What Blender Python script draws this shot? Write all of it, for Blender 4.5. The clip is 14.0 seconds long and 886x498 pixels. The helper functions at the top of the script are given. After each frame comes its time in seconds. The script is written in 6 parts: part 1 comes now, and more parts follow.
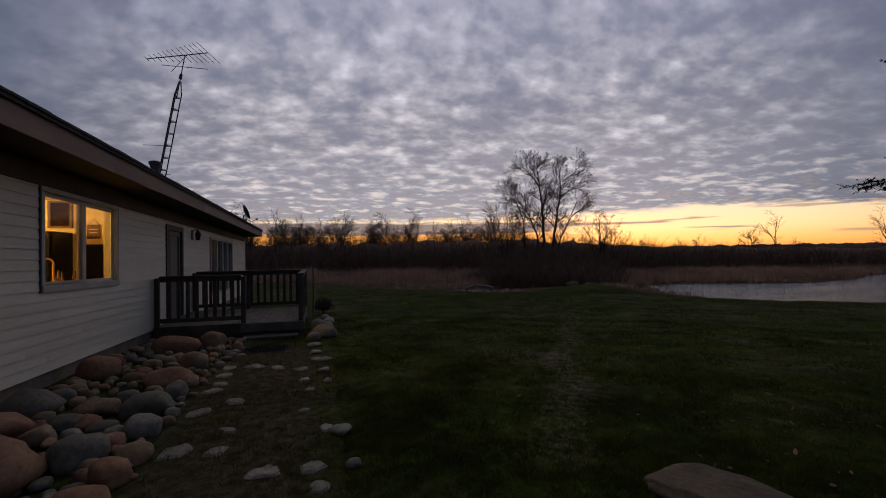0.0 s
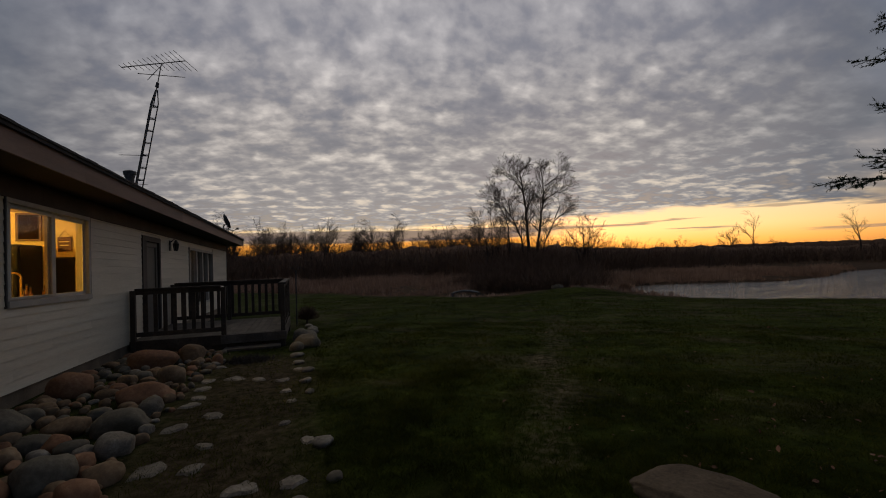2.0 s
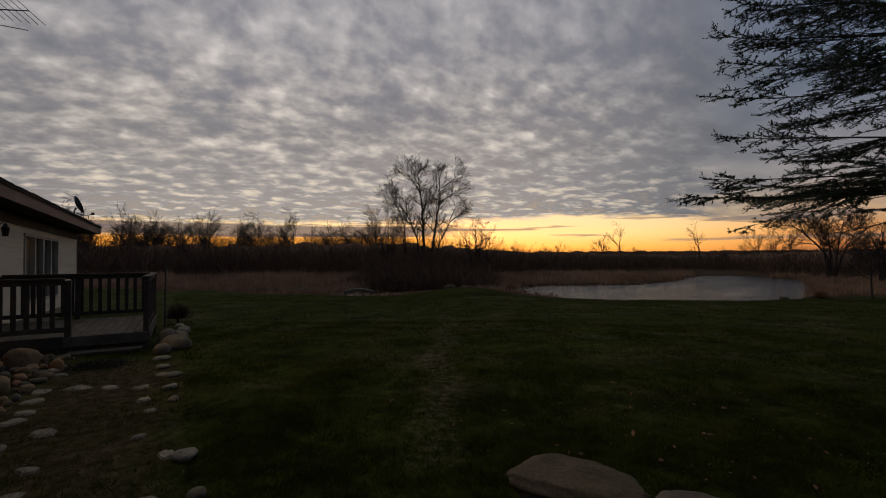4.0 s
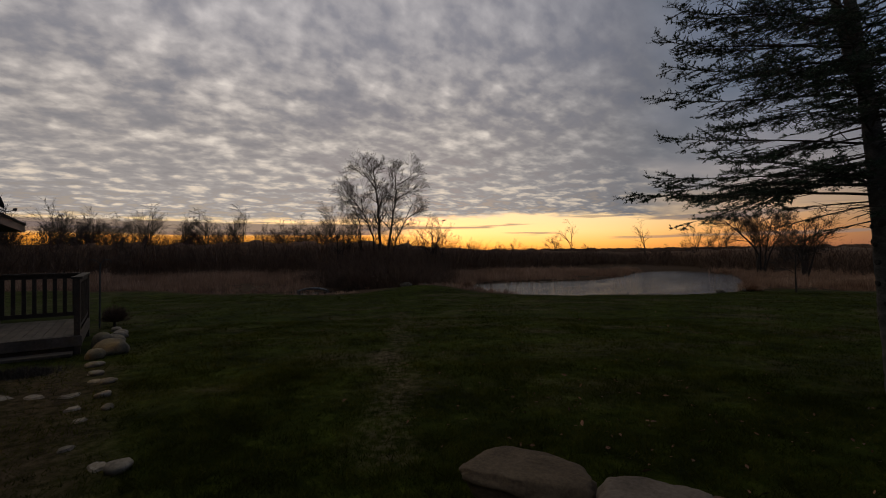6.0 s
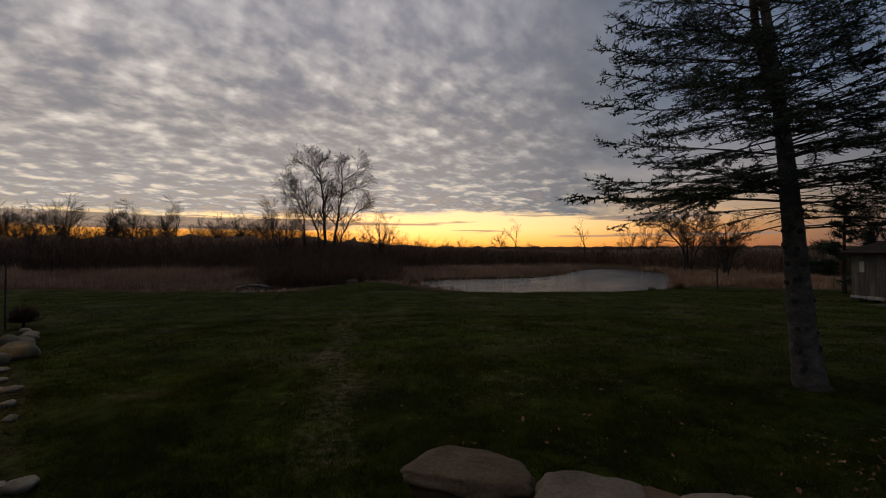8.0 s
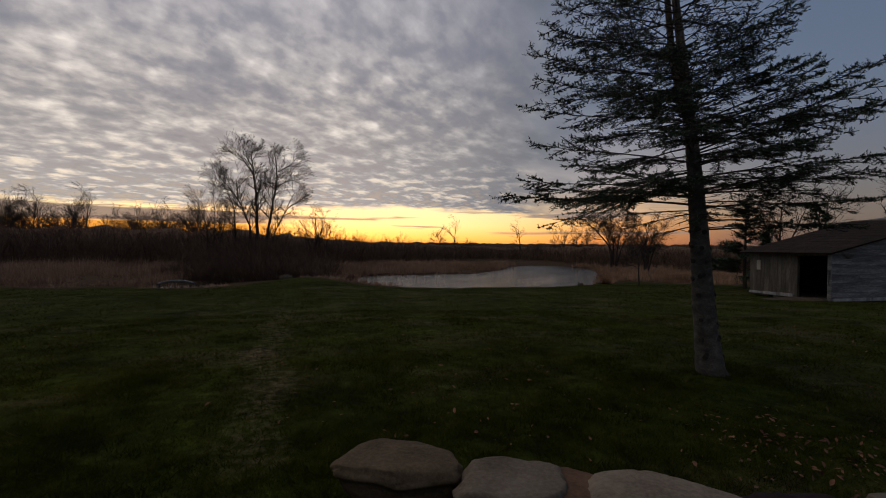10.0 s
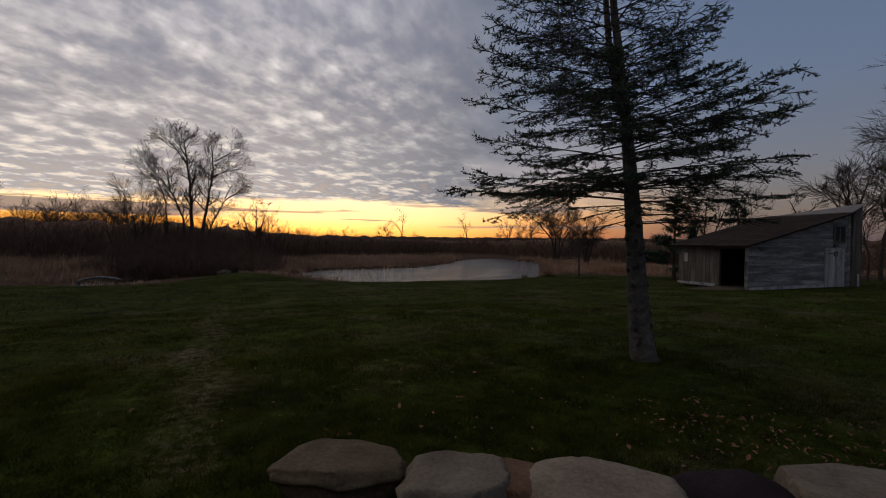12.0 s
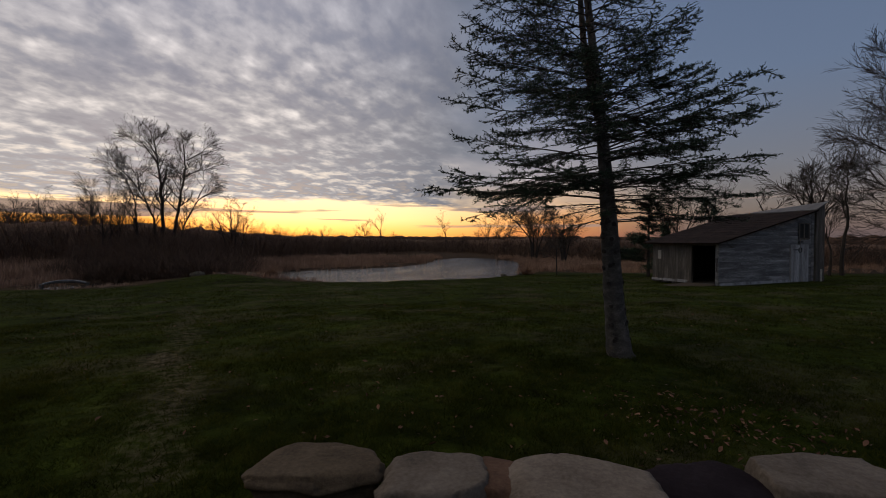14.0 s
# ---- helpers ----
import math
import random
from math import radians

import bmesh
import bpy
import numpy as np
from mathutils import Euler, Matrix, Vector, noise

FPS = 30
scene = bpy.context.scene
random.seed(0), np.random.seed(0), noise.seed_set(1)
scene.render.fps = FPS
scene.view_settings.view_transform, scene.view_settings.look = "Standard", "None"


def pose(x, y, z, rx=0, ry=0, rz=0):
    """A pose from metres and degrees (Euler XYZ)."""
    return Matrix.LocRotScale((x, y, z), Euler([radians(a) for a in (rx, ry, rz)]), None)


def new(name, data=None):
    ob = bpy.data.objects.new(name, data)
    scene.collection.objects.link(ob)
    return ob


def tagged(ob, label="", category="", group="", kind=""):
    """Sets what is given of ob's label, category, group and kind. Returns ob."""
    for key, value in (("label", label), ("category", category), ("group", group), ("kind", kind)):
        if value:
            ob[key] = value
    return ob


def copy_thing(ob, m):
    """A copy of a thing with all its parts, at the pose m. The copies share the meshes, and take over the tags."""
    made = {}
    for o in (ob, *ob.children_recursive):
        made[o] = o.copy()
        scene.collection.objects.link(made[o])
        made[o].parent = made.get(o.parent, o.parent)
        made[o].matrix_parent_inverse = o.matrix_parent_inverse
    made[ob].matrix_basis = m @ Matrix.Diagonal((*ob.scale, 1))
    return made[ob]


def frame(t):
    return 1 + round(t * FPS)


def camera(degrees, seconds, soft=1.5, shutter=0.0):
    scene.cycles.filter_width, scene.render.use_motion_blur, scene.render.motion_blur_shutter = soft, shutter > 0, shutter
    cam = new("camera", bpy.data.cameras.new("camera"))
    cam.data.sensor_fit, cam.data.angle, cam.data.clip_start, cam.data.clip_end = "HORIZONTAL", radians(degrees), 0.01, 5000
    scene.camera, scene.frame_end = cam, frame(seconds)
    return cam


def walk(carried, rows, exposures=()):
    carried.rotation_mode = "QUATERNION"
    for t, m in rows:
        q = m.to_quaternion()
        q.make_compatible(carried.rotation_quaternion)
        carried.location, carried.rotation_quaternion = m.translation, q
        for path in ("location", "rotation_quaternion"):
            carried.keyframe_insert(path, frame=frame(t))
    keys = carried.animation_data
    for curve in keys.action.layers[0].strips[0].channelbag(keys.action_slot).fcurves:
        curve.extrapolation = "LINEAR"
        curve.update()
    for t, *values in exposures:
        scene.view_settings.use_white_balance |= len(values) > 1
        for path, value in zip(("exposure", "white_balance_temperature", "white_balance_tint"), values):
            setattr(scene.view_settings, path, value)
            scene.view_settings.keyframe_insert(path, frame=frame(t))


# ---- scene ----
cam = camera(89.23, 14.0, soft=1.0)
PATH = [
    (0.0, pose(0.000, 0.000, 1.620, 90.58, 0.81, -15.06)),
    (0.5, pose(-0.019, -0.005, 1.608, 91.21, 1.74, -12.23)),
    (1.0, pose(0.005, 0.006, 1.602, 91.53, 2.21, -11.61)),
    (1.5, pose(0.033, 0.024, 1.609, 91.46, 2.26, -13.39)),
    (2.0, pose(0.058, 0.039, 1.609, 91.30, 2.01, -16.87)),
    (2.5, pose(0.092, 0.096, 1.591, 91.15, 1.68, -21.12)),
    (3.0, pose(0.113, 0.098, 1.596, 90.92, 1.01, -24.94)),
    (3.5, pose(0.124, 0.096, 1.595, 90.90, 0.46, -27.86)),
    (6.0, pose(0.172, 0.105, 1.574, 90.61, 0.58, -35.62)),
    (6.5, pose(0.200, 0.122, 1.579, 90.49, 0.24, -36.99)),
    (7.0, pose(0.206, 0.124, 1.583, 90.33, 0.09, -39.05)),
    (9.5, pose(0.222, 0.086, 1.591, 89.92, -0.35, -47.49)),
    (10.0, pose(0.204, 0.052, 1.590, 89.68, -0.61, -50.05)),
    (10.5, pose(0.214, 0.050, 1.587, 89.43, -0.55, -52.09)),
    (11.0, pose(0.236, 0.056, 1.586, 89.27, -0.44, -53.60)),
    (11.5, pose(0.251, 0.058, 1.585, 89.11, -0.20, -54.93)),
    (12.0, pose(0.260, 0.061, 1.588, 88.94, -0.57, -56.73)),
    (12.5, pose(0.279, 0.066, 1.586, 88.84, -0.57, -58.76)),
    (13.0, pose(0.277, 0.065, 1.589, 88.81, -0.63, -59.84)),
    (13.5, pose(0.283, 0.063, 1.586, 88.74, -0.46, -59.83)),
    (14.0, pose(0.282, 0.063, 1.586, 88.87, -0.16, -59.41)),
]
EXPOSURES = [(0.0, 0.12, 6050, 20), (0.7, 0.1, 6250, 17), (1.5, 0.05, 6650, 13), (2.5, 0.0, 6900, 12), (6.5, 0.05, 7000, 13),
             (9.5, 0.26, 6950, 13), (12.5, 0.42, 6700, 14), (14.0, 0.42, 6650, 14)]
walk(cam, PATH, EXPOSURES)

# ---- sky ----
SUN_AZ = radians(31.7)          # clockwise from +y
world = bpy.data.worlds.new("dusk_sky")
scene.world = world
world.use_nodes = True


class Nodes:
    """Short-hand for building node trees."""

    def __init__(self, tree):
        self.t = tree

    def add(self, kind, **inputs):
        n = self.t.nodes.new(kind)
        for k, v in inputs.items():
            self.put(n.inputs[int(k[1:])] if k[0] == "i" and k[1:].isdigit() else n.inputs[k], v)
        return n

    def put(self, socket, v):
        if isinstance(v, bpy.types.NodeSocket):
            self.t.links.new(v, socket)
        else:
            socket.default_value = v

    def math(self, op, a, b=0.0, c=0.0, clamp=False):
        n = self.add("ShaderNodeMath", i0=a, i1=b, i2=c)
        n.operation, n.use_clamp = op, clamp
        return n.outputs[0]

    def vec(self, op, a, b=(0, 0, 0)):
        n = self.add("ShaderNodeVectorMath", i0=a, i1=b)
        n.operation = op
        return n.outputs["Value"] if op in ("DOT_PRODUCT", "LENGTH", "DISTANCE") else n.outputs[0]

    def step(self, x, lo, hi):
        n = self.add("ShaderNodeMapRange", Value=x)
        n.interpolation_type = "SMOOTHSTEP"
        for k, v in (("From Min", lo), ("From Max", hi)):
            self.put(n.inputs[k], v)
        return n.outputs[0]

    def mix(self, f, a, b, blend="MIX"):
        n = self.t.nodes.new("ShaderNodeMix")
        n.data_type, n.blend_type = "RGBA", blend
        self.put(n.inputs[0], f)
        self.put(n.inputs[6], a)
        self.put(n.inputs[7], b)
        return n.outputs[2]

    def noise(self, vector, scale, detail=4.0, rough=0.5, distort=0.0):
        n = self.add("ShaderNodeTexNoise", Vector=vector, Scale=scale, Detail=detail, Roughness=rough, Distortion=distort)
        return n.outputs[0]

    def ramp(self, f, stops):
        n = self.add("ShaderNodeValToRGB", Fac=f)
        r = n.color_ramp
        while len(r.elements) < len(stops):
            r.elements.new(1.0)
        for e, (p, c) in zip(r.elements, stops):
            e.position, e.color = p, (*c, 1.0) if len(c) == 3 else c
        return n.outputs[0]


def build_sky():
    N = Nodes(world.node_tree)
    out = world.node_tree.nodes["World Output"]
    bg = world.node_tree.nodes["Background"]
    d = N.vec("NORMALIZE", N.add("ShaderNodeTexCoord").outputs["Generated"])
    sep = N.add("ShaderNodeSeparateXYZ", i0=d)
    x, y, z = sep.outputs
    flat = N.add("ShaderNodeCombineXYZ", i0=x, i1=y, i2=0.0).outputs[0]
    flat = N.vec("NORMALIZE", flat)
    sx, sy = math.sin(SUN_AZ), math.cos(SUN_AZ)
    side = N.vec("DOT_PRODUCT", flat, (sy, -sx, 0))           # + to the right of the glow
    toward = N.vec("DOT_PRODUCT", flat, (sx, sy, 0))
    toward = N.math("ADD", toward, N.math("MULTIPLY", N.math("MAXIMUM", N.math("MULTIPLY", side, -1.0), 0.0), 0.20))
    zz = N.math("MAXIMUM", z, 0.0)
    # clear sky: warm low, blue high, fading round the horizon
    warm = N.ramp(zz, [(0.0, (0.85, 0.30, 0.06)), (0.018, (1.05, 0.56, 0.13)), (0.045, (1.02, 0.74, 0.34)), (0.085, (0.86, 0.69, 0.43)),
                       (0.14, (0.36, 0.35, 0.36)), (0.30, (0.12, 0.155, 0.235)), (1.0, (0.085, 0.12, 0.20))])
    cool = N.ramp(zz, [(0.0, (0.066, 0.060, 0.066)), (0.06, (0.084, 0.081, 0.096)), (0.14, (0.083, 0.096, 0.136)), (0.30, (0.068, 0.102, 0.172)), (1.0, (0.05, 0.08, 0.15))])
    peach = N.ramp(zz, [(0.0, (0.62, 0.20, 0.06)), (0.045, (0.78, 0.34, 0.11)), (0.075, (0.70, 0.45, 0.26)), (0.13, (0.28, 0.26, 0.28)), (0.30, (0.115, 0.145, 0.22)), (1.0, (0.08, 0.11, 0.19))])
    glow = N.step(toward, 0.76, 0.985)
    glow2 = N.step(toward, 0.52, 0.92)
    clear = N.mix(glow, N.mix(glow2, cool, peach), warm)
    sky = N.add("ShaderNodeTexSky")
    sky.sky_type, sky.sun_disc = "NISHITA", False
    sky.sun_elevation, sky.sun_rotation = radians(0.5), SUN_AZ
    clear = N.mix(0.05, clear, sky.outputs[0], "ADD")
    # the altocumulus sheet: cells shrink and flatten towards the horizon, in rows
    reach = N.math("POWER", N.math("ADD", zz, 0.05), -0.62)
    q = N.vec("MULTIPLY", flat, N.add("ShaderNodeCombineXYZ", i0=reach, i1=reach, i2=reach).outputs[0])
    ra, rb = radians(98), radians(8)
    along = N.math("MULTIPLY", N.vec("DOT_PRODUCT", q, (math.sin(ra), math.cos(ra), 0)), 0.90)
    across = N.math("MULTIPLY", N.vec("DOT_PRODUCT", q, (math.sin(rb), math.cos(rb), 0)), 1.10)
    cells = N.add("ShaderNodeCombineXYZ", i0=along, i1=across, i2=0.0).outputs[0]
    big = N.noise(cells, 0.95, 2, 0.5, 0.3)
    mid = N.noise(cells, 3.8, 2, 0.5, 0.2)
    fine = N.noise(cells, 10.0, 2, 0.5, 0.15)
    wisp = N.noise(cells, 27.0, 3, 0.55, 0.2)
    warp = N.vec("ADD", cells, N.add("ShaderNodeCombineXYZ", i0=N.math("MULTIPLY", mid, 0.10), i1=N.math("MULTIPLY", fine, 0.06), i2=0.0).outputs[0])
    puff = N.add("ShaderNodeTexVoronoi", Vector=warp, Scale=9.5)
    puff.feature = "SMOOTH_F1"
    puff.inputs["Smoothness"].default_value = 0.55
    puff = N.math("SUBTRACT", 0.85, puff.outputs["Distance"])
    hd = radians(17)
    centre = (math.sin(hd) * 0.96, math.cos(hd) * 0.96, 0.28)
    near = N.vec("DOT_PRODUCT", d, centre)
    dens = N.math("ADD", N.math("MULTIPLY", fine, 0.42), N.math("ADD", N.math("MULTIPLY", mid, 0.24), N.math("ADD", N.math("MULTIPLY", big, 0.14), N.math("MULTIPLY", wisp, 0.20))))
    dens = N.math("ADD", dens, N.math("MULTIPLY", puff, 0.20))
    dens = N.math("SUBTRACT", dens, 0.073)
    firm = N.math("ADD", N.math("MULTIPLY", N.step(near, 0.66, 0.9), 0.72), 0.28)
    firm = N.math("MULTIPLY", firm, N.math("SUBTRACT", 1.0, N.math("MULTIPLY", N.step(zz, 0.24, 0.48), 0.38)))
    dens = N.math("ADD", N.math("MULTIPLY", N.math("SUBTRACT", dens, 0.505), firm), 0.505)
    cloud = N.ramp(dens, [(0.35, (0.165, 0.164, 0.176)), (0.45, (0.222, 0.215, 0.222)), (0.53, (0.310, 0.296, 0.290)), (0.60, (0.420, 0.396, 0.376)), (0.69, (0.57, 0.535, 0.49))])
    # brightest over the glow, darker and bluer away from it
    k = N.math("ADD", N.math("MULTIPLY", N.step(near, 0.60, 0.99), 0.88), 0.40)
    grey = N.add("ShaderNodeCombineXYZ", i0=k, i1=k, i2=k).outputs[0]
    cloud = N.mix(1.0, cloud, grey, "MULTIPLY")
    cloud = N.mix(N.step(near, 0.97, 0.65), cloud, N.mix(1.0, cloud, (0.86, 0.96, 1.12, 1), "MULTIPLY"))
    cloud = N.mix(N.step(zz, 0.20, 0.50), cloud, N.mix(1.0, cloud, (0.93, 0.985, 1.10, 1), "MULTIPLY"))
    # the sheet thins to dull blue away from the glow
    cloud = N.mix(N.math("MULTIPLY", N.step(near, 0.80, 0.56), 0.84), cloud, (0.098, 0.145, 0.208, 1))
    # Out-of-view cloud overhead is made brighter and warmer to light the ground.
    cloud = N.mix(N.step(z, 0.50, 0.72), cloud, (0.56, 0.515, 0.45, 1))
    low = N.math("MULTIPLY", N.step(toward, 0.60, 0.97), N.step(zz, 0.22, 0.085))
    bright = N.math("MULTIPLY", low, N.step(dens, 0.50, 0.63))
    cloud = N.mix(N.math("MULTIPLY", bright, 0.60), cloud, (0.84, 0.70, 0.52, 1))
    # the far edge of the sheet climbs from the house towards the glow and sinks again past it
    around = N.math("ADD", N.math("MULTIPLY", side, 0.5), 0.5)
    rim = N.ramp(around, [(0.0, (0.070,) * 3), (0.355, (0.077,) * 3), (0.485, (0.080,) * 3), (0.55, (0.085,) * 3), (0.61, (0.091,) * 3), (0.70, (0.083,) * 3), (0.775, (0.067,) * 3), (0.87, (0.050,) * 3)])
    wob = N.math("ADD", N.math("MULTIPLY", N.math("SUBTRACT", mid, 0.5), 0.018), N.math("MULTIPLY", N.math("SUBTRACT", fine, 0.5), 0.020))
    e = N.math("SUBTRACT", N.math("ADD", zz, wob), rim)
    far_edge = N.step(e, -0.010, 0.003)
    # its straight side, where blue sky begins
    ea = radians(67)
    edge = N.vec("DOT_PRODUCT", flat, (math.cos(ea), -math.sin(ea), 0))
    edge = N.math("ADD", edge, N.math("ADD", N.math("MULTIPLY", N.math("SUBTRACT", mid, 0.5), 0.30), N.math("MULTIPLY", N.math("SUBTRACT", big, 0.5), 0.25)))
    right_edge = N.step(edge, 0.17, -0.20)
    thick = N.step(dens, 0.40, 0.50)
    mask = N.math("MULTIPLY", N.math("MULTIPLY", far_edge, right_edge), N.math("ADD", N.math("MULTIPLY", thick, 0.20), 0.80))
    # long thin streaks of cloud under the sheet
    azim = N.math("MULTIPLY", side, 2.2)
    sv = N.add("ShaderNodeCombineXYZ", i0=azim, i1=N.math("MULTIPLY", zz, 52.0), i2=3.0).outputs[0]
    streak = N.noise(sv, 1.55, 4, 0.5, 0.2)
    band = N.math("MULTIPLY", N.step(zz, 0.020, 0.030), N.step(zz, 0.094, 0.07))
    st = N.math("MULTIPLY", N.step(streak, 0.58, 0.65), band)
    clear = N.mix(N.math("MULTIPLY", st, 0.75), clear, (0.26, 0.20, 0.17, 1))
    # a broken bar of cloud on the house side of the glow, with fire-coloured sky beneath it
    leftward = N.step(side, 0.05, -0.10)
    fire = N.math("MULTIPLY", leftward, N.step(zz, 0.050, 0.036))
    clear = N.mix(N.math("MULTIPLY", fire, 0.85), clear, (1.0, 0.36, 0.035, 1))
    wav = N.math("MULTIPLY", N.math("SUBTRACT", streak, 0.5), 0.022)
    zb = N.math("ADD", zz, wav)
    bar = N.math("MULTIPLY", N.math("MULTIPLY", N.step(zb, 0.040, 0.045), N.step(zb, 0.070, 0.065)), leftward)
    clear = N.mix(N.math("MULTIPLY", bar, 0.86), clear, (0.165, 0.135, 0.145, 1))
    colour = N.mix(mask, clear, cloud)
    N.put(bg.inputs[0], colour)
    bg.inputs[1].default_value = 1.0


build_sky()


# ---- materials ----
MATS = {}


def material(name, colours, scale=3.0, rough=0.85, bump=0.3, fine=40.0, metal=0.0, spec=0.4, stretch=(1, 1, 1), island=0.0, coords="Object"):
    """A two-scale mottled surface. colours: dark, mid, light."""
    if name in MATS:
        return MATS[name]
    m = MATS[name] = bpy.data.materials.new(name)
    m.use_nodes = True
    N = Nodes(m.node_tree)
    bsdf = m.node_tree.nodes["Principled BSDF"]
    tc = N.add("ShaderNodeTexCoord").outputs[coords]
    info = N.add("ShaderNodeObjectInfo").outputs["Random"]
    off = N.add("ShaderNodeCombineXYZ", i0=N.math("MULTIPLY", info, 37.0), i1=N.math("MULTIPLY", info, 11.0), i2=0.0).outputs[0]
    v = N.vec("MULTIPLY", N.vec("ADD", tc, off), stretch)
    a = N.noise(v, scale, 5, 0.6, 0.4)
    b = N.noise(v, fine, 4, 0.6)
    f = N.math("ADD", N.math("MULTIPLY", a, 0.62), N.math("MULTIPLY", b, 0.38))
    col = N.ramp(f, [(0.34, colours[0]), (0.5, colours[1]), (0.66, colours[2])])
    rnd = N.add("ShaderNodeNewGeometry").outputs["Random Per Island"] if island else info
    k = N.math("ADD", N.math("MULTIPLY", rnd, island or 0.3), 1.0 - (island or 0.3) / 2)
    grey = N.add("ShaderNodeCombineXYZ", i0=k, i1=k, i2=k).outputs[0]
    N.put(bsdf.inputs["Base Color"], N.mix(1.0, col, grey, "MULTIPLY"))
    N.put(bsdf.inputs["Roughness"], N.math("ADD", N.math("MULTIPLY", b, 0.25), rough - 0.12, clamp=True))
    bsdf.inputs["Metallic"].default_value = metal
    bsdf.inputs["Specular IOR Level"].default_value = spec
    if bump:
        bn = N.add("ShaderNodeBump", Strength=bump, Distance=0.02, Height=f)
        N.put(bsdf.inputs["Normal"], bn.outputs[0])
    return m


def ground_material():
    m = bpy.data.materials.new("lawn_and_marsh")
    m.use_nodes = True
    N = Nodes(m.node_tree)
    bsdf = m.node_tree.nodes["Principled BSDF"]
    pos = N.add("ShaderNodeNewGeometry").outputs["Position"]
    wear = N.add("ShaderNodeAttribute")
    wear.attribute_name = "wear"
    marsh = N.add("ShaderNodeAttribute")
    marsh.attribute_name = "marsh"
    a = N.noise(pos, 0.45, 4, 0.6, 0.6)
    b = N.noise(pos, 9.0, 5, 0.65)
    c = N.noise(pos, 70.0, 3, 0.6)
    green = N.ramp(N.math("ADD", N.math("MULTIPLY", b, 0.6), N.math("MULTIPLY", c, 0.4)), [(0.34, (0.010, 0.014, 0.002)), (0.5, (0.024, 0.034, 0.004)), (0.68, (0.046, 0.058, 0.009))])
    dry = N.ramp(b, [(0.35, (0.045, 0.036, 0.020)), (0.7, (0.125, 0.102, 0.064))])
    worn = N.math("ADD", N.math("MULTIPLY", wear.outputs["Fac"], N.step(b, 0.38, 0.62)), N.math("MULTIPLY", N.step(a, 0.48, 0.70), 0.5), clamp=True)
    patchy = N.math("ADD", N.math("MULTIPLY", N.noise(pos, 0.8, 3, 0.55), 1.5), N.math("MULTIPLY", N.noise(pos, 3.2, 3, 0.6), 0.9))
    patchy = N.math("ADD", N.math("MULTIPLY", N.math("ADD", patchy, -1.2), 1.5), 0.86)
    green = N.mix(1.0, green, N.add("ShaderNodeCombineXYZ", i0=patchy, i1=patchy, i2=patchy).outputs[0], "MULTIPLY")
    col = N.mix(worn, green, dry)
    mud = N.ramp(b, [(0.35, (0.030, 0.020, 0.013)), (0.7, (0.085, 0.055, 0.036))])
    N.put(bsdf.inputs["Base Color"], N.mix(marsh.outputs["Fac"], col, mud))
    bsdf.inputs["Roughness"].default_value = 0.95
    bsdf.inputs["Specular IOR Level"].default_value = 0.03
    h = N.math("ADD", N.math("MULTIPLY", b, 0.7), N.math("MULTIPLY", c, 0.3))
    N.put(bsdf.inputs["Normal"], N.add("ShaderNodeBump", Strength=0.8, Distance=0.05, Height=h).outputs[0])
    return m


def water_material():
    m = bpy.data.materials.new("pond_water")
    m.use_nodes = True
    N = Nodes(m.node_tree)
    bsdf = m.node_tree.nodes["Principled BSDF"]
    pos = N.add("ShaderNodeNewGeometry").outputs["Position"]
    v = N.add("ShaderNodeMapping", Vector=pos, Rotation=(0, 0, radians(40)), Scale=(0.8, 2.2, 1.0)).outputs[0]
    a = N.noise(v, 1.9, 4, 0.6, 0.3)
    b = N.noise(v, 0.22, 3, 0.6)
    bsdf.inputs["Base Color"].default_value = (0.012, 0.014, 0.014, 1)
    bsdf.inputs["Roughness"].default_value = 0.06
    bsdf.inputs["IOR"].default_value = 1.33
    h = N.math("MULTIPLY", a, N.math("MAXIMUM", N.math("ADD", N.math("MULTIPLY", b, 2.4), -0.45), 0.35))
    N.put(bsdf.inputs["Normal"], N.add("ShaderNodeBump", Strength=0.8, Distance=0.14, Height=h).outputs[0])
    return m


def plain(name, colour, rough=0.5, metal=0.0, emit=0.0):
    if name in MATS:
        return MATS[name]
    m = MATS[name] = bpy.data.materials.new(name)
    m.use_nodes = True
    b = m.node_tree.nodes["Principled BSDF"]
    b.inputs["Base Color"].default_value = (*colour, 1)
    b.inputs["Roughness"].default_value = rough
    b.inputs["Metallic"].default_value = metal
    if emit:
        b.inputs["Emission Color"].default_value = (*colour, 1)
        b.inputs["Emission Strength"].default_value = emit
    return m


SIDING = material("white_lap_siding", ((0.44, 0.392, 0.304), (0.539, 0.481, 0.376), (0.623, 0.564, 0.448)), 1.2, 0.6, 0.12, 30, stretch=(1, 0.25, 2), island=0.06)
CONCRETE = material("block_foundation", ((0.102, 0.0751, 0.052), (0.152, 0.115, 0.0782), (0.21, 0.155, 0.107)), 2.5, 0.9, 0.5)
FASCIA = material("brown_painted_board", ((0.12, 0.075, 0.055), (0.17, 0.105, 0.08), (0.22, 0.14, 0.105)), 1.5, 0.7, 0.15, 25, stretch=(3, 0.3, 3))
SHINGLE = material("dark_asphalt_shingle", ((0.022, 0.021, 0.022), (0.04, 0.038, 0.038), (0.065, 0.06, 0.058)), 6, 0.95, 0.6, 90)
RUST_SHINGLE = material("worn_brown_roofing", ((0.0096, 0.0072, 0.0064), (0.0208, 0.0136, 0.0112), (0.0368, 0.0248, 0.02)), 2.2, 0.95, 0.5, 60, spec=0.08)
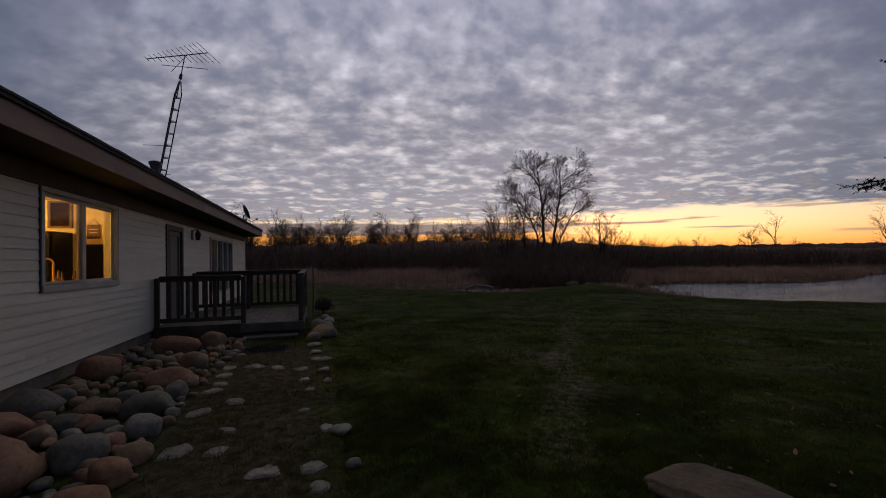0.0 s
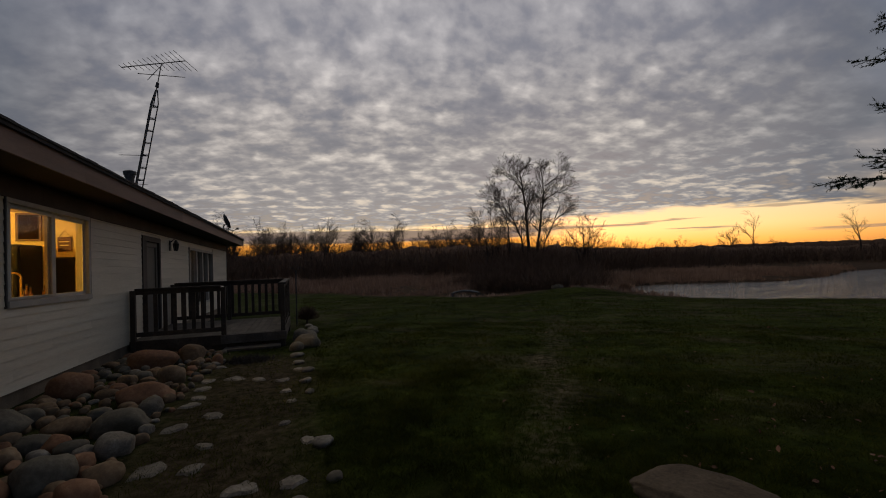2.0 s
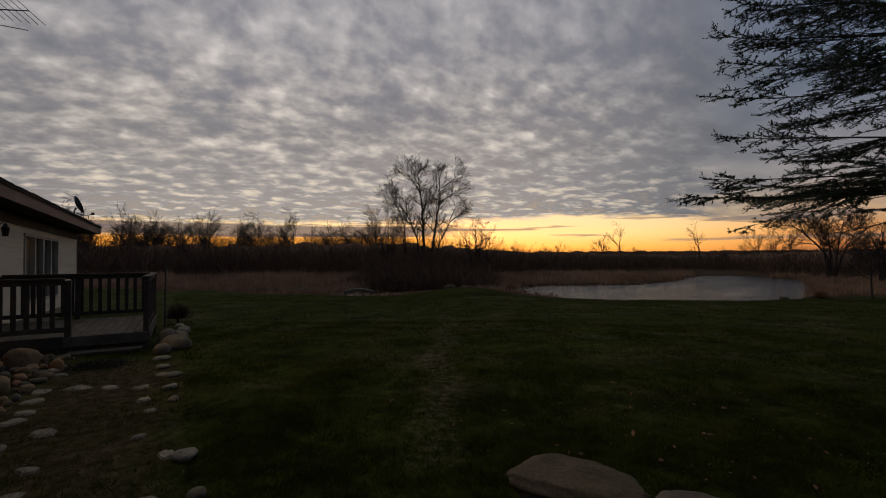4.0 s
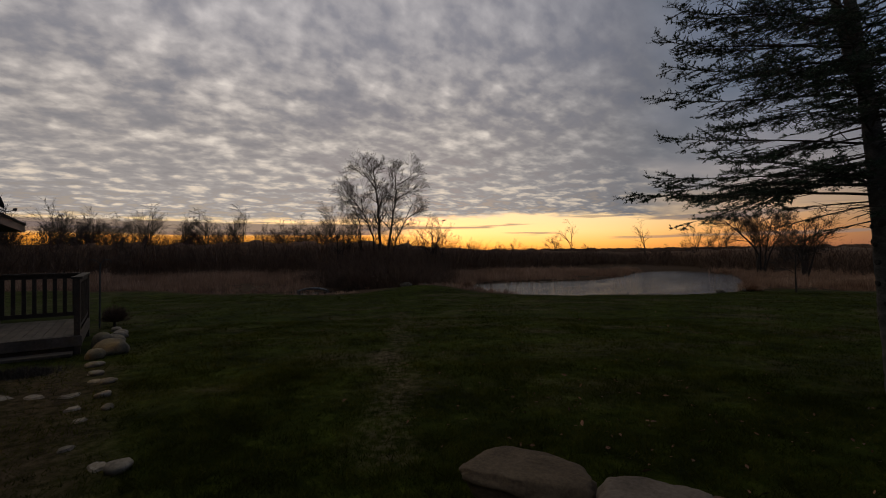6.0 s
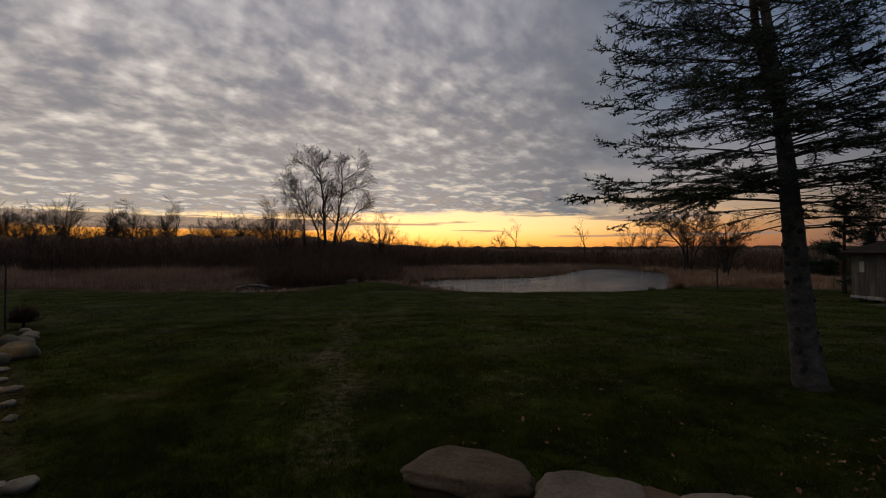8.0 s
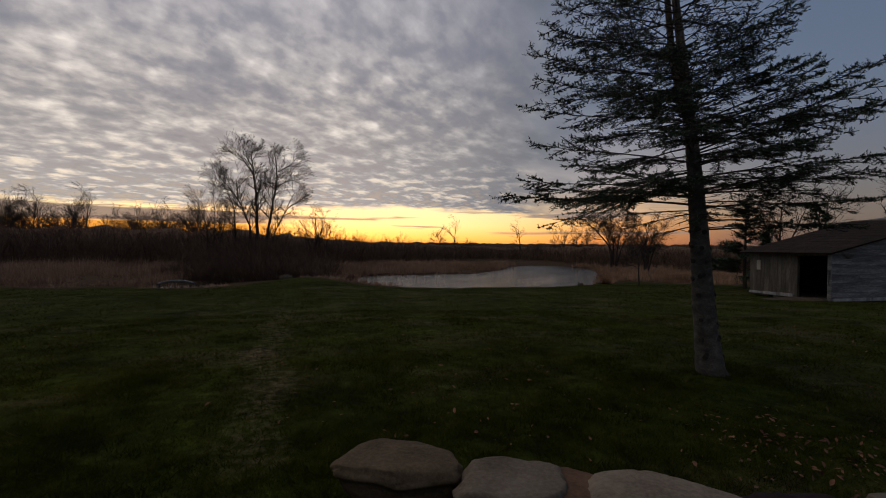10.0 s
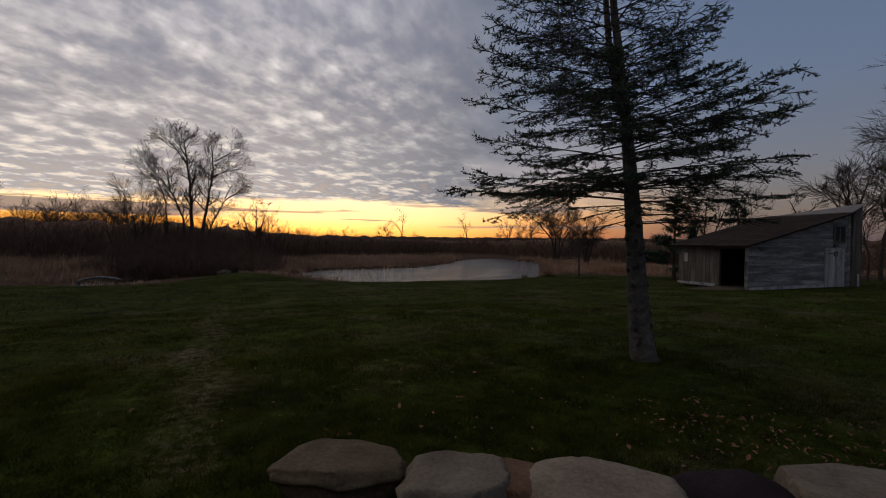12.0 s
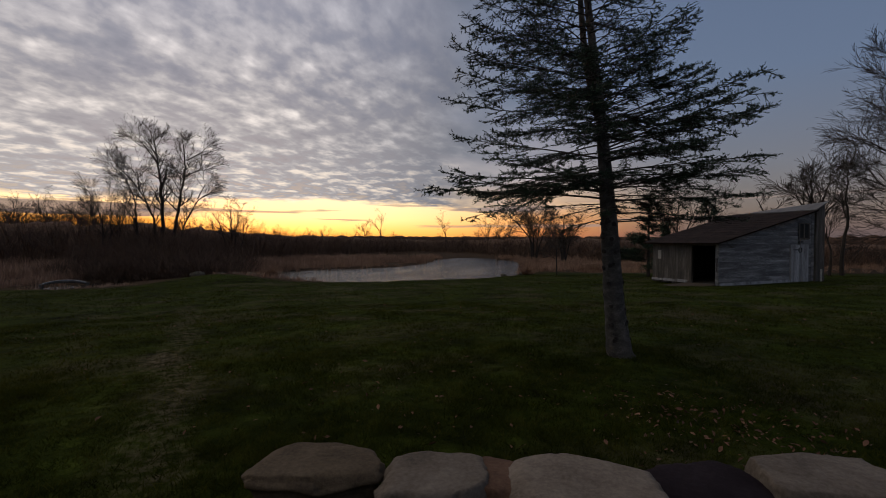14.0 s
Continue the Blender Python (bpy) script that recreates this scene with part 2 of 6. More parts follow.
DECKWOOD = material("weathered_deck_wood", ((0.0217, 0.0147, 0.00999), (0.046, 0.0325, 0.0229), (0.0921, 0.0666, 0.0478)), 2.0, 0.85, 0.35, 26, stretch=(1, 1, 1))
BARN_GREY = material("peeling_grey_boards", ((0.0484, 0.0484, 0.0502), (0.119, 0.121, 0.125), (0.30, 0.305, 0.31)), 1.5, 0.92, 0.5, 16, stretch=(0.42, 0.42, 3.4))
BARN_BROWN = material("bare_weathered_boards", ((0.035, 0.030, 0.025), (0.075, 0.066, 0.057), (0.16, 0.143, 0.125)), 1.8, 0.92, 0.5, 24, stretch=(2.5, 2.5, 0.4))
TRIM = material("greyed_white_trim", ((0.270, 0.250, 0.215), (0.355, 0.328, 0.285), (0.430, 0.398, 0.345)), 2.0, 0.6, 0.1)
BARK = material("grey_spruce_bark", ((0.030, 0.026, 0.022), (0.072, 0.064, 0.056), (0.155, 0.141, 0.126)), 7, 0.95, 1.0, 55, stretch=(1, 1, 1.5))
TWIG = material("dark_bark", ((0.022, 0.017, 0.013), (0.04, 0.031, 0.024), (0.065, 0.05, 0.04)), 4, 0.95, 0.2)
NEEDLE = material("spruce_needles", ((0.012, 0.024, 0.013), (0.022, 0.042, 0.020), (0.035, 0.06, 0.028)), 3, 0.7, 0.0, island=0.5)
BRUSH = material("leafless_brush", ((0.050, 0.032, 0.023), (0.105, 0.067, 0.048), (0.180, 0.119, 0.084)), 1.5, 0.95, 0.0, 8, island=0.6, spec=0.05)
REED = material("dry_reeds", ((0.165, 0.094, 0.060), (0.32, 0.195, 0.128), (0.50, 0.33, 0.225)), 0.25, 0.9, 0.0, 2.0, island=0.6, spec=0.05)
BLADE = material("grass_blades", ((0.013, 0.013, 0.00261), (0.0322, 0.0374, 0.00435), (0.0853, 0.0853, 0.0174)), 1.3, 0.9, 0.0, 6.0, island=0.8, spec=0.03)
# thin blades let light through
_n = Nodes(BLADE.node_tree)
_p = BLADE.node_tree.nodes["Principled BSDF"]
_t = _n.add("ShaderNodeBsdfTranslucent")
BLADE.node_tree.links.new(_p.inputs["Base Color"].links[0].from_socket, _t.inputs["Color"])
_m = _n.add("ShaderNodeMixShader", i0=0.4, i1=_p.outputs[0], i2=_t.outputs[0])
BLADE.node_tree.links.new(_m.outputs[0], BLADE.node_tree.nodes["Material Output"].inputs["Surface"])
LEAF = material("dead_leaves", ((0.055, 0.022, 0.011), (0.115, 0.050, 0.027), (0.205, 0.105, 0.062)), 2.0, 0.8, 0.1, 20, island=0.9)
STONE_TAN = material("tan_fieldstone", ((0.075, 0.044, 0.022), (0.160, 0.100, 0.052), (0.26, 0.18, 0.105)), 2.2, 0.85, 0.55, 22)
STONE_GREY = material("grey_fieldstone", ((0.050, 0.041, 0.027), (0.100, 0.084, 0.058), (0.175, 0.150, 0.110)), 2.2, 0.85, 0.55, 22)
STONE_RED = material("reddish_fieldstone", ((0.088, 0.037, 0.017), (0.180, 0.084, 0.040), (0.275, 0.155, 0.085)), 2.0, 0.85, 0.55, 22)
STONE_DARK = material("dark_purple_fieldstone", ((0.00729, 0.00495, 0.00608), (0.0146, 0.0103, 0.0126), (0.0251, 0.019, 0.0225)), 2.0, 0.95, 0.5, 35, spec=0.08)
STONE_PALE = material("pale_flagstone", ((0.066, 0.054, 0.040), (0.145, 0.122, 0.092), (0.25, 0.22, 0.178)), 6.0, 0.85, 0.4, 40)
DARK_METAL = material("dark_galvanised_steel", ((0.03, 0.03, 0.033), (0.055, 0.055, 0.058), (0.09, 0.09, 0.093)), 8, 0.6, 0.0, metal=0.4)
GLASS = bpy.data.materials.new("window_glass")
GLASS.use_nodes = True
_b = GLASS.node_tree.nodes["Principled BSDF"]
_b.inputs["Transmission Weight"].default_value = 1.0
_b.inputs["Roughness"].default_value = 0.0
_b.inputs["IOR"].default_value = 1.13
BLACK = plain("near_black_void", (0.006, 0.006, 0.006), 0.9)


# ---- mesh helpers ----
class Shape:
    """Vertices and faces that become one mesh."""

    def __init__(self):
        self.v, self.f = [], []

    def box(self, lo, hi, m=None):
        n = len(self.v)
        pts = [Vector((x, y, z)) for z in (lo[2], hi[2]) for y in (lo[1], hi[1]) for x in (lo[0], hi[0])]
        self.v += [tuple(m @ p) if m else tuple(p) for p in pts]
        self.f += [tuple(n + i for i in q) for q in ((0, 2, 3, 1), (4, 5, 7, 6), (0, 1, 5, 4), (2, 6, 7, 3), (0, 4, 6, 2), (1, 3, 7, 5))]
        return self

    def bar(self, a, b, w, h=None, up=(0, 0, 1)):
        """A square bar from a to b, w across and h high."""
        a, b = Vector(a), Vector(b)
        d = (b - a).normalized()
        u = Vector(up)
        s = d.cross(u)
        s = s.normalized() if s.length > 1e-4 else Vector((1, 0, 0))
        u = s.cross(d)
        h = h or w
        n = len(self.v)
        for p in (a, b):
            for i, j in ((-1, -1), (1, -1), (1, 1), (-1, 1)):
                self.v.append(tuple(p + s * (i * w / 2) + u * (j * h / 2)))
        self.f += [tuple(n + i for i in q) for q in ((0, 1, 2, 3), (7, 6, 5, 4), (0, 4, 5, 1), (1, 5, 6, 2), (2, 6, 7, 3), (3, 7, 4, 0))]
        return self

    def tube(self, pts, radii, sides=6, cap=True):
        n0, rings = len(self.v), len(pts)
        pts = [Vector(p) for p in pts]
        ref = Vector((0.31, 0.17, 0.93))
        for i, p in enumerate(pts):
            d = (pts[min(i + 1, rings - 1)] - pts[max(i - 1, 0)])
            d = d.normalized() if d.length > 1e-9 else Vector((0, 0, 1))
            s = d.cross(ref if abs(d.dot(ref)) < 0.95 else Vector((1, 0, 0))).normalized()
            u = d.cross(s)
            for k in range(sides):
                a = 2 * math.pi * k / sides
                self.v.append(tuple(p + (s * math.cos(a) + u * math.sin(a)) * radii[i]))
        for i in range(rings - 1):
            for k in range(sides):
                a, b = n0 + i * sides + k, n0 + i * sides + (k + 1) % sides
                self.f.append((a, b, b + sides, a + sides))
        if cap:
            self.f.append(tuple(n0 + k for k in reversed(range(sides))))
            self.f.append(tuple(n0 + (rings - 1) * sides + k for k in range(sides)))
        return self

    def poly(self, pts):
        n = len(self.v)
        self.v += [tuple(p) for p in pts]
        self.f.append(tuple(range(n, n + len(pts))))
        return self

    def mesh(self, name, mat=None, smooth=False):
        me = bpy.data.meshes.new(name)
        me.from_pydata(self.v, [], self.f)
        if mat:
            me.materials.append(mat)
        if smooth:
            me.polygons.foreach_set("use_smooth", [True] * len(me.polygons))
        me.update()
        return me


def part(name, shape, mat, parent=None, label="", smooth=False, bevel=0.0):
    me = shape.mesh(name, mat, smooth) if isinstance(shape, Shape) else shape
    ob = new(name, me)
    if parent:
        ob.parent = parent
    if label:
        ob["label"] = label
    if bevel:
        b = ob.modifiers.new("edge", "BEVEL")
        b.width, b.segments, b.limit_method = bevel, 2, "ANGLE"
    return ob


def empty(name, at, label, category, group="", kind=""):
    e = new(name)
    e.location = at
    e.empty_display_size = 0.2
    return tagged(e, label, category, group, kind)


def fast_mesh(name, verts, faces, mat):
    """A mesh from numpy arrays, all faces with the same number of corners."""
    me = bpy.data.meshes.new(name)
    k = faces.shape[1]
    me.vertices.add(len(verts))
    me.vertices.foreach_set("co", np.ascontiguousarray(verts, dtype=np.float32).ravel())
    me.loops.add(faces.size)
    me.loops.foreach_set("vertex_index", np.ascontiguousarray(faces, dtype=np.int32).ravel())
    me.polygons.add(len(faces))
    me.polygons.foreach_set("loop_start", np.arange(0, faces.size, k, dtype=np.int32))
    me.polygons.foreach_set("loop_total", np.full(len(faces), k, dtype=np.int32))
    me.materials.append(mat)
    me.update(calc_edges=True)
    return me


# ---- ground and pond ----
WATER_Z = -1.2
POND = [(22.8, 28.6), (21.7, 25.4), (21.2, 22.2), (23.1, 18.3), (26.1, 15.9), (29.3, 14.1), (33.5, 13.4), (38.5, 14.6), (45, 17.3), (52.5, 20.6), (58, 23.8),
        (64, 30), (61, 33.5), (54, 33.0), (48.5, 30.2), (43.6, 28.6), (37.6, 27.2), (31.2, 30.6), (26.8, 31.4)]
BROOK = [(9.9, 31.8), (10.7, 30.8), (11.8, 30.5), (13.2, 30.9), (14.6, 31.5), (14.4, 32.4), (12.0, 32.9), (10.3, 32.8)]


def inside_distance(x, y, poly):
    """Signed distance to a polygon, positive inside; arrays in, array out."""
    best = np.full(x.shape, 1e9)
    inside = np.zeros(x.shape, bool)
    for (ax, ay), (bx, by) in zip(poly, poly[1:] + poly[:1]):
        dx, dy = bx - ax, by - ay
        t = np.clip(((x - ax) * dx + (y - ay) * dy) / (dx * dx + dy * dy), 0, 1)
        best = np.minimum(best, np.hypot(x - ax - t * dx, y - ay - t * dy))
        cross = ((ay > y) != (by > y)) & (x < (bx - ax) * (y - ay) / (by - ay + 1e-12) + ax)
        inside ^= cross
    return np.where(inside, best, -best)


def marsh_amount(x, y):
    """0 on the lawn, 1 past its edge."""
    s = 0.6 * x + 0.8 * y
    edge = 29.6 + 1.4 * np.sin(x * 0.21 + 1.0) + 0.5 * np.sin(x * 0.9)
    edge = np.where(x < 6, edge + (6 - x) * 0.45, edge)
    edge = edge + 2.4 * np.exp(-(((x - 16.8) * 0.83 - (y - 25.6) * 0.55) / 4.0) ** 2)
    return np.clip((s - edge) / 1.5 + 0.5, 0, 1)


def marsh_east(x, y):
    """The rough field past the lawn's right side."""
    return np.clip((x - 37.5 - 0.8 * np.sin(y * 0.5)) / 1.5, 0, 1)


def ground_height(x, y):
    x, y = np.asarray(x, float), np.asarray(y, float)
    s = 0.6 * x + 0.8 * y
    t = np.maximum(0, s - 4)
    z = -0.045 * t * t / (t + 1.5)
    z = np.maximum(z, -1.08)
    z = z + 0.03 * np.sin(x * 0.7 + y * 0.3) * np.sin(y * 0.5 - x * 0.2) * np.clip((s - 2) / 6, 0, 1)
    z = z + 0.55 * np.exp(-(((x - 16.8) * 0.83 - (y - 25.6) * 0.55) / 3.2) ** 2 - (((x - 16.8) * 0.55 + (y - 25.6) * 0.83) / 4.0) ** 2)
    far = np.clip((np.hypot(x, y) - 60) / 60, 0, 1)
    z = z + far * 0.6
    w = np.maximum(inside_distance(x, y, POND), inside_distance(x, y, BROOK))
    k = np.clip((w + 0.7) / 1.4, 0, 1)
    return z * (1 - k) + (-1.65) * k


def gz(x, y):
    return float(ground_height(np.array([x]), np.array([y]))[0])


def build_ground():
    rings = np.concatenate([[0.0], np.geomspace(0.4, 90, 190), np.geomspace(100, 3500, 24)])
    n = 320
    a = np.linspace(0, 2 * np.pi, n, endpoint=False)
    R, A = np.meshgrid(rings[1:], a, indexing="ij")
    X, Y = (0.5 + R * np.cos(A)).ravel(), (R * np.sin(A)).ravel()
    X, Y = np.concatenate([[0.5], X]), np.concatenate([[0.0], Y])
    Z = ground_height(X, Y)
    verts = np.stack([X, Y, Z], 1)
    i, j = np.meshgrid(np.arange(len(rings) - 2), np.arange(n), indexing="ij")
    q = np.stack([1 + i * n + j, 1 + (i + 1) * n + j, 1 + (i + 1) * n + (j + 1) % n, 1 + i * n + (j + 1) % n], -1).reshape(-1, 4)
    me = fast_mesh("ground", verts, q, ground_material())
    bm = bmesh.new()
    bm.from_mesh(me)
    bm.verts.ensure_lookup_table()
    for k in range(n):
        bm.faces.new((bm.verts[0], bm.verts[1 + k], bm.verts[1 + (k + 1) % n]))
    bm.to_mesh(me)
    bm.free()
    me.polygons.foreach_set("use_smooth", [True] * len(me.polygons))
    wear = np.zeros(len(X))
    trail = [(1.9, 3.2), (2.5, 4.2), (3.0, 5.2), (4.0, 7.0), (6.3, 10.6), (8.0, 13.5)]
    for (ax, ay), (bx, by) in zip(trail, trail[1:]):
        dx, dy = bx - ax, by - ay
        t = np.clip(((X - ax) * dx + (Y - ay) * dy) / (dx * dx + dy * dy), 0, 1)
        wear = np.maximum(wear, np.clip(0.80 - np.hypot(X - ax - t * dx + 0.16 * np.sin(Y * 2.1), Y - ay - t * dy) / 0.5, 0, 0.8))
    yard = np.clip(1.6 - np.abs(X + 0.75) / 0.65, 0, 1) * np.clip((9.5 - Y) / 1.0, 0, 1) * np.clip((Y - 1) / 1.0, 0, 1)
    wear = np.maximum(wear, yard * 0.5)
    w = np.maximum(inside_distance(X, Y, POND), inside_distance(X, Y, BROOK))
    marsh = np.maximum(np.maximum(marsh_amount(X, Y), marsh_east(X, Y)), np.clip((w + 0.35) / 0.4, 0, 1))
    marsh = np.maximum(marsh, yard * 0.6)
    for name, data in (("wear", wear), ("marsh", marsh)):
        me.attributes.new(name, "FLOAT", "POINT").data.foreach_set("value", data.astype(np.float32))
    g = new("ground", me)
    tagged(g, "dark mown lawn sloping down to a brown marsh", "lawn", kind="structure")
    for name, poly, label in (("water", POND, "rippled pond reflecting the dusk sky"), ("water", BROOK, "narrow still brook beside the lawn edge")):
        cx, cy = np.mean(poly, 0)
        big = [(cx + (x - cx) * 1.04 + 0.0, cy + (y - cy) * 1.04) for x, y in poly]
        tagged(part(name, Shape().poly([(x, y, WATER_Z) for x, y in big]), WATER), label, "water", kind="structure")


WATER = water_material()
build_ground()


# ---- house ----
WALL_X, HOUSE_Y0, HOUSE_Y1, HOUSE_X1 = -3.36, -7.0, 21.8, -11.6
SIDE_Z0, SOFFIT_Z = 0.18, 2.78
OPENINGS = {"window": (6.68, 8.72, 1.25, 2.45), "door": (11.28, 12.42, 0.22, 2.36), "picture": (15.3, 18.85, 0.55, 2.36)}


def build_house():
    house = empty("house", (WALL_X, 8, 0), "long low ranch house with white lap siding and dark shingle roof", "house")

    def put(name, shape, mat, parent=house, label="", bevel=0.0):
        shape.v = [(x - WALL_X, y - 8, z - 0.017 * (y - 8)) for x, y, z in shape.v]
        return part(name, shape, mat, parent, label, bevel=bevel)

    # the long wall, split round its openings
    ys = [HOUSE_Y0, 6.68, 8.72, 11.28, 12.42, 15.3, 18.85, HOUSE_Y1]
    s = Shape()
    holes = {1: OPENINGS["window"], 3: OPENINGS["door"], 5: OPENINGS["picture"]}
    for i, (a, b) in enumerate(zip(ys, ys[1:])):
        spans = [(SIDE_Z0 + 0.01, SOFFIT_Z)] if i not in holes else [(SIDE_Z0 + 0.01, holes[i][2]), (holes[i][3], SOFFIT_Z)]
        for z0, z1 in spans:
            if z1 - z0 > 0.05:
                s.box((WALL_X - 0.16, a, z0), (WALL_X - 0.012, b, z1))
    wall = put("wall", s, SIDING)
    # lap boards, each its own piece
    z = SIDE_Z0
    rng = random.Random(5)
    while z < SOFFIT_Z - 0.02:
        top = min(z + 0.128, SOFFIT_Z)
        segs = [(HOUSE_Y0, HOUSE_Y1)]
        for a, b, z0, z1 in OPENINGS.values():
            if z0 - 0.02 < (z + top) / 2 < z1 + 0.08:
                segs = [t for u, v in segs for t in ((u, min(v, a - 0.06)), (max(u, b + 0.06), v)) if t[1] - t[0] > 0.05]
        cut = []
        for u, v in segs:
            while v - u > 4.6:
                w = u + rng.uniform(2.6, 4.2)
                cut.append((u, w - 0.002))
                u = w
            cut.append((u, v))
        for u, v in cut:
            prof = [(-0.010, z), (0.013, z), (0.012, z + 0.008), (0.001, top), (-0.010, top)]
            b = Shape()
            n = len(prof)
            b.v = [(WALL_X + px, yy, pz) for yy in (u, v) for px, pz in prof]
            b.f = [tuple(range(n - 1, -1, -1)), tuple(range(n, 2 * n))] + [(k, (k + 1) % n, n + (k + 1) % n, n + k) for k in range(n)]
            put("siding_board", b, SIDING, wall)
        z = top
    # Dark strips at the wall's top paint in the shade under the eave.
    EAVE_SHADE = material("painted_eave_shade", ((0.028, 0.02, 0.015), (0.045, 0.032, 0.025), (0.065, 0.048, 0.038)), 1.5, 0.75, 0.1)
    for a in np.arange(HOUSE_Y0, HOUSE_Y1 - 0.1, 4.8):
        put("frieze_board", Shape().box((WALL_X + 0.001, a, SOFFIT_Z - 0.27), (WALL_X + 0.034, min(a + 4.797, HOUSE_Y1), SOFFIT_Z - 0.001)), EAVE_SHADE, wall)
    put("foundation", Shape().box((WALL_X - 0.20, HOUSE_Y0, -0.7), (WALL_X - 0.03, HOUSE_Y1, SIDE_Z0 - 0.003)), CONCRETE)
    put("end_wall", Shape().box((HOUSE_X1, HOUSE_Y1 - 0.15, -0.6), (WALL_X - 0.21, HOUSE_Y1, SOFFIT_Z - 0.002)), SIDING)
    put("end_wall", Shape().box((HOUSE_X1, HOUSE_Y0, -0.3), (WALL_X - 0.21, HOUSE_Y0 + 0.15, SOFFIT_Z - 0.002)), SIDING)
    put("back_wall", Shape().box((HOUSE_X1 - 0.15, HOUSE_Y0, -0.6), (HOUSE_X1, HOUSE_Y1, SOFFIT_Z)), SIDING)
    put("corner_board", Shape().box((WALL_X - 0.10, HOUSE_Y1 + 0.002, SIDE_Z0), (WALL_X + 0.022, HOUSE_Y1 + 0.03, SOFFIT_Z)), TRIM)
    # roof: soffit, fascia and two slopes
    ex, y0, y1 = -2.74, HOUSE_Y0 - 0.5, HOUSE_Y1 + 0.95
    put("soffit", Shape().box((WALL_X - 0.015, y0, SOFFIT_Z + 0.01), (ex - 0.026, y1 - 0.03, SOFFIT_Z + 0.03)), material("dark_brown_soffit", ((0.020, 0.013, 0.010), (0.032, 0.021, 0.016), (0.045, 0.03, 0.023)), 1.5, 0.8, 0.1, 25))
    for a in np.arange(y0, y1 - 0.1, 4.88):
        put("fascia", Shape().box((ex - 0.025, a, SOFFIT_Z), (ex, min(a + 4.877, y1), SOFFIT_Z + 0.27)), FASCIA)
    ridge_x, slope = (WALL_X + HOUSE_X1) / 2, 0.27
    z_e = SOFFIT_Z + 0.285
    z_r = z_e + (ex - ridge_x) * slope
    roof = Shape()
    far_x = 2 * ridge_x - ex
    for xe in (ex + 0.035, far_x - 0.035):
        n = len(roof.v)
        for yy in (y0 - 0.03, y1 + 0.03):
            roof.v += [(xe, yy, z_e), (ridge_x, yy, z_r), (ridge_x, yy, z_r - 0.04), (xe, yy, z_e - 0.045)]
        roof.f += [tuple(n + k for k in q) for q in ((0, 1, 5, 4), (1, 2, 6, 5), (2, 3, 7, 6), (3, 0, 4, 7), (3, 2, 1, 0), (4, 5, 6, 7))]
    roof_ob = put("roof", roof, SHINGLE)
    # ragged starter shingles along the eave
    for k in range(97):
        a = y0 + k * 0.31
        drop = rng.uniform(0.0, 0.012)
        put("shingle", Shape().box((ex - 0.10, a + 0.001, z_e - 0.004), (ex + 0.045 + rng.uniform(0, 0.012), a + 0.309, z_e + 0.034 - drop)), SHINGLE, roof_ob)
    gable = Shape()
    gable.poly([(WALL_X, HOUSE_Y1 - 0.02, SOFFIT_Z), (HOUSE_X1, HOUSE_Y1 - 0.02, SOFFIT_Z), (ridge_x, HOUSE_Y1 - 0.02, z_r - 0.1)])
    gable.poly([(HOUSE_X1, HOUSE_Y0 + 0.02, SOFFIT_Z), (WALL_X, HOUSE_Y0 + 0.02, SOFFIT_Z), (ridge_x, HOUSE_Y0 + 0.02, z_r - 0.1)])
    put("gable", gable, SIDING)
    put("ceiling_deck", Shape().box((HOUSE_X1, HOUSE_Y0 + 0.15, SOFFIT_Z + 0.0), (WALL_X - 0.02, HOUSE_Y1 - 0.15, SOFFIT_Z + 0.012)), SIDING)
    # slider window
    a, b, z0, z1 = OPENINGS["window"]
    win = put("window", Shape().box((WALL_X - 0.14, a, z0), (WALL_X - 0.02, a + 0.03, z1)).box((WALL_X - 0.14, b - 0.03, z0), (WALL_X - 0.02, b, z1)).box((WALL_X - 0.14, a, z1 - 0.03), (WALL_X - 0.02, b, z1)).box((WALL_X - 0.14, a, z0), (WALL_X - 0.02, b, z0 + 0.03)), TRIM, label="two-pane sliding window with lamplight inside")
    for nm, lo, hi in (("window_frame", (a - 0.055, z1), (b + 0.055, z1 + 0.075)), ("window_sill", (a - 0.055, z0 - 0.07), (b + 0.055, z0 + 0.012)), ("window_frame", (a - 0.055, z0 + 0.015), (a + 0.012, z1 - 0.003)), ("window_frame", (b - 0.012, z0 + 0.015), (b + 0.055, z1 - 0.003))):
        put(nm, Shape().box((WALL_X - 0.03, lo[0], lo[1]), (WALL_X + (0.045 if nm == "window_sill" else 0.03), hi[0], hi[1])), TRIM, win, bevel=0.004)
    # Dark strips paint the frame's gap and, at left, the siding edge's shadow.
    GAP_SHADE = material("dark_gap_and_shade", ((0.02, 0.018, 0.016), (0.035, 0.03, 0.027), (0.05, 0.045, 0.04)), 5, 0.8, 0.0)
    for lo, hi in (((a - 0.078, z0 - 0.07), (a - 0.057, z1 + 0.095)), ((b + 0.057, z0 - 0.07), (b + 0.078, z1 + 0.095)), ((a - 0.056, z1 + 0.077), (b + 0.056, z1 + 0.095))):
        put("channel", Shape().box((WALL_X - 0.02, lo[0], lo[1]), (WALL_X + 0.024, hi[0], hi[1])), GAP_SHADE, win)
    mid = a + 1.0
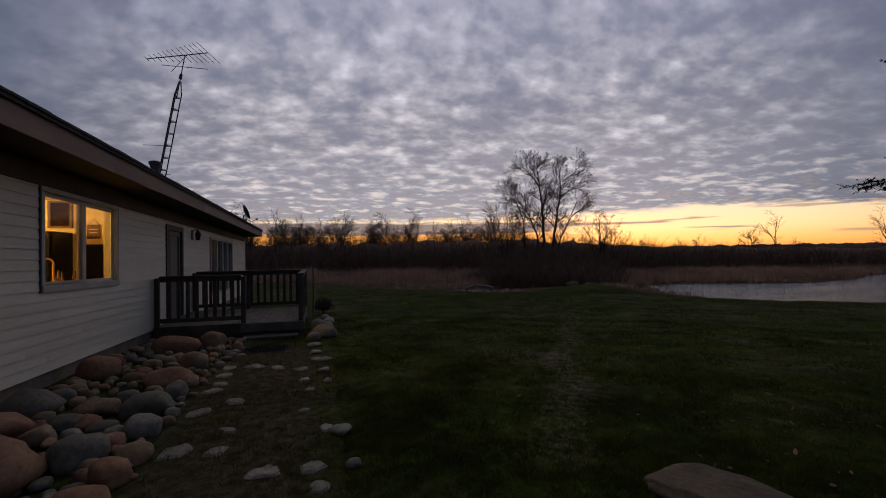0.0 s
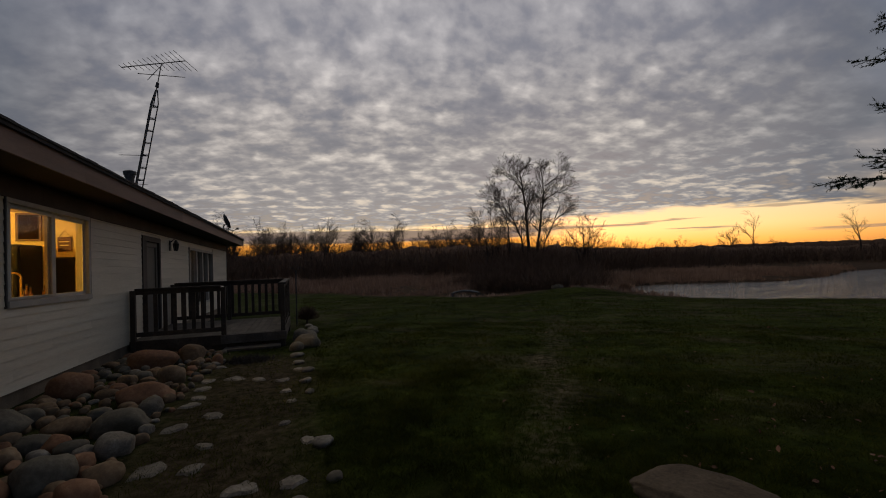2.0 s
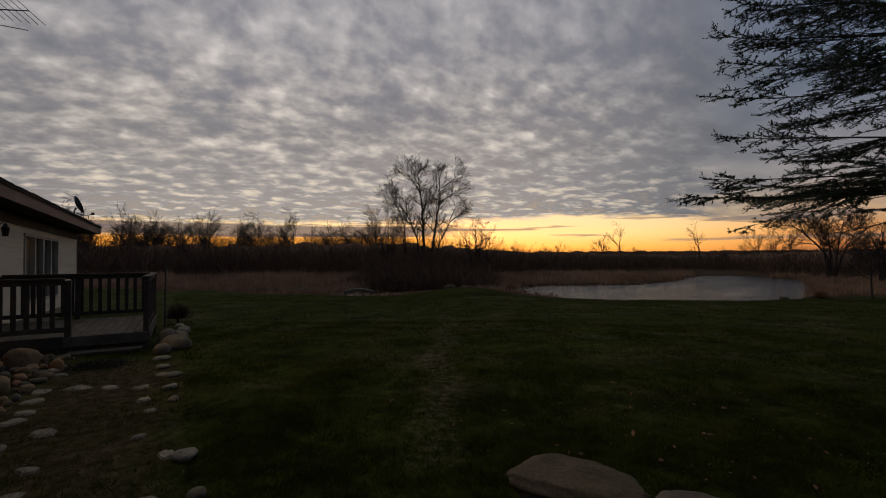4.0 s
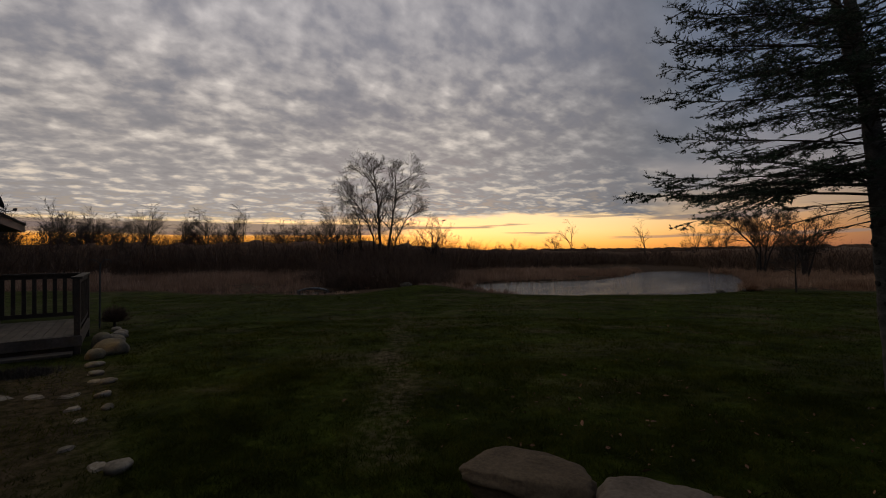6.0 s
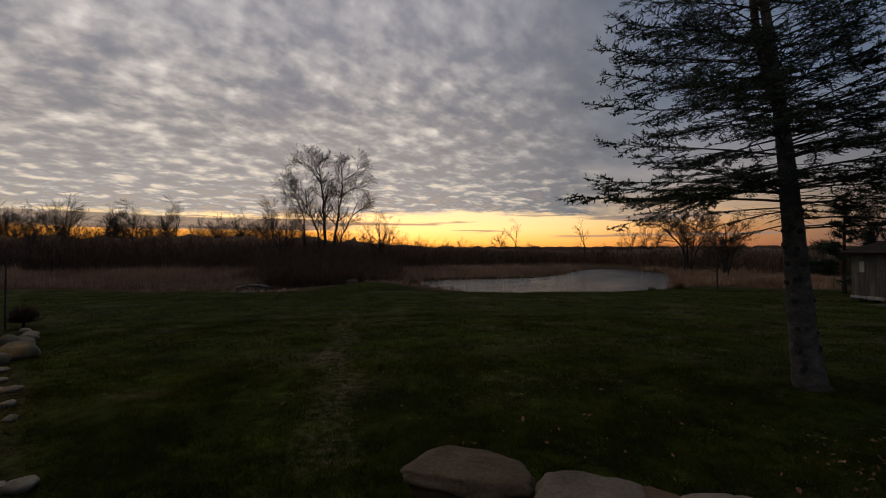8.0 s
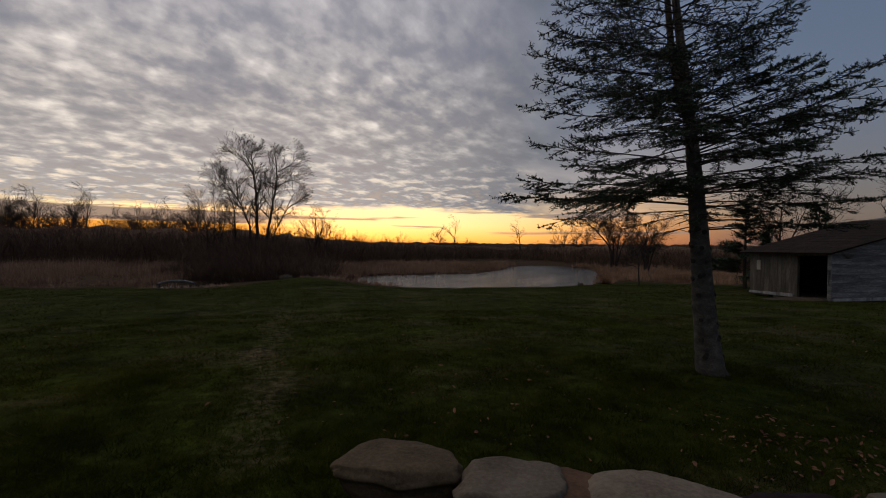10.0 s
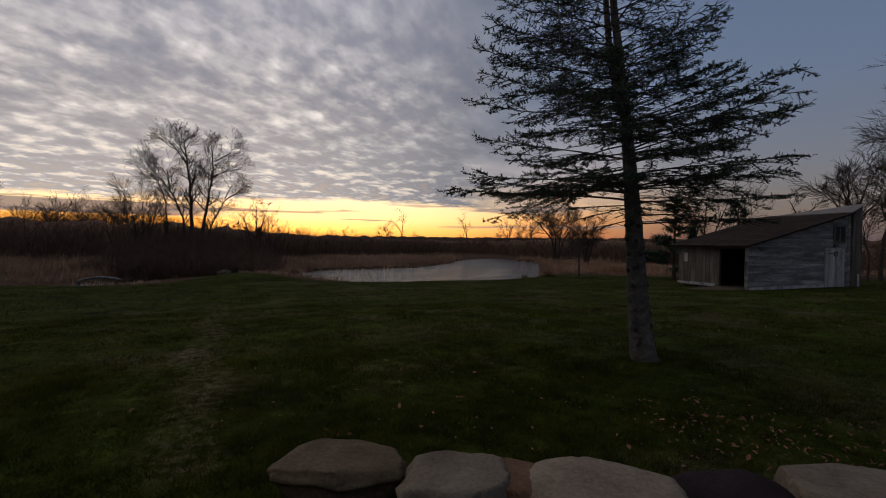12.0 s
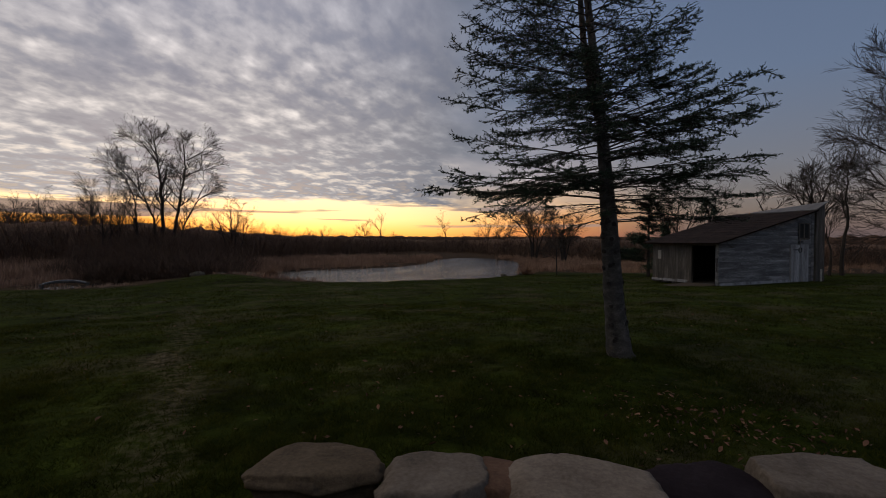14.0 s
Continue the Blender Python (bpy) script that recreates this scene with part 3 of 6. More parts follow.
    for u, v, off, left, right in ((a + 0.03, mid + 0.07, -0.012, 0.022, 0.095), (mid - 0.07, b - 0.03, -0.047, 0.055, 0.045)):
        sash = Shape()
        for lo, hi in (((u, z0 + 0.03), (u + left, z1 - 0.03)), ((v - right, z0 + 0.03), (v, z1 - 0.03)), ((u + left, z0 + 0.03), (v - right, z0 + 0.06)), ((u + left, z1 - 0.06), (v - right, z1 - 0.03))):
            sash.box((WALL_X + off - 0.016, lo[0], lo[1]), (WALL_X + off + 0.016, hi[0], hi[1]))
        sh = put("sash", sash, TRIM, win)
        pane = put("pane", Shape().box((WALL_X + off - 0.003, u + left - 0.008, z0 + 0.052), (WALL_X + off + 0.003, v - right + 0.008, z1 - 0.052)), GLASS, win)
        pane.visible_shadow = False
    # door with its frame
    a, b, z0, z1 = OPENINGS["door"]
    GREY = material("grey_door_paint", ((0.0715, 0.065, 0.0553), (0.099, 0.09, 0.0765), (0.127, 0.115, 0.0978)), 1.5, 0.6, 0.1)
    DARK_TRIM = material("dark_brown_trim", ((0.03, 0.025, 0.02), (0.05, 0.04, 0.034), (0.075, 0.06, 0.05)), 2, 0.7, 0.2)
    door = put("door", Shape().box((WALL_X - 0.09, a + 0.20, z0 + 0.02), (WALL_X - 0.045, b - 0.05, z1 - 0.06)), GREY, label="grey storm door with dark jamb, closed")
    put("jamb", Shape().box((WALL_X - 0.15, a - 0.055, z0), (WALL_X + 0.03, a + 0.195, z1)), DARK_TRIM, door)
    put("jamb", Shape().box((WALL_X - 0.15, b - 0.045, z0), (WALL_X + 0.03, b + 0.055, z1)), DARK_TRIM, door)
    put("header", Shape().box((WALL_X - 0.15, a - 0.055, z1 - 0.055), (WALL_X + 0.032, b + 0.055, z1 + 0.06)), DARK_TRIM, door)
    put("sill", Shape().box((WALL_X - 0.15, a + 0.198, z0 - 0.03), (WALL_X + 0.05, b - 0.048, z0 + 0.018)), DARK_METAL, door)
    put("storm_frame", Shape().box((WALL_X - 0.044, a + 0.2, z0 + 0.03), (WALL_X - 0.02, a + 0.31, z1 - 0.06)).box((WALL_X - 0.044, b - 0.16, z0 + 0.03), (WALL_X - 0.02, b - 0.05, z1 - 0.06)).box((WALL_X - 0.044, a + 0.31, z1 - 0.17), (WALL_X - 0.02, b - 0.16, z1 - 0.06)).box((WALL_X - 0.044, a + 0.31, z0 + 0.03), (WALL_X - 0.02, b - 0.16, z0 + 0.62)), GREY, door)
    put("door_handle", Shape().tube([(WALL_X + 0.03, b - 0.11, z0 + 0.93), (WALL_X + 0.035, b - 0.11, z0 + 1.10)], [0.012, 0.012], 6), DARK_METAL, door)
    # four-light picture window
    a, b, z0, z1 = OPENINGS["picture"]
    pw = put("window", Shape().box((WALL_X - 0.12, a, z0), (WALL_X + 0.03, a + 0.07, z1)).box((WALL_X - 0.12, b - 0.07, z0), (WALL_X + 0.03, b, z1)).box((WALL_X - 0.12, a + 0.07, z0), (WALL_X + 0.035, b - 0.07, z0 + 0.07)).box((WALL_X - 0.12, a + 0.07, z1 - 0.07), (WALL_X + 0.03, b - 0.07, z1)), TRIM, label="tall four-light window reflecting the sky")
    step = (b - a - 0.14) / 4
    for k in range(4):
        u = a + 0.07 + k * step
        pane = put("pane", Shape().box((WALL_X - 0.065, u, z0 + 0.07), (WALL_X - 0.058, u + step - 0.004, z1 - 0.07)), GLASS, pw)
        if k:
            put("mullion", Shape().box((WALL_X - 0.115, u - 0.06, z0 + 0.07), (WALL_X + 0.028, u + 0.06, z1 - 0.07)), TRIM, pw)
    drape = Shape()
    n = 120
    folds = [(WALL_X - 0.26 + 0.035 * math.sin(k * 0.9), a - 0.1 + (b - a + 0.2) * k / n) for k in range(n + 1)]
    drape.v = [(fx, fy, fz) for fz in (0.3, 2.5) for fx, fy in folds]
    drape.f = [(k, k + 1, n + 2 + k, n + 1 + k) for k in range(n)]
    put("curtain", drape, TRIM, pw, "drawn pale curtain behind the glass")
    return house


build_house()


def build_room():
    """The lit kitchen behind the slider window."""
    CREAM = material("cream_wall_paint", ((0.56, 0.45, 0.25), (0.64, 0.52, 0.30), (0.70, 0.58, 0.35)), 1.0, 0.7, 0.05)
    y0, y1, x0, x1 = 4.4, 9.35, -6.9, WALL_X - 0.165
    for nm, lo, hi in (("wall_north", (x0, y1, 0.2), (x1, y1 + 0.1, 2.71)), ("wall_south", (x0, y0 - 0.1, 0.2), (x1, y0, 2.71)), ("wall_west", (x0 - 0.1, y0 - 0.1, 0.2), (x0, y1 + 0.1, 2.71)),
                       ("floor", (x0 - 0.1, y0 - 0.1, 0.1), (x1, y1 + 0.1, 0.195)), ("ceiling", (x0 - 0.1, y0 - 0.1, 2.65), (x1 - 0.0, y1 - 0.002, 2.70))):
        tagged(part(nm, Shape().box(lo, hi), CREAM), "cream painted kitchen " + nm.split("_")[0], nm.split("_")[0], kind="structure")
    lamp = empty("ceiling_light", (-5.9, 7.5, 2.65), "round warm ceiling light in the kitchen", "ceiling light")
    part("base", Shape().tube([(0, 0, 0), (0, 0, -0.04)], [0.17, 0.17], 20), DARK_METAL, lamp)
    part("diffuser", Shape().tube([(0, 0, -0.041), (0, 0, -0.09), (0, 0, -0.11)], [0.15, 0.14, 0.06], 20), plain("lamp_glow", (1.0, 0.60, 0.16), 0.5, 0, 8.0), lamp)
    bulb = bpy.data.lights.new("bulb", "POINT")
    bulb.energy, bulb.color, bulb.shadow_soft_size = 235.0, (1.0, 0.58, 0.09), 0.12
    lit = new("bulb", bulb)
    lit.parent, lit.location = lamp, (0, 0, -0.28)
    # Two warm points in the panes, built as glowing bulbs on a made-up fitting.
    wl = empty("window_lamp", (WALL_X - 0.19, 15.72, 2.13), "two warm points built as small glowing bulbs behind the tall window", "lamp")
    part("bracket", Shape().bar((0, -0.12, 0.04), (0, 0.12, 0.04), 0.02), DARK_METAL, wl)
    part("stem", Shape().tube([(0, 0, 0.04), (0, 0, 0.5)], [0.008, 0.008], 6), DARK_METAL, wl)
    for off in (-0.11, 0.11):
        part("bulb", Shape().tube([(0, off, 0.03), (0, off, 0.0), (0, off, -0.04), (0, off, -0.06)], [0.015, 0.034, 0.03, 0.008], 10), plain("warm_point_glow", (1.0, 0.5, 0.12), 0.5, 0, 5.0), wl)
    y = y1 - 0.002
    FRAME = material("dark_red_wood", ((0.05, 0.018, 0.012), (0.09, 0.03, 0.02), (0.13, 0.05, 0.032)), 3, 0.5, 0.1)
    pic = empty("framed_picture", (-4.41, y, 2.4), "dark framed landscape picture on the cream wall", "picture")
    part("frame", Shape().box((-0.20, -0.03, -0.24), (0.16, -0.001, -0.205)).box((-0.20, -0.03, 0.205), (0.16, -0.001, 0.24)).box((-0.20, -0.03, -0.205), (-0.165, -0.001, 0.205)).box((0.125, -0.03, -0.205), (0.16, -0.001, 0.205)), FRAME, pic)
    part("canvas", Shape().box((-0.164, -0.015, -0.204), (0.124, -0.002, 0.204)), material("dusky_painting", ((0.010, 0.004, 0.003), (0.022, 0.010, 0.006), (0.05, 0.03, 0.017)), 5, 0.95, 0, spec=0.0), pic)
    fr = empty("refrigerator", (-4.44, y - 0.35, 0.196), "tall black refrigerator standing against the wall", "refrigerator")
    GLOSS = material("black_enamel", ((0.006, 0.006, 0.006), (0.01, 0.01, 0.011), (0.016, 0.016, 0.017)), 4, 0.6, 0, spec=0.1)
    part("body", Shape().box((-0.36, -0.30, 0), (0.20, 0.34, 1.88)), GLOSS, fr, bevel=0.015)
    part("door", Shape().box((-0.35, -0.345, 0.55), (0.19, -0.303, 1.87)), GLOSS, fr, bevel=0.012)
    part("drawer", Shape().box((-0.35, -0.345, 0.05), (0.19, -0.303, 0.535)), GLOSS, fr, bevel=0.012)
    part("handle", Shape().tube([(0.14, -0.375, 0.75), (0.14, -0.375, 1.5)], [0.012, 0.012], 8), DARK_METAL, fr)
    sw = empty("switch_plate", (-4.16, y, 1.98), "brown switch plate beside the refrigerator", "switch")
    part("plate", Shape().box((-0.05, -0.008, -0.06), (0.05, 0, 0.06)), FASCIA, sw)
    part("toggle", Shape().box((-0.008, -0.02, -0.015), (0.008, -0.0085, 0.015)), FASCIA, sw)
    sign = empty("hanging_plaque", (-3.93, y, 2.10), "small dark plaque hung by a string", "plaque")
    part("board", Shape().box((-0.10, -0.02, -0.13), (0.10, -0.003, 0.12)), FRAME, sign)
    part("string", Shape().tube([(-0.08, -0.01, 0.12), (0, -0.008, 0.24), (0.08, -0.01, 0.12)], [0.004] * 3, 5), DARK_METAL, sign)
    part("inscription", Shape().box((-0.07, -0.023, 0.03), (0.07, -0.0205, 0.045)).box((-0.06, -0.023, -0.03), (0.06, -0.0205, -0.015)), CREAM, sign)
    ov = empty("wall_board", (-3.94, y, 1.55), "black message board on the cream wall", "board")
    part("panel", Shape().box((-0.15, -0.02, -0.36), (0.15, -0.003, 0.32)), GLOSS, ov)
    part("ledge", Shape().box((-0.15, -0.05, -0.385), (0.15, -0.003, -0.362)), FRAME, ov)
    cnt = empty("kitchen_counter", (x1, 7.0, 0.196), "kitchen counter with sink under the window", "counter")
    part("cabinet", Shape().box((-0.58, -1.9, 0), (-0.02, 1.4, 0.87)), FASCIA, cnt)
    part("worktop", Shape().box((-0.62, -1.92, 0.872), (-0.005, 1.42, 0.912)), FASCIA, cnt)
    fa = empty("faucet", (-3.80, 7.82, 1.108), "brass gooseneck faucet at the sink", "faucet")
    BRASS = plain("brushed_brass", (0.55, 0.38, 0.16), 0.3, 1.0)
    arc = [(0, 0, 0), (0, 0, 0.42)] + [(-0.09 + 0.09 * math.cos(t), 0.02, 0.42 + 0.10 * math.sin(t)) for t in np.linspace(0.3, 3.0, 8)] + [(-0.18, 0.02, 0.36)]
    part("spout", Shape().tube(arc, [0.013] * len(arc), 8), BRASS, fa)
    part("base", Shape().tube([(0, 0, 0), (0, 0, 0.03)], [0.03, 0.025], 10), BRASS, fa)
    part("lever", Shape().tube([(0.0, 0.03, 0.03), (0.0, 0.10, 0.10)], [0.01, 0.007], 6), BRASS, fa)
    rng = random.Random(9)
    for k in range(5):
        bt = empty("bottle", (-3.84 + rng.uniform(-0.05, 0.05), 7.98 + k * 0.13, 1.108), "small bottle standing on the counter", "bottle", "bottles on the counter")
        h = rng.uniform(0.22, 0.34)
        part("glass_body", Shape().tube([(0, 0, 0), (0, 0, h * 0.65), (0, 0, h * 0.8), (0, 0, h)], [0.032, 0.032, 0.012, 0.012], 10), material("amber_glass", ((0.10, 0.04, 0.01), (0.2, 0.09, 0.03), (0.3, 0.16, 0.06)), 3, 0.2, 0), bt)
        part("cap", Shape().tube([(0, 0, h + 0.0005), (0, 0, h + 0.02)], [0.014, 0.014], 8), DARK_METAL, bt)


build_room()


# ---- deck ----
def build_deck():
    x0, x1, y0, y1, top, rail = WALL_X + 0.02, -0.42, 10.4, 13.3, 0.19, 1.23
    d = empty("deck", (x0, y0, gz(-1, 10.4)), "weathered wooden deck with railing at the house door", "deck")

    STEPWOOD = material("worn_step_wood", ((0.034, 0.027, 0.021), (0.07, 0.057, 0.046), (0.12, 0.10, 0.082)), 2.0, 0.85, 0.35, 26)

    def put(nm, s, parent=d, bevel=0.0):
        s.v = [(x - x0, y - y0, z - d.location.z) for x, y, z in s.v]
        return part(nm, s, STEPWOOD if "step" in nm or nm in ("deck_board", "post_cap") else DECKWOOD, parent, bevel=bevel)

    rng = random.Random(3)
    x = x0 + 0.01
    while x < x1 - 0.16:
        dz = rng.uniform(-0.003, 0.003)
        put("deck_board", Shape().box((x, y0 + 0.03, top - 0.035 + dz), (x + 0.132, y1 - 0.065, top + dz)))
        x += 0.14
    put("rim_joist", Shape().box((x0, y0 - 0.012, top - 0.21), (-1.70, y0 + 0.026, top - 0.002)), bevel=0.004)
    put("step_rim", Shape().box((-1.697, y0 - 0.05, top - 0.19), (x1 + 0.02, y0 + 0.026, top - 0.002)), bevel=0.006)
    put("rim_joist", Shape().box((x0, y1 - 0.06, top - 0.21), (x1, y1 - 0.022, top - 0.038)))
    put("rim_joist", Shape().box((x1 - 0.038, y0 + 0.028, top - 0.21), (x1, y1 - 0.062, top + 0.001)))
    g = gz(-1, 10.4)
    posts = [(x0 + 0.06, y0), (-1.64, y0), (x1 - 0.05, y0), (x1 - 0.05, y1 - 0.09), (x0 + 0.06, y1 - 0.09), (-1.95, y1 - 0.09)]
    for i, (px, py) in enumerate(posts):
        put("post", Shape().box((px - 0.045, py - 0.015, g - 0.1), (px + 0.045, py + 0.075, rail - 0.04)), bevel=0.004)
    put("post_cap", Shape().box((x1 - 0.13, y0 - 0.04, rail - 0.036), (x1 + 0.03, y0 + 0.16, rail + 0.005)), bevel=0.004)

    def run(a, b):
        a, b = Vector((*a, 0)), Vector((*b, 0))
        n = max(2, round((b - a).length / 0.17))
        up = Vector((0, 0, 1))
        put("top_rail", Shape().bar(a + up * (rail - 0.018), b + up * (rail - 0.018), 0.135, 0.036))
        put("rail", Shape().bar(a + up * (rail - 0.081), b + up * (rail - 0.081), 0.038, 0.088))
        put("rail", Shape().bar(a + up * (top + 0.12), b + up * (top + 0.12), 0.038, 0.088))
        for k in range(1, n):
            p = a.lerp(b, k / n)
            put("baluster", Shape().box((p.x - 0.036, p.y - 0.014, top + 0.165), (p.x + 0.036, p.y + 0.014, rail - 0.126)))

    run((x0 + 0.11, y0 + 0.03), (-1.685, y0 + 0.03))
    run((x0 + 0.11, y1 - 0.06), (x1 - 0.1, y1 - 0.06))
    run((x1 - 0.05, y0 + 0.08), (x1 - 0.05, y1 - 0.11))
    put("step_tread", Shape().box((-1.62, y0 - 0.34, g + 0.02), (x1 - 0.10, y0 - 0.016, g + 0.065)), bevel=0.004)
    put("step_riser", Shape().box((-1.60, y0 - 0.31, g - 0.08), (x1 - 0.12, y0 - 0.275, g + 0.018)))
    put("skirt", Shape().box((x0, y0 + 0.03, g - 0.1), (x1 - 0.05, y0 + 0.05, top - 0.215)))
    return d


build_deck()


# ---- wall lantern, dish, vents, antenna mast ----
def build_roof_things():
    lan = empty("wall_lantern", (WALL_X + 0.015, 13.3, 2.2), "unlit black wall lantern beside the door", "lantern")
    part("backplate", Shape().box((0, -0.06, -0.12), (0.02, 0.06, 0.14)), DARK_METAL, lan)
    part("arm", Shape().tube([(0.02, 0, 0.1), (0.1, 0, 0.17), (0.14, 0, 0.14)], [0.01] * 3, 6), DARK_METAL, lan)
    part("cage", Shape().tube([(0.14, 0, -0.13), (0.14, 0, 0.06)], [0.030, 0.050], 6), BLACK, lan)
    part("cap", Shape().tube([(0.14, 0, 0.065), (0.14, 0, 0.15)], [0.065, 0.02], 6), DARK_METAL, lan)
    for a in range(6):
        c, s = math.cos(a * math.pi / 3), math.sin(a * math.pi / 3)
        part("cage_bar", Shape().tube([(0.14 + 0.038 * c, 0.038 * s, -0.13), (0.14 + 0.065 * c, 0.065 * s, 0.06)], [0.011, 0.011], 4), DARK_METAL, lan)
    # satellite dish near the far eave
    bz = 2.915
    dish = empty("satellite_dish", (-2.95, 18.9, bz), "small grey satellite dish on the roof edge", "satellite dish")
    part("foot", Shape().box((-0.08, -0.08, -0.05), (0.08, 0.08, 0.0)), DARK_METAL, dish)
    part("mast", Shape().tube([(0, 0, -0.01), (0, 0, 0.25), (0.05, 0, 0.33)], [0.025] * 3, 8), DARK_METAL, dish)
    bowl = Shape()
    axis = Vector((0.85, 0.35, 0.38)).normalized()
    sx = axis.cross(Vector((0, 0, 1))).normalized()
    sy = sx.cross(axis)
    rings, seg = 5, 20
    for r in range(rings + 1):
        for k in range(seg):
            a, q = 2 * math.pi * k / seg, r / rings
            bowl.v.append(tuple(Vector((0.06, 0, 0.42)) + sx * (0.25 * q * math.cos(a)) + sy * (0.29 * q * math.sin(a)) + axis * (0.07 * q * q)))
    for r in range(rings):
        for k in range(seg):
            i, j = r * seg + k, r * seg + (k + 1) % seg
            bowl.f.append((i, j, j + seg, i + seg))
    reflector = part("reflector", bowl, DARK_METAL, dish, smooth=True)
    t = reflector.modifiers.new("thickness", "SOLIDIFY")
    t.thickness = 0.012
    part("feed_arm", Shape().tube([(0.05, 0, 0.16), (0.30, 0.10, 0.08), (0.44, 0.16, 0.14)], [0.014] * 3, 6), DARK_METAL, dish)
    part("feed_horn", Shape().box((0.42, 0.13, 0.12), (0.50, 0.20, 0.20)), DARK_METAL, dish)
    # roof vents
    v = empty("roof_vent", (-3.62, 11.45, 3.35), "grey metal roof vent with a cap", "vent")
    part("pipe", Shape().tube([(0, 0, -0.16), (0, 0, 0.30)], [0.085, 0.085], 14), DARK_METAL, v)
    part("collar", Shape().tube([(0, 0, 0.302), (0, 0, 0.36)], [0.10, 0.10], 14), DARK_METAL, v)
    part("cap", Shape().tube([(0, 0, 0.362), (0, 0, 0.43), (0, 0, 0.46)], [0.125, 0.125, 0.04], 14), DARK_METAL, v)
    c = empty("chimney_pipe", (-4.25, 6.75, 3.36), "pale grey plastic vent pipe leaning on the roof", "vent pipe")
    part("pipe", Shape().tube([(0, 0, 0), (0.20, 0, 0.74), (0.205, 0, 0.755)], [0.062, 0.062, 0.056], 18), TRIM, c)
    part("flashing", Shape().tube([(-0.01, 0, 0.0), (0.075, 0, 0.28)], [0.15, 0.068], 18), SHINGLE, c)
    # lattice mast and its aerial
    mx, my = -7.95, 22.7
    g = gz(mx, my)
    mast = empty("antenna_mast", (mx, my, g), "tall three-legged lattice antenna mast beside the house", "antenna mast")
    h, w = 9.6 - g, 0.17
    lean = Vector((0.18, 0.0, 1.0))
    legs = []
    for k in range(3):
        a = 2 * math.pi * k / 3 + 0.5
        foot = Vector((w * math.cos(a), w * math.sin(a), 0))
        pts = [foot + lean * h * t for t in (0, 0.5, 0.94)] + [foot * 0.25 + lean * h]
        legs.append(pts)
        part("leg", Shape().tube(pts, [0.026] * 4, 6), DARK_METAL, mast)
    z = 0.4
    while z < h * 0.94:
        ring = [Vector((w * math.cos(2 * math.pi * k / 3 + 0.5), w * math.sin(2 * math.pi * k / 3 + 0.5), 0)) + lean * z for k in range(3)]
        for k in range(3):
            part("rung", Shape().tube([ring[k], ring[(k + 1) % 3]], [0.017, 0.017], 5), DARK_METAL, mast)
            part("brace", Shape().tube([ring[k] + Vector((0, 0, 0.02)), ring[(k + 1) % 3] + lean * 0.05], [0.007, 0.007], 4), DARK_METAL, mast)
        z += 0.55
    top = lean * h
    head = lean * (h + 1.2)
    part("pole", Shape().tube([top - lean * 0.8, head], [0.024, 0.02], 8), DARK_METAL, mast)
    part("rotator", Shape().tube([top + lean * 0.12, top + lean * 0.34], [0.07, 0.06], 10), DARK_METAL, mast)
    aer = part("boom", Shape().tube([head + Vector((-1.4, -0.4, -0.45)), head + Vector((0.88, 0.4, 0.40))], [0.022, 0.022], 6), DARK_METAL, mast, "roof aerial boom")
    a0, a1 = head + Vector((-1.4, -0.4, -0.45)), head + Vector((0.88, 0.4, 0.40))
    side = Vector((0.66, 0.10, -0.58)).normalized()
    for k in range(13):
        q = k / 12
        p = a0.lerp(a1, q)
        ln = 0.14 + 0.5 * q
        part("element", Shape().tube([p - side * ln, p + side * ln], [0.012, 0.012], 4), DARK_METAL, aer)
    part("strut", Shape().tube([head + Vector((-0.9, -0.1, -0.55)), head + Vector((0.9, 0.2, -0.45))], [0.016, 0.016], 5), DARK_METAL, aer)
    part("strut", Shape().tube([head + Vector((-0.5, -0.2, -0.85)), head + Vector((0.1, 0, 0.05))], [0.014, 0.014], 5), DARK_METAL, aer)
    part("side_arm", Shape().tube([lean * 7.0 + Vector((-0.95, 0, 0)), lean * 7.0 + Vector((0.2, 0, 0))], [0.012, 0.012], 5), DARK_METAL, mast)
    part("side_arm", Shape().tube([lean * 5.75 + Vector((-0.9, 0, 0.05)), lean * 5.75 + Vector((0.35, 0, -0.05))], [0.012, 0.012], 5), DARK_METAL, mast)


build_roof_things()


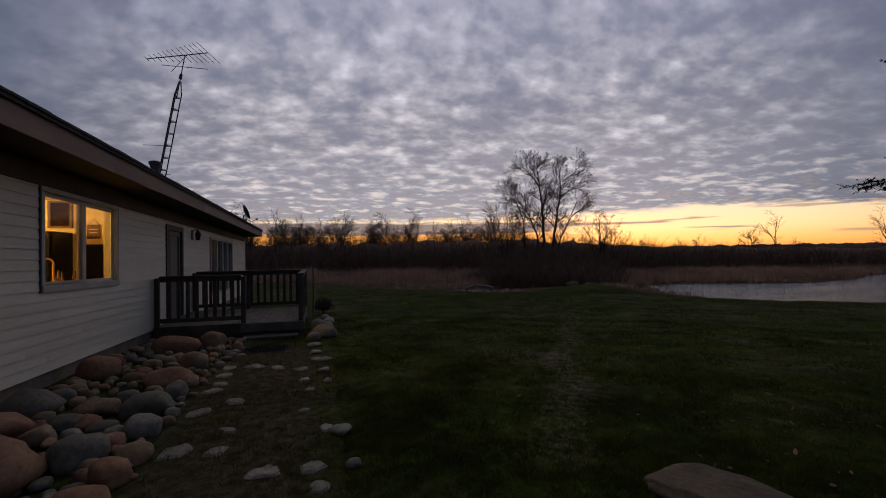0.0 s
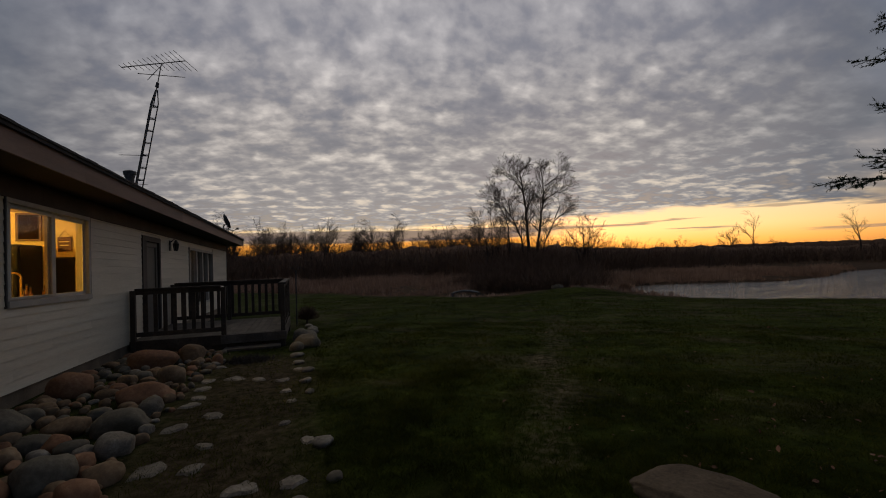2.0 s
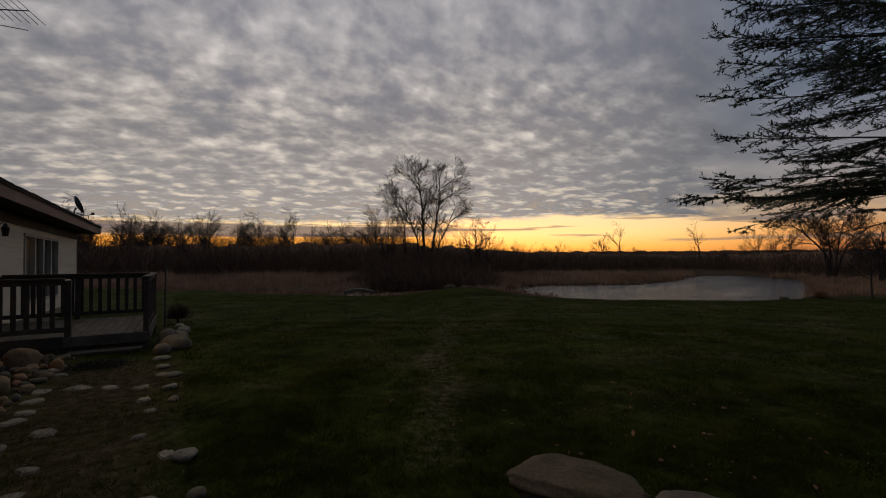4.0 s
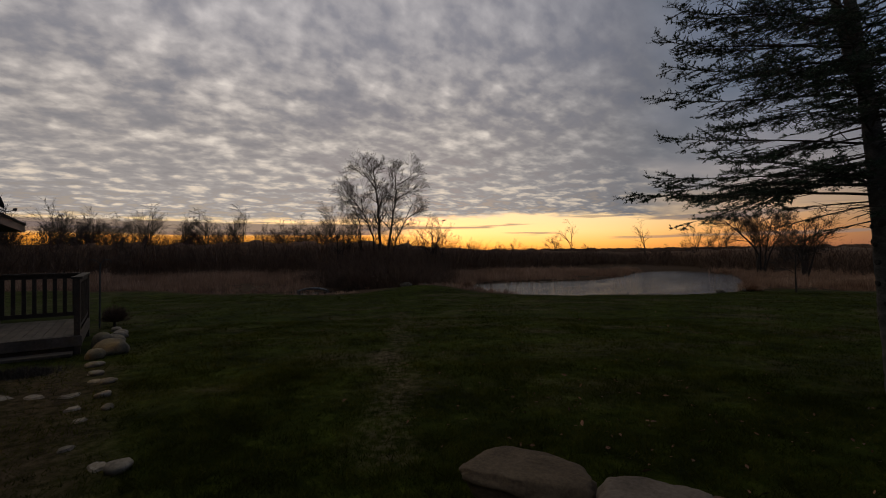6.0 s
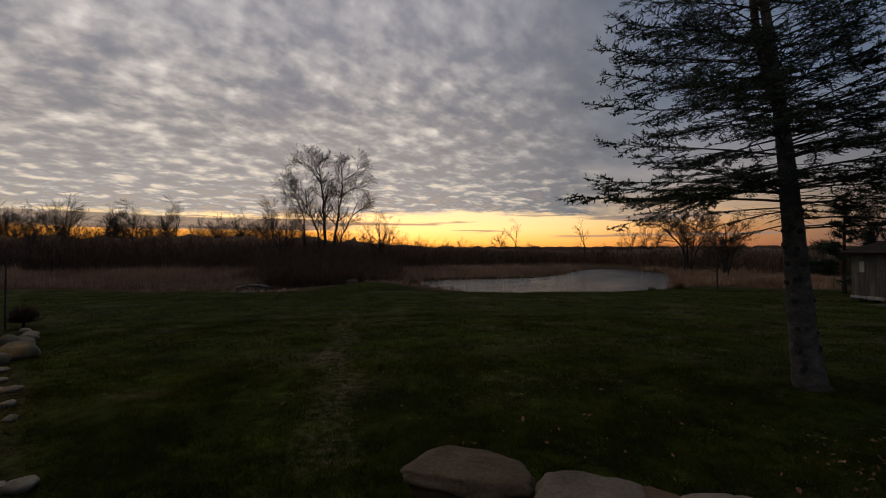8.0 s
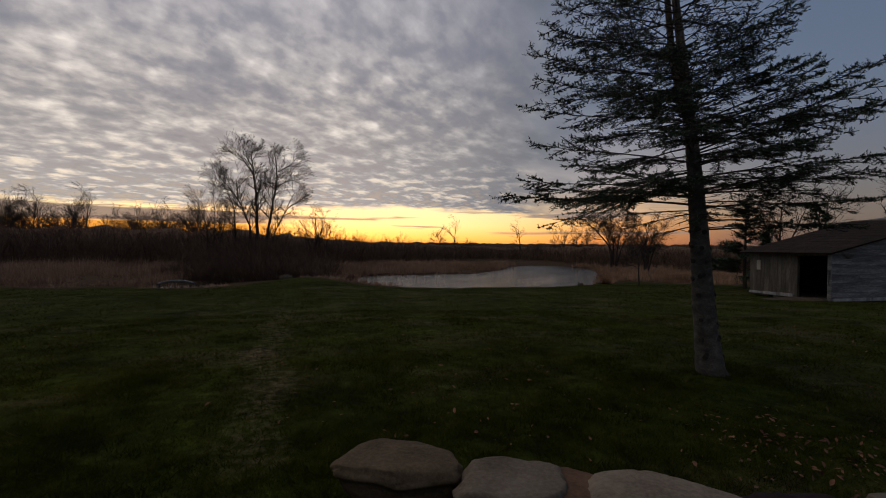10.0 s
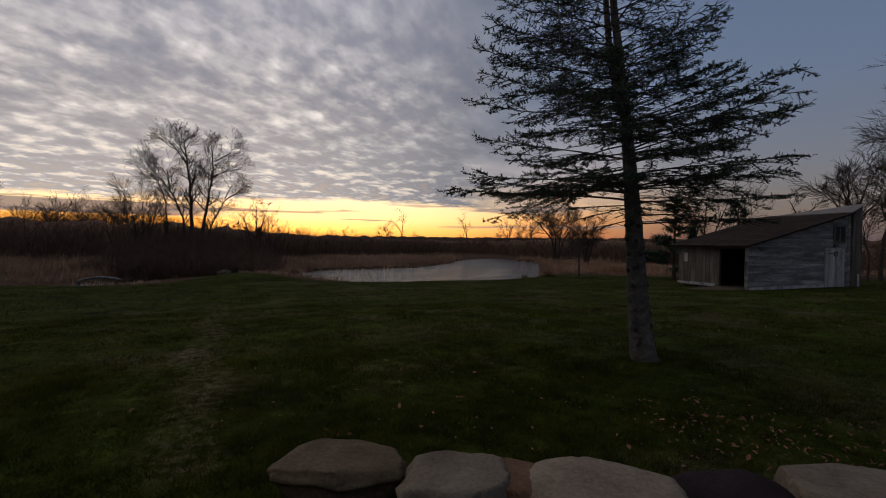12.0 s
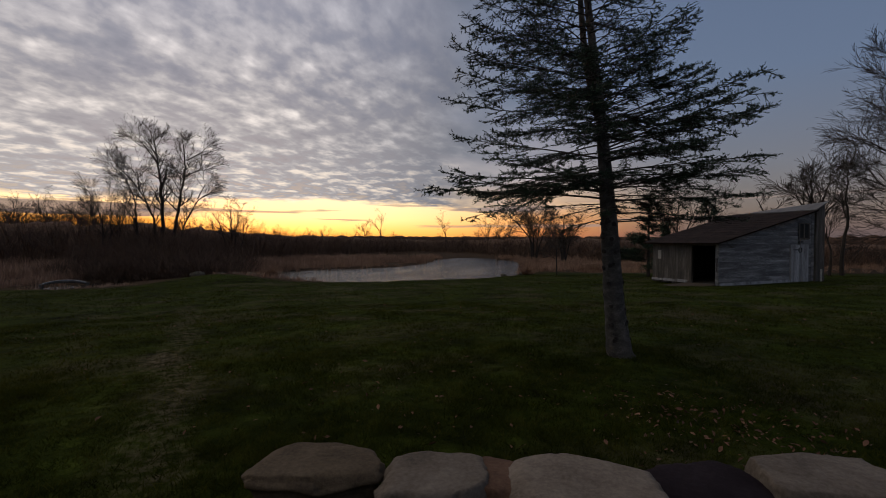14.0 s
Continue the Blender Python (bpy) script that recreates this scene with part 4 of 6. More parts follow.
# ---- shed ----
def build_shed():
    c = Vector((23.4, -0.35, 0))
    u = Vector((0.76, -0.65, 0)).normalized()      # along the gable side
    w = Vector((-u.y, u.x, 0))                     # along the low front
    g = -0.42
    sh = empty("shed", (c.x, c.y, g), "old low shed with peeling grey boards and sagging roof", "shed")
    L, D, zl, zr = 6.05, 3.8, 1.52, 3.02

    def P(a, b, z):
        return u * a + w * b + Vector((0, 0, z - g))

    def prism(a0, b0, a1, b1, z0, z1a, z1b=None):
        """An upright block between two plan corners; its top may slope along u."""
        z1b = z1a if z1b is None else z1b
        s = Shape()
        s.v = [tuple(p) for p in (P(a0, b0, z0), P(a1, b0, z0), P(a1, b1, z0), P(a0, b1, z0), P(a0, b0, z1a), P(a1, b0, z1b), P(a1, b1, z1b), P(a0, b1, z1a))]
        s.f = [(0, 3, 2, 1), (4, 5, 6, 7), (0, 1, 5, 4), (1, 2, 6, 5), (2, 3, 7, 6), (3, 0, 4, 7)]
        return s

    rng = random.Random(21)
    slope = lambda a: zl + (zr - zl) * a / L
    # gable side: horizontal boards
    side = part("side_wall", prism(0.05, 0.06, L - 0.05, 0.10, g, zl - 0.05, zr - 0.05), BARN_BROWN, sh)
    z = g + 0.02
    while z < zr - 0.22:
        z1 = z + 0.185
        foot = max(0.0, (z + 0.03 - zl) / (zr - zl) * L)          # where the roof line leaves this course
        head = max(0.0, (z1 + 0.012 - zl) / (zr - zl) * L)
        off, lift = rng.uniform(0, 0.006), rng.uniform(0, 0.003)
        if head > foot:
            part("board", prism(foot + 0.004, -off, head, 0.055, z + lift, z + lift + 0.012, z1 - 0.003), BARN_GREY, side)
        ends = [head, L]
        if head < 2.8 and rng.random() < 0.75:
            ends.insert(1, head + rng.uniform(1.2, (L - head) * 0.75))
        for p, q in zip(ends, ends[1:]):
            if q - p > 0.05:
                part("board", prism(p + 0.001, -off - rng.uniform(0, 0.004), q - 0.003, 0.055, z + lift, z1 - rng.uniform(0.001, 0.004)), BARN_GREY, side)
        z = z1
    # low front: upright boards with a gap for the doorway
    front = part("front_wall", prism(0.06, 1.72, 0.09, D, g + 0.02, zl - 0.06), BARN_BROWN, sh)
    b = 1.55
    while b < D - 0.02:
        b1 = min(b + rng.uniform(0.15, 0.24), D)
        part("board", prism(-rng.uniform(0, 0.015), b + 0.006, 0.055, b1 - 0.004, g + rng.uniform(-0.08, 0.05), zl - rng.uniform(0.01, 0.05)), BARN_BROWN, front)
        b = b1
    part("door_post", prism(-0.03, 0.0, 0.10, 0.16, g, zl - 0.02), BARN_GREY, sh)
    part("door_post", prism(-0.02, 1.42, 0.09, 1.54, g, zl - 0.02), BARN_BROWN, sh)
    part("lintel", prism(-0.02, 0.17, 0.08, 1.41, zl - 0.16, zl - 0.02), BARN_BROWN, sh)
    part("sign", prism(-0.03, 3.22, -0.018, 3.42, 0.68, 1.12), TRIM, sh, "small white sheet pinned to the boards")
    part("back_wall", prism(L - 0.06, 0.12, L, D, g, zr - 0.05), BARN_BROWN, sh)
    part("far_wall", prism(0.1, D - 0.06, L - 0.08, D, g, zl - 0.05, zr - 0.08), BARN_BROWN, sh)
    part("floor", prism(0.1, 0.11, L - 0.1, D - 0.08, g - 0.02, g + 0.04), BARN_BROWN, sh)
    part("corner_board", prism(L - 0.16, -0.03, L + 0.02, -0.014, g, zr - 0.06), BARN_GREY, sh)
    PALE_BOARD = material("pale_worn_boards", ((0.10, 0.10, 0.10), (0.24, 0.24, 0.245), (0.44, 0.44, 0.45)), 1.5, 0.92, 0.5, 16, stretch=(2.5, 2.5, 0.4))
    # plank door in the gable side, and its small window
    door = part("door", prism(4.42, -0.035, 5.66, -0.016, g + 0.03, 1.42), PALE_BOARD, sh, "closed plank door of pale grey boards")
    for k in range(6):
        a = 4.44 + k * 0.203
        part("board", prism(a, -0.062 - rng.uniform(0, 0.006), a + 0.19, -0.036, g + 0.05 + rng.uniform(0, 0.04), 1.40), PALE_BOARD, door)
    part("hinge", prism(4.58, -0.075, 5.0, -0.07, 1.15, 1.2), DARK_METAL, door)
    shoe = [P(5.04 + 0.10 * math.sin(t), -0.078, 1.17 - 0.12 * math.cos(t)) for t in np.linspace(-2.5, 2.5, 11)]
    part("horseshoe", Shape().tube(shoe, [0.022] * 11, 6), DARK_METAL, door, "rusty horseshoe nailed to the door")
    for sgn in (-1, 1):
        part("antler", Shape().tube([P(0.72, -0.03, 1.30), P(0.72 + 0.14 * sgn, -0.07, 1.38), P(0.72 + 0.27 * sgn, -0.09, 1.46)], [0.03, 0.022, 0.008], 6), BARN_BROWN, sh, "small antler hung on the boards")
    part("bracket", prism(4.98, -0.10, 5.2, -0.036, 1.50, 1.60), DARK_METAL, sh)
    part("sill_board", prism(0.02, -0.075, 4.36, -0.02, g + 0.015, g + 0.13, g + 0.20), PALE_BOARD, sh, "pale rotten sill board along the ground")
    for k in range(3):
        part("sill_board", prism(-0.06 - 0.01 * k, 1.62 + k * 0.74, -0.018, 2.30 + k * 0.74, g + 0.02, g + 0.16 - 0.02 * k), PALE_BOARD, sh, "pale rotten sill board along the ground")
    part("lock_box", prism(-0.07, 0.03, -0.032, 0.13, 0.62, 0.82), DARK_METAL, sh)
    part("chain", Shape().tube([P(-0.05, 0.08, 0.62), P(-0.06, 0.10, 0.40), P(-0.05, 0.06, 0.22)], [0.018, 0.018, 0.014], 6), DARK_METAL, sh)
    win = part("window", prism(5.02, -0.04, 5.66, -0.018, 1.72, 2.42), BLACK, sh, "small dark broken window")
    for a0, a1, z0, z1 in ((4.96, 5.04, 1.68, 2.46), (5.64, 5.72, 1.68, 2.46), (5.04, 5.64, 2.40, 2.46), (5.04, 5.64, 1.66, 1.74), (5.30, 5.37, 1.74, 2.40)):
        part("frame", prism(a0, -0.06, a1, -0.041, z0, z1), BARN_BROWN, win)
    # roof sheet with rolled courses
    def roof_slab(a0, a1, lift0, lift1, b0, b1, th):
        s = Shape()
        for lo in (0, th):
            s.v += [tuple(P(a, b, slope(a) + l + lo)) for a, b, l in ((a0, b0, lift0), (a1, b0, lift1), (a1, b1, lift1), (a0, b1, lift0))]
        s.f = [(0, 3, 2, 1), (4, 5, 6, 7), (0, 1, 5, 4), (1, 2, 6, 5), (2, 3, 7, 6), (3, 0, 4, 7)]
        return s
    roof = part("roof", roof_slab(-0.32, L + 0.05, -0.01, -0.01, -0.2, D + 0.3, 0.05), RUST_SHINGLE, sh)
    n = 13
    for k in range(n):
        a0 = -0.34 + k * (L + 0.38) / n
        for m in range(3):
            b0 = -0.215 + m * (D + 0.53) / 3
            part("roofing_sheet", roof_slab(a0, a0 + (L + 0.38) / n + 0.05, 0.047 + rng.uniform(0, 0.003), 0.045, b0, b0 + (D + 0.53) / 3 - 0.006, 0.012), RUST_SHINGLE, roof)
    METAL = material("pale_sheet_metal", ((0.078, 0.0728, 0.0683), (0.124, 0.117, 0.111), (0.176, 0.166, 0.156)), 1.5, 0.6, 0.2)
    up = Shape()
    up.v = [tuple(p) for p in (P(L - 0.15, -0.2, zr + 0.08), P(L - 0.15, D + 0.9, zr + 0.02), P(L + 1.1, D + 0.9, zr + 0.12), P(L + 0.75, -0.2, zr + 0.50),
                               P(L - 0.15, -0.2, zr + 0.04), P(L - 0.15, D + 0.9, zr - 0.02), P(L + 1.1, D + 0.9, zr + 0.08), P(L + 0.75, -0.2, zr + 0.46))]
    up.f = [(0, 3, 2, 1), (4, 5, 6, 7), (0, 1, 5, 4), (1, 2, 6, 5), (2, 3, 7, 6), (3, 0, 4, 7)]
    part("upper_roof", up, METAL, sh, "pale sheet-metal upper roof")
    part("upper_wall", prism(L + 0.03, -0.12, L + 0.62, 0.0, g, zr + 0.05, zr + 0.36), BARN_BROWN, sh)
    pipe = empty("white_pipe", tuple(c + u * (L + 0.12) - w * 0.3 + Vector((0, 0, g))), "short white pipe standing by the shed corner", "pipe")
    part("tube", Shape().tube([(0, 0, -0.05), (0, 0, 0.62)], [0.035, 0.035], 10), TRIM, pipe)
    part("cap", Shape().tube([(0, 0, 0.621), (0, 0, 0.66)], [0.042, 0.042], 10), TRIM, pipe)
    ramp = empty("plank_ramp", tuple(c + w * 0.85 - u * 0.75 + Vector((0, 0, g - 0.03))), "loose dark plank ramp at the shed doorway", "ramp")
    for k in range(5):
        s = Shape()
        b0 = -0.75 + k * 0.3
        s.bar(u * -0.85 + w * (b0 + 0.20) + Vector((0, 0, -0.02)), u * 0.66 + w * (b0 + 0.10 + rng.uniform(-0.04, 0.04)) + Vector((0, 0, 0.07)), 0.27, 0.04)
        part("plank", s, DECKWOOD, ramp)
    return sh


build_shed()


# ---- stones ----
def rock_mesh(name, mat, seed, size, flat=0.0, rough=0.16, level=3, facets=6, undercut=0.0):
    rng = random.Random(int(seed * 1000))
    cuts = []
    for _ in range(facets):
        n = Vector((rng.gauss(0, 1), rng.gauss(0, 1), rng.gauss(0, 0.8))).normalized()
        cuts.append((n, rng.uniform(0.70, 0.98) if level < 4 else rng.uniform(0.86, 1.08)))
    bm = bmesh.new()
    bmesh.ops.create_icosphere(bm, subdivisions=level, radius=1.0)
    o = Vector((seed * 3.7, seed * 1.3, seed * 2.1))
    for v in bm.verts:
        n = v.co.normalized()
        k = 1 + rough * 1.5 * noise.noise(n * 0.9 + o) + rough * 0.6 * noise.noise(n * 2.3 + o) + rough * 0.16 * noise.noise(n * 7 + o)
        sq = 1.0 / max(abs(n.x), abs(n.y), abs(n.z)) ** (0.52 if level > 3 else 0.16)           # boulders are a little blocky
        p = n * k * sq
        for cn, cd in cuts:
            over = p.dot(cn) - cd
            if over > 0:
                p -= cn * over * 0.8
        p += n * rough * 0.13 * noise.noise(n * 5 + o)
        if flat and p.z > 1 - flat:
            p.z = 1 - flat + (p.z - 1 + flat) * 0.25
        if undercut:
            k = max(0.0, min(1.0, (0.30 + 0.22 * noise.noise(n * 1.8 + o) - p.z) / 0.10))
            p.x *= 1 - undercut * k
            p.y *= 1 - undercut * k
        crease = abs(noise.noise(n * 1.6 + o * 0.7))
        if level > 3 and crease < 0.035:
            p *= 1 - 0.05 * (1 - crease / 0.035)
        v.co = Vector((p.x * size[0], p.y * size[1], p.z * size[2]))
    for f in bm.faces:
        f.smooth = True
    me = bpy.data.meshes.new(name)
    bm.to_mesh(me)
    bm.free()
    me.materials.append(mat)
    return me


def place_rock(name, x, y, size, yaw, mat, seed, label, group, sink=0.25, flat=0.0, rough=0.16, tilt=0.0, z=None, level=3, facets=6, undercut=0.0):
    ob = new(name, rock_mesh(name, mat, seed, size, flat, rough, level, facets, undercut))
    zz = (gz(x, y) if z is None else z) + size[2] * (1 - 2 * sink) 
    ob.matrix_world = pose(x, y, zz, tilt, tilt * 0.4, yaw)
    return tagged(ob, label, "boulder" if size[0] > 0.3 else "stone", group)


BOULDER_PALE = material("pale_pinkish_boulder", ((0.0675, 0.054, 0.0423), (0.131, 0.106, 0.0855), (0.194, 0.162, 0.135)), 2.4, 0.9, 0.7, 38, spec=0.2)
BOULDER_TAN = material("tan_lichened_boulder", ((0.0378, 0.027, 0.0162), (0.081, 0.0594, 0.0387), (0.131, 0.101, 0.0684)), 2.6, 0.9, 0.7, 38, spec=0.2)
BOULDER_RED = material("reddish_boulder", ((0.05, 0.026, 0.016), (0.10, 0.056, 0.037), (0.155, 0.095, 0.066)), 2.6, 0.9, 0.7, 38, spec=0.2)
BOULDER_GREY = material("grey_brown_boulder", ((0.038, 0.031, 0.022), (0.076, 0.064, 0.050), (0.13, 0.112, 0.092)), 2.6, 0.9, 0.7, 38, spec=0.2)


def build_boulders():
    rows = [  # x, y, half sizes, yaw, stone, seed
        (2.20, 2.09, (0.42, 0.27, 0.200), -58, BOULDER_TAN, 1.0, "large tan boulder with a dark undercut edging the lawn", 0.35),
        (2.38, 1.36, (0.35, 0.28, 0.212), -64, BOULDER_PALE, 2.6, "rounded pale boulder with a creased face", 0.2),
        (2.66, 0.66, (0.48, 0.31, 0.22), -80, BOULDER_PALE, 3.2, "long pale pinkish boulder edging the lawn", 0.2),
        (3.06, 0.00, (0.42, 0.36, 0.185), -40, STONE_DARK, 4.4, "dark purple boulder between pale ones", 0.15),
        (3.46, -0.54, (0.47, 0.30, 0.235), -62, BOULDER_PALE, 5.1, "angular grey boulder edging the lawn", 0.3),
        (2.62, 1.03, (0.26, 0.20, 0.19), -70, BOULDER_RED, 7.7, "reddish boulder wedged between two pale ones", 0.2),
        (3.62, -0.50, (0.17, 0.13, 0.16), -30, BOULDER_PALE, 8.4, "small broken pale stone leaning on a larger boulder", 0.3),
        (3.86, -1.30, (0.42, 0.34, 0.24), -55, BOULDER_TAN, 6.3, "tan boulder at the end of the row", 0.2),
    ]
    for x, y, size, yaw, mat, seed, label, flat in rows:
        place_rock("boulder", x, y, (size[0] * 0.96, size[1] * 0.96, size[2] * 0.95), yaw, mat, seed, label, "boulders edging the lawn", 0.14, flat, 0.16, 0, None, 5, 9, 0.13 if flat > 0.25 else 0.06)


build_boulders()


def build_rock_bed():
    rng = random.Random(12)
    placed = []
    kinds = {"r": (STONE_RED, "reddish"), "t": (STONE_TAN, "tan"), "g": (STONE_GREY, "grey"), "p": (STONE_PALE, "pale")}
    big = [(-2.42, 3.78, .58, .40, .30, "r", 25), (-2.92, 5.55, .31, .27, .25, "g", 20), (-2.83, 4.86, .33, .25, .20, "r", 10), (-2.94, 7.08, .30, .27, .25, "r", 60), (-2.47, 8.75, .46, .30, .24, "r", 5),
           (-1.95, 9.15, .27, .24, .26, "t", 70), (-1.82, 7.35, .24, .2, .18, "t", 20), (-1.88, 6.38, .37, .22, .17, "r", 12), (-1.64, 5.8, .16, .15, .15, "p", 0), (-1.76, 5.32, .31, .22, .17, "g", -8),
           (-1.60, 4.70, .19, .17, .15, "p", 30), (-1.76, 4.46, .15, .12, .1, "r", 0), (-1.47, 4.12, .16, .14, .12, "t", 35), (-1.49, 3.74, .18, .16, .14, "r", 0), (-1.88, 4.16, .25, .23, .19, "g", 40),
           (-2.82, 5.95, .19, .16, .13, "g", 0), (-2.26, 5.43, .28, .17, .14, "t", -20), (-2.33, 5.05, .18, .14, .11, "g", 15), (-2.40, 7.41, .15, .13, .12, "t", 0), (-1.52, 3.42, .21, .16, .11, "r", 10),
           (-1.64, 3.28, .11, .1, .08, "t", 0), (-1.45, 8.6, .11, .11, .14, "r", 0), (-1.97, 4.82, .16, .13, .1, "g", 50), (-2.42, 4.74, .17, .15, .12, "t", 0), (-2.87, 6.35, .16, .13, .1, "t", 25),
           (-2.16, 5.0, .13, .12, .1, "r", 0), (-2.39, 6.77, .17, .12, .09, "t", 0), (-2.5, 2.9, .4, .3, .22, "g", 0), (-1.85, 2.75, .28, .24, .17, "t", 0)]
    for i, (x, y, a, b, c, k, yaw) in enumerate(big):
        mat, word = kinds[k]
        a, b, c = a * 0.84, b * 0.84, c * 0.84
        place_rock("fieldstone", x, y, (a, b, c), yaw, mat, 10 + i * 1.7, f"large {word} rounded fieldstone lying against the house", "stones along the house", 0.22, 0, 0.17, rng.uniform(-8, 8))
        placed.append((x, y, max(a, b) * 0.8))
    n = 0
    for _ in range(9000):
        if n >= 300:
            break
        y = rng.uniform(2.2, 10.1)
        right = np.interp(y, [2, 4.5, 6, 7.2, 8.4, 9.6, 10.1], [-1.30, -1.38, -1.45, -1.5, -1.42, -1.40, -1.45])
        x = rng.uniform(-3.22, right)
        a = rng.uniform(0.04, 0.125) * (0.75 if x > right - 0.35 else 1.0)
        if all((x - u) ** 2 + (y - v) ** 2 > (0.76 * (a + r)) ** 2 for u, v, r in placed):
            mat, word = kinds[rng.choice("rttggttrpg")]
            place_rock("fieldstone", x, y, (a, a * rng.uniform(0.65, 0.95), a * rng.uniform(0.55, 0.8)), rng.uniform(0, 180), mat, 60 + n * 0.83, f"{word} rounded fieldstone in the bed along the house", "stones along the house", 0.2, 0, 0.16, rng.uniform(-10, 10))
            placed.append((x, y, a))
            n += 1
    # pale stones at the corner of the deck and along its side
    for i, (x, y, a, b, c, k) in enumerate([(0.02, 10.0, .27, .22, .18, "g"), (-0.20, 9.62, .15, .13, .11, "g"), (-0.10, 10.5, .2, .18, .2, "g"), (0.05, 11.3, .24, .18, .12, "g"), (0.1, 12.3, .2, .14, .09, "p"), (-0.16, 8.85, .13, .09, .05, "p"),
                                           (0.16, 13.1, .18, .12, .08, "p"), (0.06, 14.0, .16, .12, .08, "p"), (-0.12, 8.1, .10, .08, .04, "p"), (0.02, 7.4, .11, .08, .04, "p"), (0.0, 6.6, .09, .07, .04, "p"), (0.05, 6.0, .08, .06, .03, "g"), (0.16, 4.2, .10, .09, .05, "p"), (0.22, 3.5, .06, .06, .04, "g")]):
        mat, word = kinds[k]
        place_rock("fieldstone", x, y, (a, b, c), i * 40, mat, 200 + i, f"{word} smooth stone beside the deck steps and path", "stones beside the path", 0.2, 0, 0.14)


build_rock_bed()


def build_flagstones():
    rng = random.Random(31)
    spots = [(-1.20, 4.2, .17), (-.87, 4.1, .11), (-1.25, 5.17, .14), (-.96, 5.47, .13), (-1.26, 6.26, .10), (-.43, 3.61, .13), (-.09, 3.59, .13), (-.86, 4.56, .09), (-1.0, 7.25, .16), (-.65, 7.06, .12), (-.31, 6.85, .12),
             (-1.35, 7.22, .13), (-1.31, 6.73, .12), (-.24, 6.18, .10), (-.16, 5.67, .07), (-.04, 3.26, .09), (-1.29, 5.96, .11), (-1.37, 8.3, .11), (-.15, 8.2, .12), (-.1, 7.6, .10), (-1.0, 3.2, .16), (-.6, 2.9, .15), (-.2, 4.9, .07), (.02, 4.35, .08)]
    for i, (x, y, r) in enumerate(spots):
        n = rng.randint(9, 13)
        r *= 1.1
        pts = [(r * rng.uniform(0.6, 1.12) * math.cos(2 * math.pi * k / n), r * 0.8 * rng.uniform(0.6, 1.12) * math.sin(2 * math.pi * k / n)) for k in range(n)]
        s = Shape()
        top, edge = 0.014, -0.004
        s.v = [(px, py, -0.04) for px, py in pts] + [(px, py, edge) for px, py in pts] + [(px * 0.8, py * 0.8, top + rng.uniform(-0.003, 0.003)) for px, py in pts]
        for lo in (0, n):
            s.f += [(lo + k, lo + (k + 1) % n, lo + n + (k + 1) % n, lo + n + k) for k in range(n)]
        s.f.append(tuple(range(2 * n, 3 * n)))
        ob = part("flagstone", s, STONE_PALE)
        ob.matrix_world = pose(x, y, gz(x, y) + 0.005, rng.uniform(-2, 2), rng.uniform(-2, 2), rng.uniform(0, 360))
        tagged(ob, "pale flat stepping stone sunk in thin grass", "stepping stone", "stepping stones to the deck")


build_flagstones()


# ---- bare trees ----
def strips(rng, base, tip, width, bend):
    """Thin two-piece blades from base to tip; arrays in, vertices and quads out."""
    n = len(base)
    side = rng.normal(size=(n, 3)) * (1, 1, 0.1)
    side -= (side * (tip - base)).sum(1, keepdims=True) * (tip - base) / ((tip - base) ** 2).sum(1, keepdims=True)
    side /= np.linalg.norm(side, axis=1, keepdims=True)
    mid = (base + tip) / 2 + rng.normal(size=(n, 3)) * bend * np.linalg.norm(tip - base, axis=1, keepdims=True)
    w = np.asarray(width).reshape(-1, 1) * np.ones((n, 1))
    v = np.stack([base - side * w / 2, base + side * w / 2, mid - side * w * 0.35, mid + side * w * 0.35, tip - side * w * 0.1, tip + side * w * 0.1], 1).reshape(-1, 3)
    k = np.arange(n)[:, None] * 6
    f = np.concatenate([k + np.array([[0, 1, 3, 2]]), k + np.array([[2, 3, 5, 4]])])
    return v, f


def grow(shape, rng, p, d, length, r0, r1, segs, wander, sides, rise=0.0):
    """One limb; returns its points, directions and radii."""
    pts, dirs, rad = [p.copy()], [d.copy()], [r0]
    for k in range(segs):
        d = (d + Vector((rng.gauss(0, wander), rng.gauss(0, wander), rng.gauss(0, wander) + rise))).normalized()
        p = p + d * (length / segs)
        pts.append(p.copy())
        dirs.append(d.copy())
        rad.append(r0 + (r1 - r0) * (k + 1) / segs)
    shape.tube(pts, rad, sides, cap=False)
    return pts, dirs, rad


